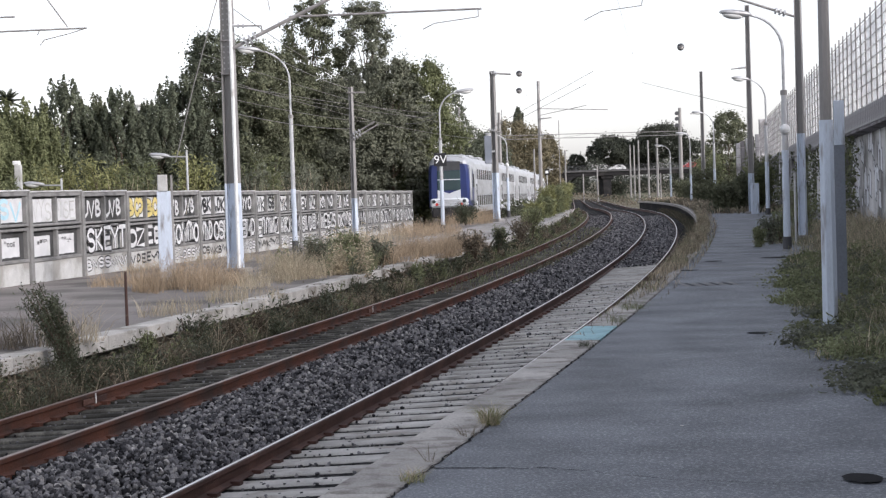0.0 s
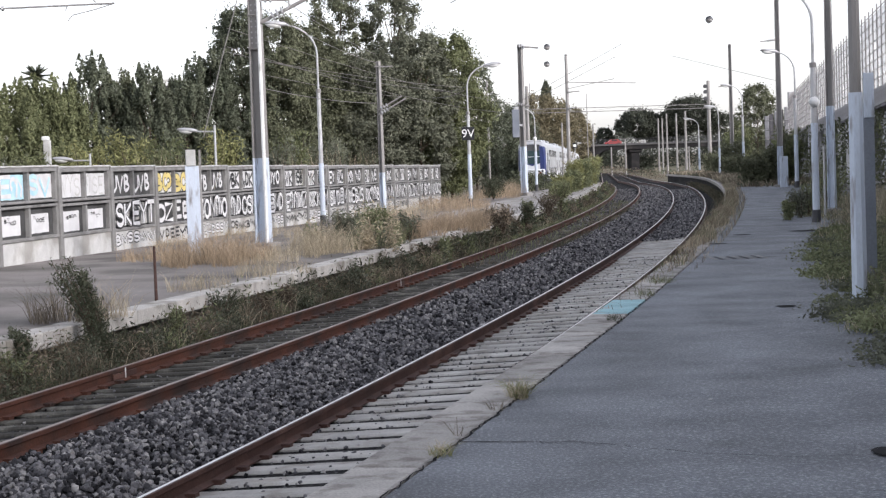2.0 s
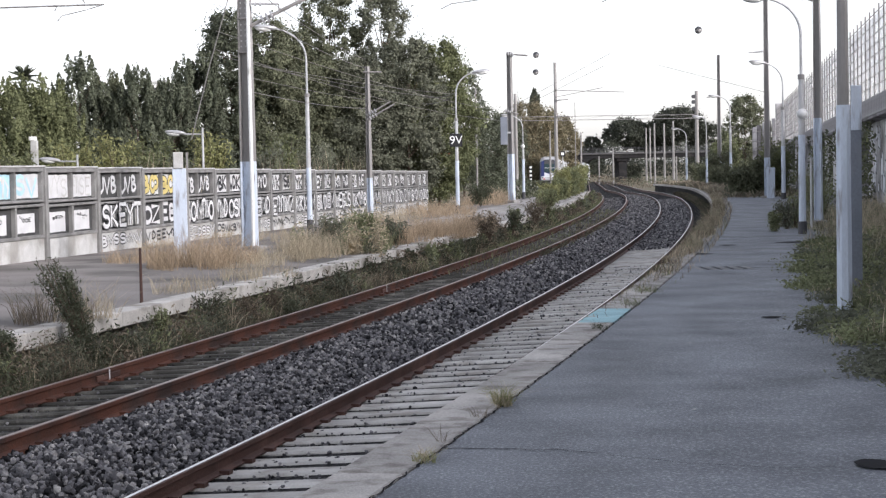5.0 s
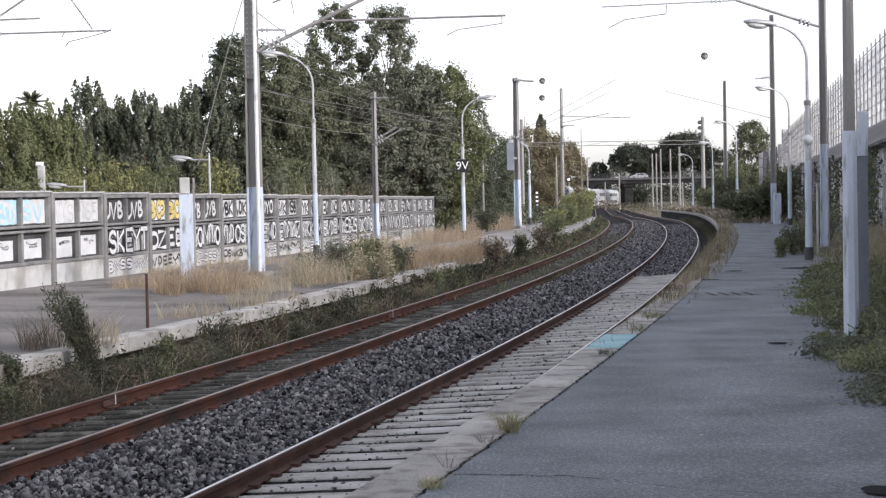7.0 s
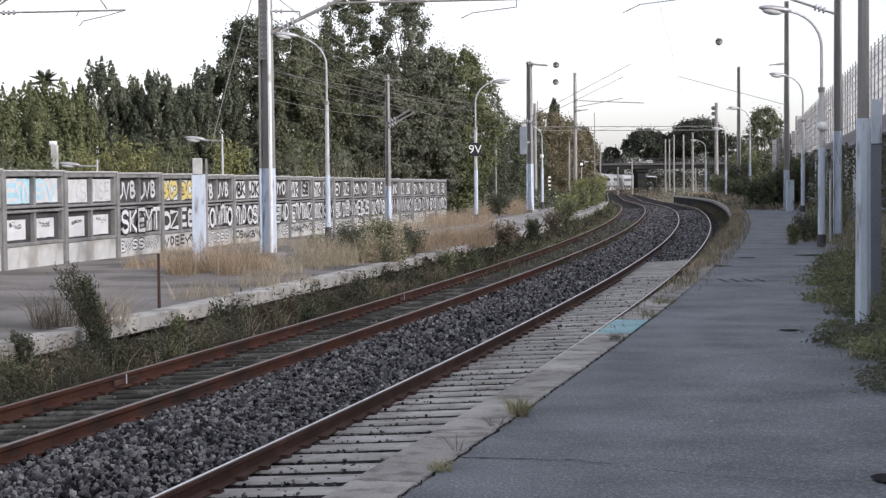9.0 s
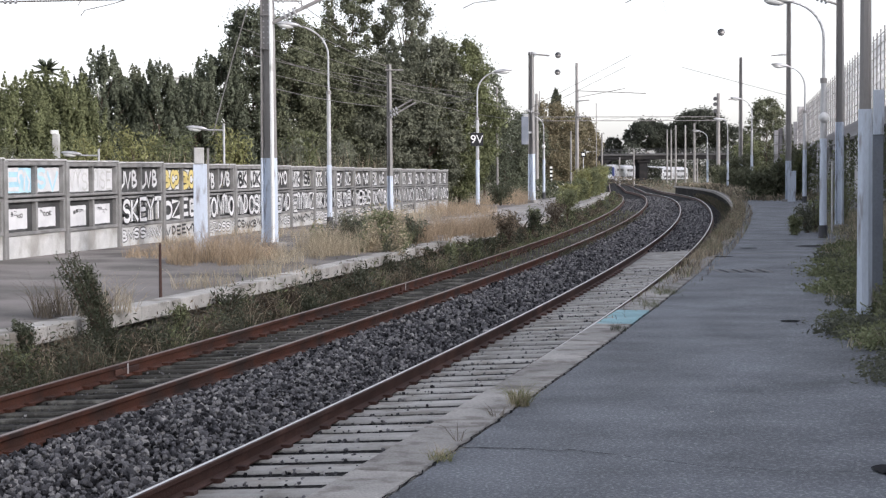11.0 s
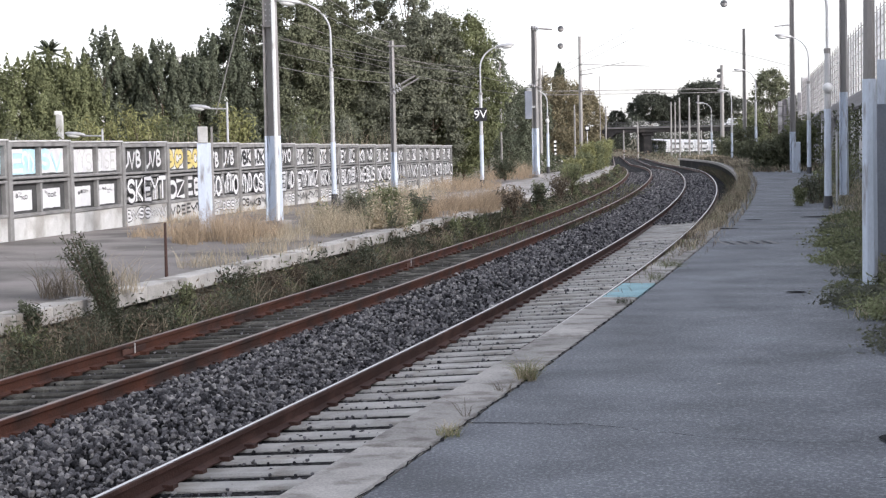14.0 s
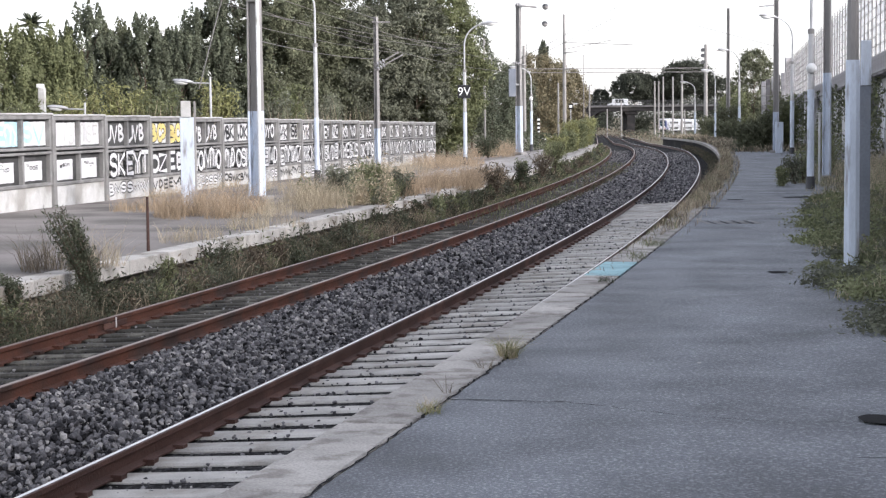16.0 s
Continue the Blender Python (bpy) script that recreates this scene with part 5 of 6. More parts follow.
# small lamps and a white block behind the wall
for px, v, y, d in ((372, 270, 58, -1), (150, 318, 58, -1)):
    x, z = px_x(px, y), px_z(px, v, y)
    t = empty("small_lamp", pose(x, y, -0.95), "thin white lamp post behind the wall", "street lamp", "lamps behind the wall")
    part("pole", rod(bmesh.new(), (0, 0, 0), (0, 0, z + 0.95), 0.045, 0.035, 8), STEEL, t)
    part("arm", rod(bmesh.new(), (0, 0, z + 0.95 - 0.22), (-0.7, 0, z + 0.95 - 0.2), 0.025, seg=6), STEEL, t)
    lamp_head(t, Vector((-0.6, 0, z + 0.76)), (-1, 0), 0.85)
t = empty("white_block", pose(px_x(75, 62), 62, -0.95), "white rendered pillar behind the wall", "pillar")
part("shaft", boxed(-0.11, 0.11, -0.15, 0.15, 0, px_z(75, 293, 62) + 0.95, bevel=0.02), WALL_PLINTH, t)
part("cap", boxed(-0.16, 0.06, -0.18, 0.18, px_z(75, 293, 62) + 0.95, px_z(75, 286, 62) + 0.95, bevel=0.02), WHITE, t)

# equipment box on the third left mast
t = empty("mast_box", pose(*W(906, 300, 94.5)), "tall grey equipment box on the mast", "equipment box")
part("case", boxed(-0.26, 0.12, -0.3, -0.1, 0, 1.5, bevel=0.02), POST_BLUEGREY, t)
part("bracket", boxed(-0.1, 0.3, -0.1, 0.1, 0.6, 0.7), STEEL, t)
# pale panels at the feet of masts C and D, and a thin pipe
for px, v0, v1, y, w in ((1375, 340, 393, 81.0, 0.36), (1297, 330, 372, 128.5, 0.5), (1284, 330, 368, 128.7, 0.3)):
    x, z0, z1 = px_x(px, y), px_z(px, v1, y), px_z(px, v0, y)
    t = empty("mast_sheath", pose(x, y, z0), "pale blue sheath at a mast's foot", "sheath", "mast sheaths")
    part("sheath", boxed(-w / 2, w / 2, -0.1, 0.1, -0.2, z1 - z0, bevel=0.02), POLE_BLUE, t)
t = empty("conduit", pose(9.75, 45.2, 0), "thin white conduit pipe", "pipe")
part("pipe", rod(bmesh.new(), (0, 0, 0), (0, 0, 1.85), 0.03, seg=8), STEEL, t)

# a house showing over the trees, and white walls beyond the tracks
ROOF = material("roof_white", (0.62, 0.62, 0.60), 0.8, 0, 0.1, 1, 10, 0.1)
x0, x1, zt = px_x(268, 260), px_x(312, 260), px_z(290, 192, 260)
t = empty("house", pose((x0 + x1) / 2, 262, -2.4), "pale flat-roofed building behind the trees", "house")
part("wall", boxed(x0 - (x0 + x1) / 2, x1 - (x0 + x1) / 2, -3, 3, 0, zt + 2.4, bevel=0.05), WHITE, t)
part("roof", boxed(x0 - (x0 + x1) / 2 - .3, x1 - (x0 + x1) / 2 + .3, -3.3, 3.3, zt + 2.4, zt + 2.7, bevel=0.05), ROOF, t)
for k in (-1, 0, 1):
    part("window", boxed(k - .35, k + .35, -3.06, -2.9, zt + .6, zt + 1.7), GREY_DARK, t)
for xa, xb, y, h in ((14.5, 19, 300, 1.6),):
    t = empty("far_wall", pose((xa + xb) / 2, y, -0.95 + dip(y)), "whitewashed boundary wall beyond the bridge", "wall", "boundary walls")
    part("wall", boxed(-(xb - xa) / 2, (xb - xa) / 2, -0.15, 0.15, 0, h, bevel=0.04), WHITE, t)
    part("cap", boxed(-(xb - xa) / 2, (xb - xa) / 2, -0.22, 0.22, h, h + 0.12, bevel=0.03), CONCRETE, t)


# ---- vehicles crossing the bridge ----
def vehicle(paint, label, L, H, van, x0, speed):
    """A road vehicle heading to -x: body, glasshouse, windows, four wheels."""
    t = empty("car", pose(x0, 428.6, 3.6), label, "car", "vehicles on the bridge")
    bm = bmesh.new()
    prof = [(-L / 2, 0.35), (-L / 2, 0.75), (-L / 2 + 0.15, 0.85), (-L / 2 + 1.0, 0.98), (-L / 2 + (1.3 if van else 1.6), H), (L / 2 - (0.1 if van else 0.9), H), (L / 2 - 0.05, 0.95), (L / 2, 0.5), (L / 2 - 0.05, 0.3)]
    a = [bm.verts.new((x, -0.86, z)) for x, z in prof]
    b = [bm.verts.new((x, 0.86, z)) for x, z in prof]
    bm.faces.new(a)
    bm.faces.new(b[::-1])
    for k in range(len(prof)):
        bm.faces.new((a[k], b[k], b[(k + 1) % len(prof)], a[(k + 1) % len(prof)]))
    bmesh.ops.recalc_face_normals(bm, faces=bm.faces)
    bmesh.ops.bevel(bm, geom=bm.edges[:], offset=0.05, segments=1, affect='EDGES')
    part("body", bm, paint, t)
    for s in (-1, 1):
        for u0, u1 in ((-L / 2 + 1.75, -0.05), (0.05, L / 2 - 1.15)):
            part("window", boxed(u0, u1, *sorted((s * 0.85, s * 0.875)), 1.0, H - 0.1, bevel=0.004), TRAIN_GLASS, t)
        for u in (-L / 2 + 0.8, L / 2 - 0.85):
            part("wheel", rod(bmesh.new(), (u, s * 0.7, 0.31), (u, s * 0.88, 0.31), 0.31, seg=16), BLACK, t)
    VEHICLES.append((t, x0, speed))


vehicle(WHITE, "small white car driving across the bridge", 4.1, 1.48, False, 49.0, 13.5)
vehicle(material("red_car_paint", (0.42, 0.05, 0.05), 0.3, 0, 0.05, 1, 10, 0.0), "red car driving across the bridge", 4.2, 1.46, False, 66.8, 12.9)
vehicle(material("silver_car_paint", (0.5, 0.5, 0.52), 0.3, 0.5, 0.05, 1, 10, 0.0), "silver car driving across the bridge", 4.3, 1.5, False, 135.0, 12.3)
vehicle(TRAIN_WHITE, "white van driving across the bridge", 4.9, 1.95, True, 236.0, 12.05)


# ---- green distance beyond the bridge and beside the line ----
def far_green(n, x0, x1, y0, y1, z0, z1, leaf, mat, label):
    p = np.stack([rng.uniform(x0, x1, n), rng.uniform(y0, y1, n), np.zeros(n)], 1)
    top = z1 * (0.55 + 0.45 * np.sin(p[:, 0] * 0.31) * np.sin(p[:, 0] * 0.13 + 1))
    p[:, 2] = z0 + (top - z0) * rng.random(n) ** 0.8
    v, f = leaves(p, rng.uniform(0.6, 1.4, n) * leaf)
    tagged(part("far_woods", mesh_np("far_woods", v, f), mat), label, "woods", kind="stuff")


# far woods and pier scrub take the leaf colour with the shade in it
far_green(26000, -20, 190, 735, 770, -5.5, 11.0, 0.55, LEAF_FAR_SHADE, "dark woods far behind the bridge")
far_green(8000, -26, 1, 128, 142, -1.2, 9.0, 0.24, LEAF_DARK, "dense woods behind the poplars")
far_green(1800, 47.4, 51.0, 428, 436, -4.2, 0.8, 0.22, LEAF_FAR_SHADE, "dark scrub beside the bridge pier")
far_green(1500, 32, 42, 200, 330, -2.6, -1.4, 0.16, LEAF_DARK, "scrub along the line")
far_green(1200, 26.5, 31, 200, 330, -2.6, -2.0, 0.14, BROWN_WEED, "dry weeds along the line")
far_green(2500, 6, 10, 125, 230, -1.6, 0.5, 0.14, GRASS_DARK, "weeds along the rear track")


# ---- shrubs, weeds and grass ----
def shrub(x, y, z, h, half, mat, n=1500, leaf=0.06, lean=(0, 0), label="wild green shrub", stems=7, long=1.3, group="wild shrubs", category="shrub", seed=0, depth=None):
    g = np.random.default_rng(5000 + seed + int(x * 37 + y * 11))
    t = empty("shrub", pose(x, y, z), label, category, group)
    bm = bmesh.new()
    tips = []
    for k in range(stems):
        a = g.uniform(0, 2 * np.pi)
        r = half * g.uniform(0.2, 0.9)
        tip = Vector((r * math.cos(a) + lean[0], r * math.sin(a) * (depth or 1) + lean[1], h * g.uniform(0.72, 1.0)))
        tips.append(tip)
        mid = tip * 0.5 + Vector((0, 0, h * 0.06))
        tube(bm, [(0, 0, -0.1), mid, tip], 0.008 + 0.01 * h, 5, 0.004)
    part("branch", bm, BARK, t)
    u = g.uniform(0.12, 1.0, n)
    k = g.integers(0, stems, n)
    tp = np.array([[*v] for v in tips])[k]
    pts = tp * u[:, None] + np.array([0, 0, h * 0.06]) * (4 * u * (1 - u))[:, None]
    pts += g.normal(0, 1, (n, 3)) * (half * 0.24 * (1.15 - 0.6 * u))[:, None]
    pts[:, 2] = np.abs(pts[:, 2])
    v, f = leaves(pts, g.uniform(0.6, 1.3, n) * leaf, long=long)
    part("foliage", mesh_np("foliage", v, f), mat, t)
    return t


def grass_patch(name, pts, h, w, mat, label, lean=0.35, category="grass"):
    """Blades at the given ground points: one mass of stuff."""
    n = len(pts)
    hh = np.asarray(h) * rng.uniform(0.55, 1.15, n)
    v, f = blades(np.asarray(pts), hh, w * rng.uniform(0.6, 1.4, n), rng.normal(0, 1, (n, 2)) * (hh * lean)[:, None])
    return tagged(part(name, mesh_np(name, v, f), mat), label, category, kind="stuff")


def strip(y0, y1, o0, o1, n, z, clump=0.0, dens=None):
    """Random points along the track's line between two offsets."""
    out = []
    heads = None
    if clump:
        heads = [(random.uniform(y0, y1), random.uniform(o0, o1)) for k in range(max(3, n // 14))]
    while len(out) < n:
        if heads:
            y, o = random.choice(heads)
            y, o = y + random.gauss(0, clump), min(max(o + random.gauss(0, clump), o0), o1)
        else:
            y, o = random.uniform(y0, y1), random.uniform(o0, o1)
        if dens and random.random() > dens(y, o):
            continue
        out.append(beside(y, o, z(y, o) if callable(z) else z))
    return np.array([[*p] for p in out])


def blot(x, y, rx, ry, n, z):
    a, r = rng.uniform(0, 2 * np.pi, n), np.sqrt(rng.uniform(0, 1, n))
    return np.stack([x + rx * r * np.cos(a), y + ry * r * np.sin(a), np.full(n, z)], 1)


verge_z = lambda y, o: -0.78 + 0.06 * (o + 4.3) / 0.3 if o < -4.0 else -0.73
for mat, n, h, lab in ((BROWN_WEED, 9000, 0.3, "brown dried weeds on the verge"), (GRASS_DARK, 7000, 0.26, "dark green weeds on the verge"), (GRASS, 4000, 0.24, "green weeds on the verge"), (STRAW_PALE, 2600, 0.5, "pale dry stalks on the verge")):
    pts = np.concatenate([strip(9, 42, -4.28, -3.72, int(n * .72), verge_z, 0.22), strip(42, 118, -4.28, -3.72, int(n * .5), verge_z, 0.5)])
    grass_patch("verge_weeds", pts, h + 0.12 * np.sin(pts[:, 1] * 1.3) * np.sin(pts[:, 1] * 0.37), 0.007, mat, lab, 0.5)

for mat, n, h in ((BROWN_WEED, 6000, 0.5), (GRASS_DARK, 4000, 0.5), (STRAW_PALE, 2000, 0.6)):
    pts = np.concatenate([strip(9, 45, -4.28, -4.0, int(n * .6), -0.76, 0.15), strip(45, 118, -4.28, -4.0, int(n * .6), -0.76, 0.3)])
    grass_patch("verge_weeds", pts, h * (0.8 + 0.35 * np.sin(pts[:, 1] * 2.3)), 0.008, mat, "tall weeds against the platform wall", 0.4)
grass_patch("verge_grass", strip(48, 120, -4.28, -3.6, 7000, -0.74, 0.5), 0.3, 0.03, GRASS, "green grass along the verge", 0.5)
# dry grass on the left platform, in drifts
drifts = [(-4.7, 35.5, 1.1, 2.2, 2600, 0.72, STRAW), (-3.5, 36.0, 0.9, 2.0, 900, 0.45, STRAW_PALE), (-6.4, 37.5, 0.7, 1.2, 500, 0.42, STRAW), (-2.7, 39.5, 0.9, 2.6, 2600, 0.72, STRAW_PALE), (-1.8, 41.0, 0.8, 2.4, 1600, 0.7, GRASS),
          (-0.9, 45.5, 0.9, 2.8, 3200, 0.68, STRAW), (0.3, 49.0, 0.9, 2.6, 3000, 0.72, STRAW), (1.3, 53.5, 0.7, 2.5, 1800, 0.6, STRAW), (-3.2, 31.5, 0.7, 1.6, 420, 0.36, STRAW_PALE), (-4.0, 28.0, 0.5, 1.2, 260, 0.36, STRAW_PALE),
          (-5.0, 22.8, 0.5, 0.7, 520, 0.55, BROWN_WEED), (-4.7, 23.0, 0.5, 0.6, 260, 0.6, STRAW_PALE), (-8.5, 38.6, 0.25, 0.5, 120, 0.5, STRAW_PALE), (-2.5, 50.0, 1.2, 3.0, 900, 0.4, STRAW_PALE), (-4.8, 49.5, 1.0, 3.0, 500, 0.4, STRAW_PALE), (-2.0, 63.0, 1.6, 5.0, 1500, 0.6, STRAW_PALE),
          (0.2, 72.0, 1.6, 5.0, 2600, 0.7, STRAW), (2.6, 90.0, 1.2, 4.0, 1500, 0.8, STRAW), (3.4, 97.0, 1.0, 4.0, 1500, 0.9, STRAW), (-7.2, 45.5, 0.3, 2.5, 260, 0.3, STRAW_PALE), (-6.2, 50.0, 0.3, 3.0, 300, 0.35, STRAW_PALE)]
for x, y, rx, ry, n, h, mat in drifts:
    n = int(n * 1.35)
    m = [[a, b, ZL - 0.02 + 0.5 * (wall_z(b) - ZL) * 0.5] for a, b, c in blot(x, y, rx, ry, n, 0)]
    m = [q for q in m if noise.noise((q[0] * 1.6, q[1] * 1.1, 2.0)) > -0.09]
    if len(m) < 20:
        continue
    grass_patch("dry_grass", m, h * (0.6 + 0.6 * rng.random(len(m)) ** 2), 0.0065, mat, "tall dry straw-coloured grass" if mat is not GRASS else "tall green wild grass", 0.5)

# weeds at the foot of the right-hand edge, farther on
for mat, n in ((BROWN_WEED, 3500), (GRASS_DARK, 2500)):
    grass_patch("edge_weeds", strip(58, 132, EDGE_R - 0.25, EDGE_R + 0.05, n, Z4 - 0.25, 0.4), 0.5, 0.03, mat, "weeds at the foot of the platform edge", 0.4)
for mat, n, h in ((BROWN_WEED, 5000, 0.34), (GRASS_DARK, 3500, 0.3), (STRAW_PALE, 3000, 0.36)):
    grass_patch("platform_end_weeds", strip(84, 160, EDGE_R + 0.3, EDGE_R + 4.5, n, 0.0, 0.8), h, 0.035, mat, "low weeds over the platform's far end", 0.6, "weeds")
for mat, n in ((BROWN_WEED, 900), (GRASS_DARK, 700)):
    grass_patch("track_weeds", strip(46, 75, O2 - 0.2, O2 + 0.15, n, Z2 - 0.2, 0.35), 0.26, 0.02, mat, "weeds over the rusty rail", 0.6)
# grass along the right-hand coping
def edge_h(y):
    return 0.08 + 0.22 * min(1, max(0, (y - 24) / 18))
for mat, n in ((STRAW_PALE, 4600), (GRASS, 1500), (STRAW, 700), (BROWN_WEED, 4600), (GRASS_DARK, 600)):
    pts = strip(21, 84, EDGE_R + 0.12, EDGE_R + 0.7, n, 0.0, 0.22, dens=lambda y, o: min(1, max(0.08, (y - 22) / 16)) * (1.0 if o < EDGE_R + 0.42 + 0.1 * math.sin(y * 0.9) else 0.06))
    grass_patch("edge_grass", pts, np.array([edge_h(p[1]) for p in pts]), 0.008, mat, "thin dry grass along the platform edge", 0.45)
for x, y, r, n, h, mat in ((0.5, 13.35, 0.07, 150, 0.19, LEAF_LIGHT), (0.48, 13.3, 0.09, 90, 0.17, STRAW_PALE), (-0.1, 10.9, 0.07, 50, 0.11, STRAW_PALE), (-0.09, 10.85, 0.08, 60, 0.09, LEAF_LIGHT), (0.02, 11.6, 0.05, 14, 0.16, BROWN_WEED), (0.3, 12.7, 0.06, 24, 0.12, BROWN_WEED), (2.5, 22.4, 0.12, 90, 0.14, GRASS), (1.8, 19.2, 0.1, 80, 0.1, GRASS_DARK), (2.98, 24.6, 0.18, 170, 0.12, GRASS)):
    tagged(grass_patch("grass_tuft", blot(x, y, r, r * 1.3, n, 0.0), h, 0.004, mat, "small grass tuft growing from the joint", 1.0), kind="stuff")

# weeds right of the asphalt
def weed_edge(y):
    return 3.55 + 0.02 * (y - 14) if y < 19 else (3.85 + 0.2 * (y - 19) if y < 38 else 7.65 + 0.2 * (y - 38))
for mat, n, hl, hb, lab in ((GRASS, 16000, 0.12, 0.5, "green creeping weeds"), (GRASS_DARK, 5000, 0.14, 0.45, "dark green weeds"), (STRAW_PALE, 14000, 0.12, 0.75, "dry pale weed stalks"), (BROWN_WEED, 5000, 0.14, 0.6, "brown dried weeds")):
    pts, hh = [], []
    while len(pts) < n:
        y = 13 + 47 * random.random() ** 1.3
        d = random.random() ** 1.2 * 5.5
        ex = weed_edge(y) + 0.35 * math.sin(y * 2.1) + 0.25 * math.sin(y * 5.3 + 1)
        if d < 0.8 and y < 45:
            continue
        if y < 30 and noise.noise((ex + d, y * 0.9, 3.0)) < -0.12 + (0.3 if d < 0.8 else 0):
            continue
        pts.append((ex + d, y, 0.0))
        hh.append(hl + (hb - hl) * min(1, max(0, d - 0.7) / 2.2))
    grass_patch("roadside_weeds", pts, np.array(hh), 0.009, mat, lab, 0.5, "weeds")


def leafy_patch(x, y, rx, ry, n, h, mat, leaf, label):
    p = blot(x, y, rx, ry, n, 0.0)
    p[:, :2] += rng.normal(0, 0.12, (n, 2))
    p[:, 2] = np.abs(rng.normal(0, h * 0.45, n)) + 0.01
    v, f = leaves(p, rng.uniform(0.6, 1.3, n) * leaf, flat=0.6, long=1.1)
    return tagged(part("creeping_weed", mesh_np("creeping_weed", v, f), mat), label, "weeds", kind="stuff")


for x, y, rx, ry, n, h in ((3.95, 14.6, 0.4, 0.5, 1500, 0.1), (4.3, 18.6, 0.35, 0.5, 1200, 0.1), (4.15, 15.2, 0.45, 0.9, 2600, 0.12), (4.55, 17.6, 0.5, 1.2, 2400, 0.11), (4.7, 19.6, 0.55, 0.6, 1500, 0.10), (5.65, 24.5, 0.55, 1.3, 2600, 0.2), (5.6, 21.5, 0.5, 2.0, 1800, 0.16), (6.3, 28.0, 0.6, 2.0, 1800, 0.25)):
    leafy_patch(x, y, rx, ry, n, h, GRASS if ry > 1 else LEAF_GREY, 0.026, "low leafy green weeds spreading over the asphalt")

# creepers on the ramp wall
for mat, n in ((LEAF_MID, 5200), (LEAF_OLIVE, 2600), (GRASS_DARK, 2600)):
    y = rng.uniform(57, 118, n)
    z = rng.uniform(0.0, 1.0, n) ** 0.8 * 3.0
    keep = (y < 60) | (y > 67.5)
    y, z = y[keep], z[keep]
    keep = np.sin(y * 0.55) * np.sin(y * 0.21 + 1) + 0.35 * np.sin(z * 3 + y) > -0.15
    y, z = y[keep], z[keep]
    p = np.stack([13.1 + 0.152 * (y - 49) + 0.1 - rng.random(len(y)) * 0.4, y, z], 1)
    v, f = leaves(p, rng.uniform(0.6, 1.3, len(y)) * 0.085)
    tagged(part("creeper", mesh_np("creeper", v, f), mat), "green creeper hanging on the ramp wall", "creeper", kind="stuff")

# shrubs by name
shrub(-4.27, 22.0, -0.74, 1.5, 0.27, GRASS_DARK, 4600, 0.0135, lean=(-0.5, 0), label="upright dark green shrub leaning over the kerb", stems=15, long=2.6)
shrub(-5.1, 20.6, -0.72, 0.75, 0.25, GRASS_DARK, 3500, 0.016, label="small dark green shrub at the kerb", stems=8, long=1.6)
for x, y, h, r, mat, n, lab in (
        (-1.6, 40.0, 0.98, 0.34, GRASS, 1500, "green bushy weed on the platform"), (-2.3, 40.5, 0.9, 0.4, LEAF_GREY, 1200, "grey-green bushy weed on the platform"), (-0.95, 43.0, 0.75, 0.3, LEAF_GREY, 700, "grey-green weed clump on the platform"),
        (1.55, 49.0, 0.62, 0.5, BROWN_WEED, 600, "brown weed clump at the platform edge"), (2.35, 52.5, 0.6, 0.3, GRASS_DARK, 420, "dark weed clump at the platform edge"), (2.6, 56.0, 0.6, 0.22, GRASS, 420, "green weed clump at the platform edge"),
        (3.5, 60.5, 0.7, 0.5, BROWN_WEED, 600, "brown weed clump at the platform edge"), (2.35, 88.0, 0.95, 0.8, GRASS_DARK, 2600, "round dark green bush behind the sign"), (4.3, 66.5, 1.0, 0.5, GRASS, 1200, "green weed clump on the platform")):
    shrub(x, y, ZL - 0.08, h, r * 1.2, mat, n, 0.03, label=lab, stems=16, long=2.6)
for y in span(66, 118, 2.6):
    p = beside(y, -4.14, -0.74)
    shrub(p.x, p.y, p.z, 0.45 + 0.18 * math.sin(y * 3.1), 0.32, (GRASS, GRASS, LEAF_OLIVE)[int(y) % 3], 600, 0.045, label="weed clump hanging over the platform's edge", stems=9, long=1.6, group="weed clumps on the verge", category="weed")
for k, (y, o, h, r) in enumerate(((78, -5.1, 0.55, 0.4), (82, -5.2, 0.65, 0.5), (86, -5.4, 0.9, 0.55), (91, -5.2, 1.15, 0.6), (96, -5.3, 1.6, 0.75), (101, -5.1, 1.6, 0.8), (106, -5.1, 1.65, 0.8), (112, -5.0, 1.7, 0.8), (118, -5.2, 1.75, 0.9), (124, -5.2, 1.8, 0.9))):
    p = beside(y, o, ZL - 0.1)
    shrub(p.x, p.y, p.z, h, r, (LEAF_LIGHT, GRASS, LEAF_LIGHT, GRASS)[k % 4], 2200, 0.045, label="tall yellow-green weedy shrub along the platform edge", stems=22, long=4.5, group="shrubs along the platform edge")
# green beyond the right platform's end
for x, y, h, r, mat in ((14.9, 85.5, 1.5, 0.9, LEAF_MID), (16.0, 86.5, 2.0, 1.0, LEAF_MID), (17.2, 88, 2.4, 1.0, LEAF_OLIVE), (18.2, 92, 3.2, 1.2, LEAF_MID), (19.4, 118, 1.7, 0.9, LEAF_MID), (20.2, 124, 2.6, 1.2, LEAF_MID), (22.0, 132, 3.6, 1.5, LEAF_OLIVE), (23.5, 140, 4.0, 1.8, LEAF_OLIVE), (21.2, 136, 1.6, 0.8, LEAF_MID), (23.0, 152, 1.9, 1.0, LEAF_MID)):
    shrub(x, y, -0.1 + dip(y), h, r, mat, 2600, 0.085, label="dark leafy bush beyond the platform's end", stems=10)
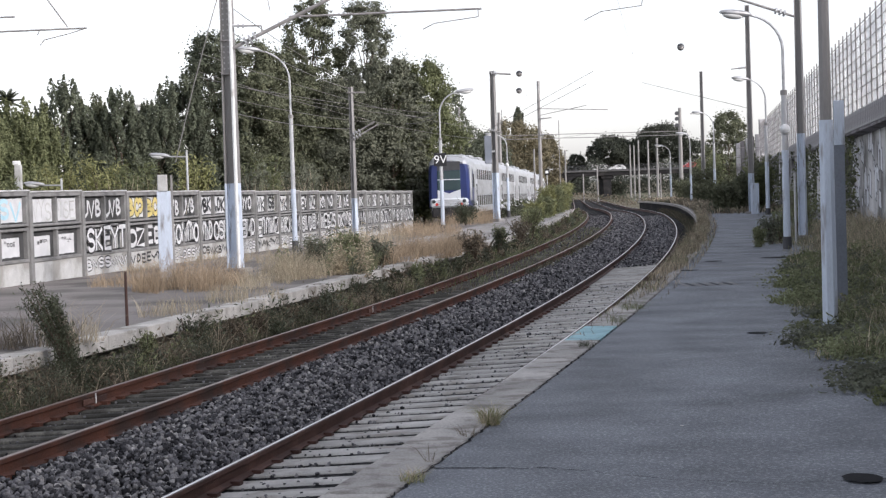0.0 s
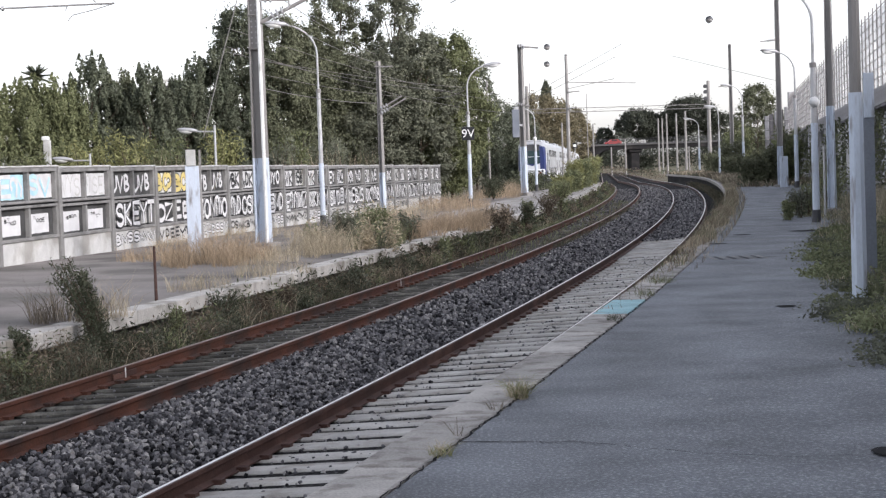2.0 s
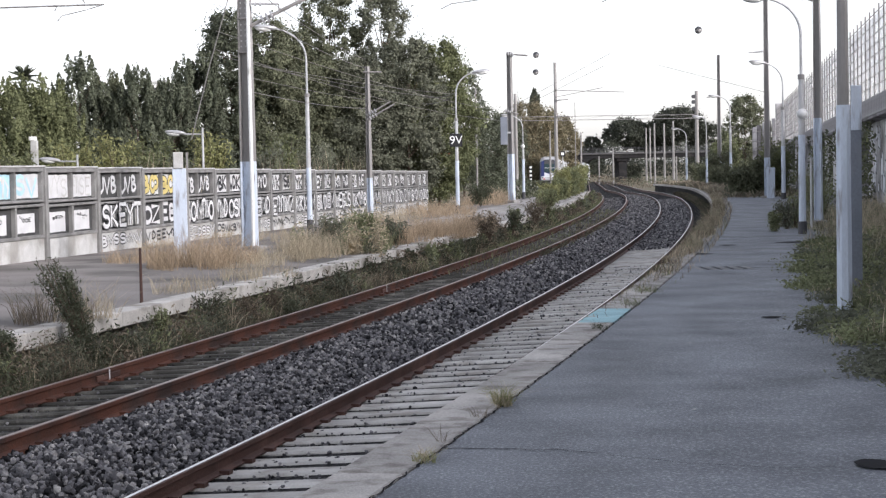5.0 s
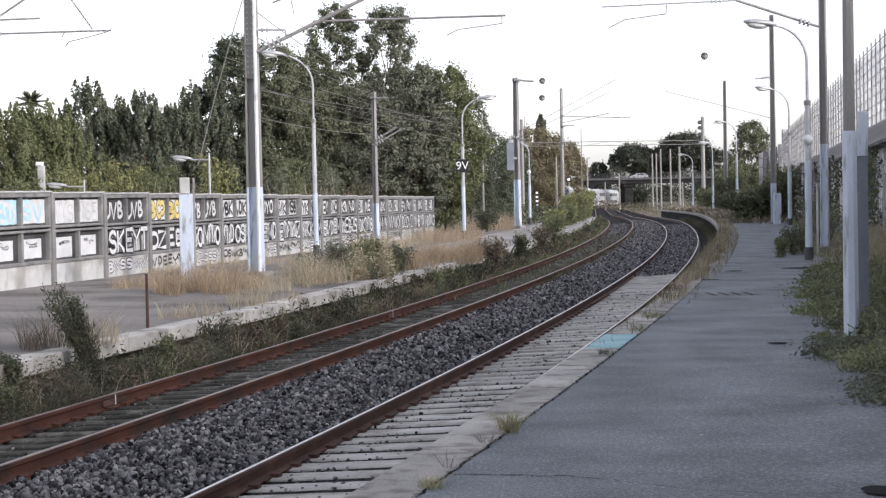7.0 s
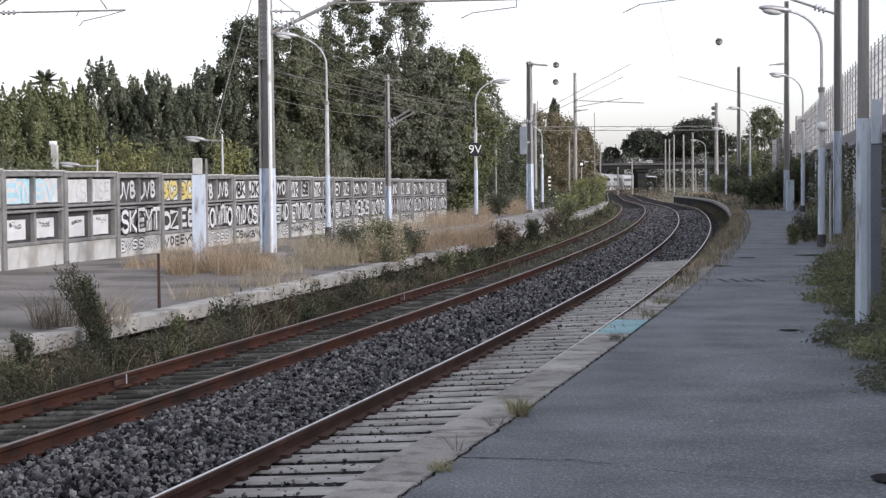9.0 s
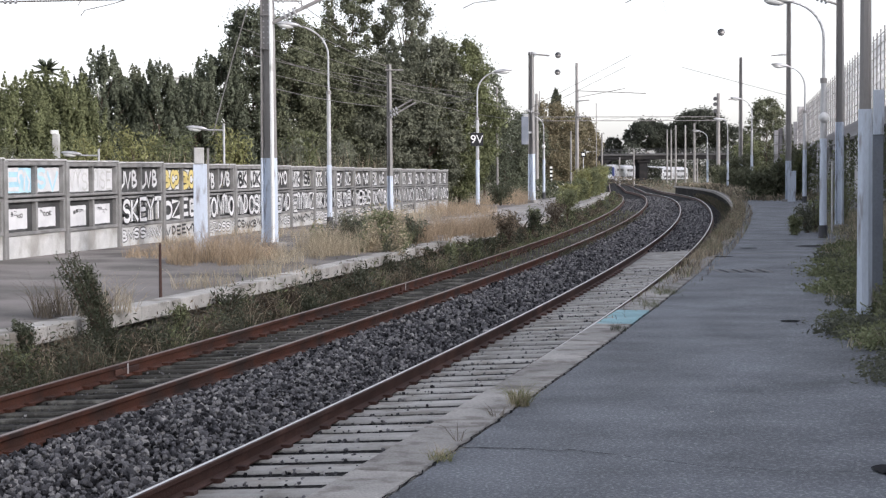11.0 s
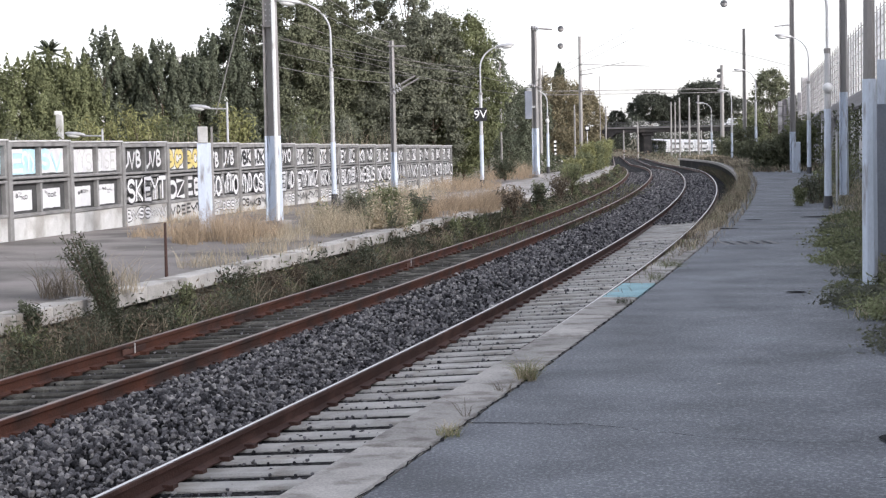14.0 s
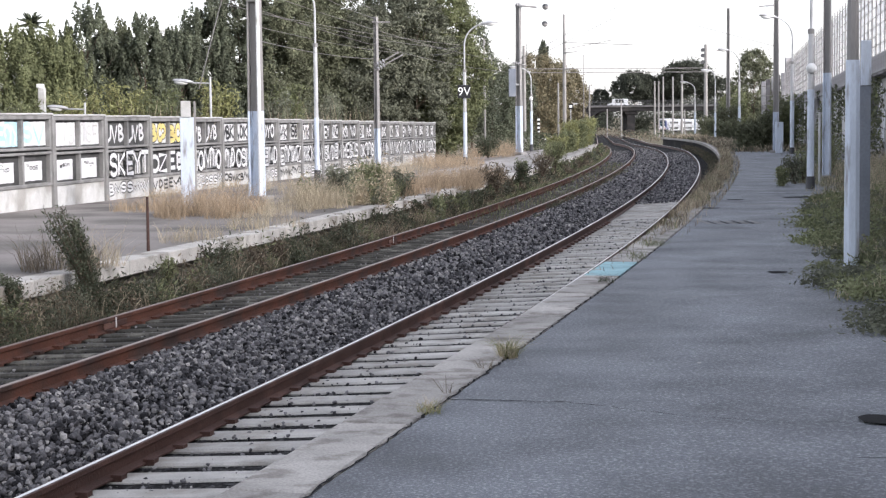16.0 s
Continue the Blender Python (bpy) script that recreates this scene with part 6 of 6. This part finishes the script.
for x, y, h, r in ((9.2, 45.6, 0.75, 0.35), (8.6, 44.2, 0.5, 0.25), (9.6, 46.5, 0.9, 0.45), (10.9, 50.0, 1.2, 0.5), (13.2, 60, 1.3, 0.7), (14.5, 68, 1.5, 0.8), (12.0, 54, 1.0, 0.6)):
    shrub(x, y, 0.0, h, r, (GRASS, LEAF_GREY)[int(y) % 2], 1000, 0.032, label="leafy weed clump beside the masts", stems=9)
# bushes showing over the wall
for x, y, h, r, mat in ((-12.6, 62, 3.3, 1.0, LEAF_LIGHT), (-11.0, 63, 3.5, 1.1, LEAF_LIGHT), (-9.6, 61, 3.2, 0.9, LEAF_OLIVE), (-7.7, 60.5, 3.5, 0.8, LEAF_LIGHT), (-13.9, 60, 3.1, 0.8, LEAF_OLIVE), (-6.3, 66, 3.1, 1.0, LEAF_GREY), (-6.1, 70, 3.4, 1.0, LEAF_OLIVE), (-5.2, 76, 3.3, 1.0, LEAF_GREY), (-15.6, 62, 2.9, 0.9, LEAF_MID)):
    shrub(x, y, -0.95, h + 0.62, r * 1.15, mat, 3600, 0.06, label="light green bush behind the wall", stems=12, long=1.5, group="bushes behind the wall")

def weed_mass(heads, mat, label, leaf, per=230):
    """Low leafy weeds in many small heaps that run into one another."""
    hd = np.array(heads)
    k = rng.integers(0, len(hd), per * len(hd))
    n = len(k)
    d = rng.normal(size=(n, 3))
    d /= np.linalg.norm(d, axis=1)[:, None]
    d[:, 2] = np.abs(d[:, 2])
    d *= (rng.uniform(0.15, 1, n) ** 0.55 * rng.choice((0.75, 1.0, 1.25), n))[:, None]
    pts = hd[k][:, :3] + d * np.stack([hd[k][:, 4], hd[k][:, 4], hd[k][:, 3]], 1)
    v, f = leaves(pts, rng.uniform(0.6, 1.4, n) * leaf * (0.7 + 0.3 * hd[k][:, 1] / 20), long=1.7)
    tagged(part("verge_weeds", mesh_np("verge_weeds", v, f), mat), label, "weeds", kind="stuff")


for mat, lab, cnt in ((BROWN_WEED, "brown dried leafy weeds on the verge", 150), (GRASS_DARK, "dark green leafy weeds on the verge", 130), (LEAF_GREY, "grey-green leafy weeds on the verge", 120), (GRASS, "green leafy weeds on the verge", 60)):
    hs = []
    for k in range(cnt):
        y = 11 + 100 * random.random() ** 1.9
        p = beside(y, random.uniform(-4.35, -3.72), -0.76)
        hs.append((p.x, p.y, p.z, random.uniform(0.2, 0.62) * (1.15 if p.x < 99 else 1), random.uniform(0.13, 0.34)))
    weed_mass(hs, mat, lab, 0.021)
# low rounded broom-like weeds at the foot of the kerb
for mat, lab, spots in ((BROWN_WEED, "rounded brownish broom weeds below the kerb", ((20.3, 0.62), (18.6, 0.5), (24.6, 0.42), (27.8, 0.45), (33.5, 0.5))), (GRASS_DARK, "rounded dark green weeds below the kerb", ((19.3, 0.55), (22.4, 0.45), (23.3, 0.5), (26.0, 0.42), (29.8, 0.45), (31.5, 0.4))), (LEAF_GREY, "rounded grey-green broom weeds below the kerb", ((20.9, 0.5), (17.6, 0.5), (25.4, 0.4), (28.9, 0.36)))):
    hs = []
    for y, h in spots:
        p = beside(y, -4.02, -0.76)
        hs += [(p.x + random.uniform(-0.2, 0.2), p.y + random.uniform(-0.35, 0.35), p.z, h * random.uniform(0.75, 1.1), h * random.uniform(0.45, 0.75)) for k in range(3)]
    weed_mass(hs, mat, lab, 0.011, 1500)
# leafy spread beside the near right-hand pole
for mat, lab in ((GRASS, "green leafy weeds spreading over the asphalt"), (LEAF_GREY, "grey-green leafy weeds spreading over the asphalt"), (LEAF_OLIVE, "olive leafy weeds spreading over the asphalt")):
    hs = []
    for k in range(170):
        y = 13.5 + 24 * random.random() ** 1.2
        x = weed_edge(y) + 0.42 + 0.3 * math.sin(y * 1.7) + random.random() ** 0.8 * 2.3
        hs.append((x, y, 0.0, random.uniform(0.05, 0.2) + 0.12 * max(0, x - weed_edge(y) - 0.6), random.uniform(0.12, 0.32)))
    weed_mass(hs, mat, lab, 0.022, 200)

# tall leafy weeds on the platform, and dry stalks over the wall
for mat, lab, cnt in ((LEAF_GREY, "tall grey-green leafy weeds on the platform", 12), (GRASS, "tall green leafy weeds on the platform", 12), (STRAW_PALE, "tall dried weeds on the platform", 26)):
    weed_mass([(random.uniform(-2.1, -1.2), random.uniform(38.6, 41.6), ZL - 0.05, random.uniform(0.5, 1.05), random.uniform(0.12, 0.26)) for k in range(cnt)] + [(random.uniform(-3.3, -1.9), random.uniform(39.0, 42.0), ZL - 0.05, random.uniform(0.4, 0.8), random.uniform(0.12, 0.25)) for k in range(cnt // 3)], mat, lab, 0.02, 150)
for mat, n in ((STRAW_PALE, 420), (GRASS, 260), (BROWN_WEED, 260)):
    px = np.concatenate([rng.uniform(200, 360, n // 3), rng.uniform(480, 660, n - n // 3)])
    behind = [14.95 / (0.155 - ((a - 784) / 3100 + 0.0021)) + random.uniform(1.0, 3.0) for a in px]
    p = [(px_x(a, y), y, -0.95) for a, y in zip(px, behind)]
    grass_patch("dry_stalks", p, 3.35, 0.03, mat, "tall dry stalks showing over the wall", 0.1)

# weed clumps on the verge
rv_ = random.Random(12)
y = 17.5
while y < 118:
    mt, lab = rv_.choice(((BROWN_WEED, "dried brown weed clump on the verge"), (GRASS_DARK, "dull green weed clump on the verge"), (GRASS, "green weed clump on the verge"), (BROWN_WEED, "dried brown weed clump on the verge")))
    p = beside(y, rv_.uniform(-4.2, -3.85), -0.76)
    shrub(p.x, p.y, p.z, rv_.uniform(0.38, 0.75), rv_.uniform(0.2, 0.36), mt, 700 if y < 50 else 420, 0.022 if y < 40 else 0.04, label=lab, stems=9, long=1.7, group="weed clumps on the verge", category="weed")
    y += rv_.uniform(0.7, 1.7) * (1 + y / 60)
for mat, n in ((GRASS, 900), (BROWN_WEED, 700)):
    grass_patch("track_weeds", strip(40, 90, O1 + 0.1, O2 + 0.3, n, Z2 - 0.22, 0.5), 0.2, 0.02, mat, "weeds growing in the rusty track", 0.5)

# rusty stake
t = empty("stake", pose(-4.34, 25.8, ZL - 0.05), "thin rusty metal stake at the kerb", "stake")
part("shaft", rod(bmesh.new(), (0, 0, -0.1), (0, 0, 0.86), 0.028, 0.02, 6), RUST_DARK, t)


# ---- pieces of the track and platforms ----
def ballast_stones(y0, y1, o0, o1, n, r0, r1, zf, name_label):
    """Loose broken stones: irregular twenty-sided lumps."""
    ph = (1 + 5 ** 0.5) / 2
    iv = np.array([(-1, ph, 0), (1, ph, 0), (-1, -ph, 0), (1, -ph, 0), (0, -1, ph), (0, 1, ph), (0, -1, -ph), (0, 1, -ph), (ph, 0, -1), (ph, 0, 1), (-ph, 0, -1), (-ph, 0, 1)]) / 1.9
    fc = np.array([(0, 11, 5), (0, 5, 1), (0, 1, 7), (0, 7, 10), (0, 10, 11), (1, 5, 9), (5, 11, 4), (11, 10, 2), (10, 7, 6), (7, 1, 8), (3, 9, 4), (3, 4, 2), (3, 2, 6), (3, 6, 8), (3, 8, 9), (4, 9, 5), (2, 4, 11), (6, 2, 10), (8, 6, 7), (9, 8, 1)])
    c = strip(y0, y1, o0, o1, n, zf)
    v = iv[None] * rng.uniform(0.62, 1.3, (n, 12, 1)) ** 1.2 * rng.uniform(0.4, 1.5, (n, 1, 3))
    v = np.clip(v, -0.85 * rng.uniform(0.35, 1.1, (n, 1, 3)), 0.85 * rng.uniform(0.35, 1.1, (n, 1, 3)))
    q = rng.normal(size=(n, 4))
    q /= np.linalg.norm(q, axis=1)[:, None]
    w, x, y, z = q.T
    R = np.stack([1 - 2 * (y * y + z * z), 2 * (x * y - z * w), 2 * (x * z + y * w), 2 * (x * y + z * w), 1 - 2 * (x * x + z * z), 2 * (y * z - x * w), 2 * (x * z - y * w), 2 * (y * z + x * w), 1 - 2 * (x * x + y * y)], 1).reshape(-1, 3, 3)
    v = np.einsum('nij,nkj->nki', R, v) * rng.uniform(r0, r1, (n, 1, 1)) + c[:, None]
    f = (fc[None] + (np.arange(n) * 12)[:, None, None]).reshape(-1, 3)
    return tagged(part("ballast_stones", mesh_np("ballast_stones", v.reshape(-1, 3), f), STONE), name_label, "ballast", kind="stuff")


def mound(y, o):
    """Height of the ballast between the tracks."""
    pts = ((-1.9, Z2 - 0.165), (-1.5, Z2 - 0.15), (-0.95, -0.665), (-0.4, Z3 - 0.12), (0.0, Z3 - 0.16))
    for (a, za), (b, zb) in zip(pts[:-1], pts[1:]):
        if o <= b:
            return za + (zb - za) * (o - a) / (b - a) + random.uniform(-0.02, 0.035)
    return Z3 - 0.16


ballast_stones(9, 26, -1.78, -0.09, 17000, 0.023, 0.047, mound, "loose grey ballast stones between the tracks")
ballast_stones(26, 60, -1.78, -0.09, 12500, 0.03, 0.055, mound, "loose grey ballast stones between the tracks")
ballast_stones(60, 135, -1.78, -0.09, 9000, 0.045, 0.08, mound, "loose grey ballast stones between the tracks")
ballast_stones(9, 44, 0.1, 1.42, 4200, 0.016, 0.034, lambda y, o: Z3 - 0.19 + 0.05 * o + random.uniform(-0.02, 0.024), "scattered stones between the concrete sleepers")
ballast_stones(52, 120, 0.05, 1.5, 6500, 0.04, 0.07, lambda y, o: Z3 - 0.15 + 0.05 * o, "ballast stones over the buried sleepers")
ballast_stones(10, 60, O1 + 0.1, O2 - 0.1, 3400, 0.012, 0.026, lambda y, o: Z1 - 0.196 + 0.045 * (o - O1) + random.uniform(-0.01, 0.02), "pale stones between the wooden sleepers")
ballast_stones(60, 125, O1 + 0.1, O2 - 0.1, 3500, 0.03, 0.06, lambda y, o: Z1 - 0.185 + 0.045 * (o - O1), "earthy stones in the rusty track")
ballast_stones(10, 60, -3.75, O1 - 0.1, 1600, 0.02, 0.04, lambda y, o: Z1 - 0.17, "stones at the foot of the rusty rail")


def sleepers(trk, offs, zs, y0, y1, pitch, w, L, h, mat):
    bm = boxed(-L / 2, L / 2, -w / 2, w / 2, -h, 0, bevel=0.02)
    me = bpy.data.meshes.new("sleeper")
    bm.to_mesh(me)
    bm.free()
    me.materials.append(mat)
    mid = (offs[0] + offs[1]) / 2
    zc = (zs[0] + zs[1]) / 2 - 0.162
    roll = math.degrees(math.atan((zs[1] - zs[0]) / 1.507))
    y = y0
    while y < y1:
        p = beside(y, mid, zc)
        ob = new("sleeper", me)
        ob.parent = trk
        ob.matrix_basis = pose(p.x, p.y, p.z + random.uniform(-0.006, 0.004), 0, -roll, -heading(y) + random.uniform(-0.6, 0.6))
        y += pitch * random.uniform(0.985, 1.015) / math.sqrt(1 + slope(y) ** 2)


sleepers(TRACK_NEAR, (O3, O4), (Z3, Z4), -5.0, 53.0, 0.6, 0.31, 2.62, 0.2, SLEEPER_CONCRETE)
sleepers(TRACK_FAR, (O1, O2), (Z1, Z2), -5.0, 66.0, 0.48, 0.15, 2.5, 0.14, SLEEPER_WOOD)


def clips(trk, offs, zs, y0, y1, pitch, mat):
    """The fastenings at each rail foot, too small to count."""
    bm = bmesh.new()
    y = y0
    while y < y1:
        for o, z in zip(offs, zs):
            for s in (-1, 1):
                p = beside(y, o + s * 0.095, z - 0.145)
                bmesh.ops.create_cube(bm, size=1, matrix=Matrix.Translation(p) @ Matrix.Rotation(radians(-heading(y)), 4, 'Z') @ Matrix.Diagonal((0.09, 0.1, 0.05, 1)))
        y += pitch
    tagged(part("rail_fastening", bm, mat, trk), kind="stuff")


clips(TRACK_NEAR, (O3, O4), (Z3, Z4), 7.0, 43.0, 0.59, RUST_DARK)
clips(TRACK_FAR, (O1, O2), (Z1, Z2), 9.0, 66.0, 0.47, RUST)
for y in (20.6, 34.6):
    for o, z in ((O1, Z1),):
        p = beside(y, o, z - 0.08)
        fp = part("fishplate", boxed(0.012, 0.04, -0.35, 0.35, -0.045, 0.03, bevel=0.008), RUST_DARK, TRACK_FAR)
        fp.matrix_basis = pose(p.x, p.y, p.z, 0, 0, -heading(y))
        wm = part("paint_mark", boxed(0.037, 0.043, -0.014, 0.014, -0.05, 0.075), WHITE, fp, "white painted mark")


def copings(parent, y0, y1, off, width, step, z, mat, thick, special=None, gap=0.012, wobble=1.0):
    shapes = {}
    y = y0
    k = 0
    while y < y1:
        s = 1 / math.sqrt(1 + slope(y) ** 2)
        p = beside(y + step * s / 2, off, z + wobble * random.uniform(-0.004, 0.006))
        mm = special(y) if special else mat
        if mm.name not in shapes:
            bm = boxed(0, width, -step / 2 + gap / 2, step / 2 - gap / 2, -thick, 0, bevel=0.012)
            me = bpy.data.meshes.new("coping_stone")
            bm.to_mesh(me)
            bm.free()
            me.materials.append(mm)
            shapes[mm.name] = me
        ob = new("coping_stone", shapes[mm.name])
        ob.parent = parent
        ob.matrix_basis = pose(p.x, p.y, p.z, 0, 0, -heading(y + step * s / 2))
        y += step * s
        k += 1


COPING_TURQUOISE = material("turquoise_sprayed_stone", (0.34, 0.54, 0.58), 0.8, 0, 0.2, 2.0, 60, 0.25, (0.36, 0.35, 0.33), 2.6, 0.22)
copings(PLATFORM_R, -7.8, 46, EDGE_NEAR, 0.425, 1.95, 0.006, COPING, 0.22, special=lambda y: COPING_TURQUOISE if 19.0 < y < 22.0 else COPING, gap=0.022)
copings(PLATFORM_L, 6, 116, EDGE_L - 0.34, 0.37, 0.98, ZL + 0.012, COPING_WHITE, 0.21, gap=0.008, wobble=0.2)


# ---- marks on the asphalt ----
def crack(pts, w):
    """A thin irregular tarred crack on the platform."""
    bm = bmesh.new()
    fine_pts = []
    for a, b in zip(pts[:-1], pts[1:]):
        for k in range(6):
            f = k / 6
            fine_pts.append((a[0] + (b[0] - a[0]) * f + random.uniform(-.02, .02), a[1] + (b[1] - a[1]) * f + random.uniform(-.03, .03)))
    prev = None
    for i, p in enumerate(fine_pts):
        q = fine_pts[min(i + 1, len(fine_pts) - 1)]
        r = fine_pts[max(i - 1, 0)]
        d = Vector((q[0] - r[0], q[1] - r[1], 0)).normalized()
        n = Vector((-d.y, d.x, 0)) * w * random.uniform(0.2, 1.0)
        cur = (bm.verts.new(Vector((p[0], p[1], 0.004)) + n), bm.verts.new(Vector((p[0], p[1], 0.004)) - n))
        if prev:
            bm.faces.new((prev[0], prev[1], cur[1], cur[0]))
        prev = cur
    part("crack", bm, CRACK, PLATFORM_R)


crack([(0.02, 11.35), (0.4, 11.25), (0.75, 11.2), (1.05, 11.0)], 0.012)
crack([(1.05, 11.0), (1.5, 10.6), (2.1, 10.35), (2.9, 10.4)], 0.006)
crack([tuple(beside(y, EDGE_NEAR + 0.433))[:2] for y in span(7.5, 26, 0.5)], 0.013)
crack([(2.2, 9.3), (2.9, 9.2), (3.6, 9.35)], 0.008)
crack([(5.9, 40.2), (7.4, 40.1), (8.8, 39.9)], 0.05)
crack([(5.4, 45.2), (6.6, 45.0), (8.6, 44.6)], 0.05)
crack([(6.9, 41.0), (8.2, 40.8)], 0.05)
crack([(4.0, 30.0), (5.2, 29.6), (6.6, 29.4)], 0.03)
crack([(6.3, 52.0), (8.0, 51.5)], 0.05)


def spot(x, y, rx, ry, mat, name="stain"):
    bm = bmesh.new()
    bm.faces.new([bm.verts.new((x + rx * math.cos(a) * random.uniform(.92, 1.05), y + ry * math.sin(a) * random.uniform(.92, 1.05), 0.004)) for a in [k * math.pi / 9 for k in range(18)]])
    part(name, bm, mat, PLATFORM_R)


spot(2.62, 10.45, 0.12, 0.17, CRACK)
for x, y, rx, ry in ((7.9, 38.3, 0.45, 0.25), (6.3, 37.5, 0.2, 0.2), (5.2, 34.2, 0.25, 0.2), (3.9, 20.3, 0.12, 0.1), (7.7, 35.0, 0.5, 0.2), (5.3, 24.5, 0.1, 0.12)):
    spot(x, y, rx, ry, CRACK)
for x, y in ((2.55, 17.6), (2.25, 17.55), (3.75, 16.2), (2.3, 14.4), (4.1, 21.0), (3.3, 9.9), (2.9, 8.8), (1.9, 12.9)):
    spot(x, y, random.uniform(.012, .035), random.uniform(.012, .025), COPING_WHITE, "litter_speck")
seam = bmesh.new()
seam.faces.new([seam.verts.new(q) for q in ((5.35, 35.25, 0.005), (6.2, 35.2, 0.005), (7.0, 35.12, 0.005), (7.0, 35.2, 0.005), (6.2, 35.3, 0.005), (5.35, 35.33, 0.005))])
part("seam", seam, CONCRETE, PLATFORM_R, "pale cement seam")
for k in range(9):
    bm = bmesh.new()
    x = 4.45 + k * 0.105
    bm.faces.new([bm.verts.new(q) for q in ((x, 29.2, .005), (x + .05, 29.2, .005), (x + .03, 30.1, .005), (x - .02, 30.1, .005))])
    part("drain_slot", bm, WALL_PANEL if k % 2 else CONCRETE, PLATFORM_R)

motions()
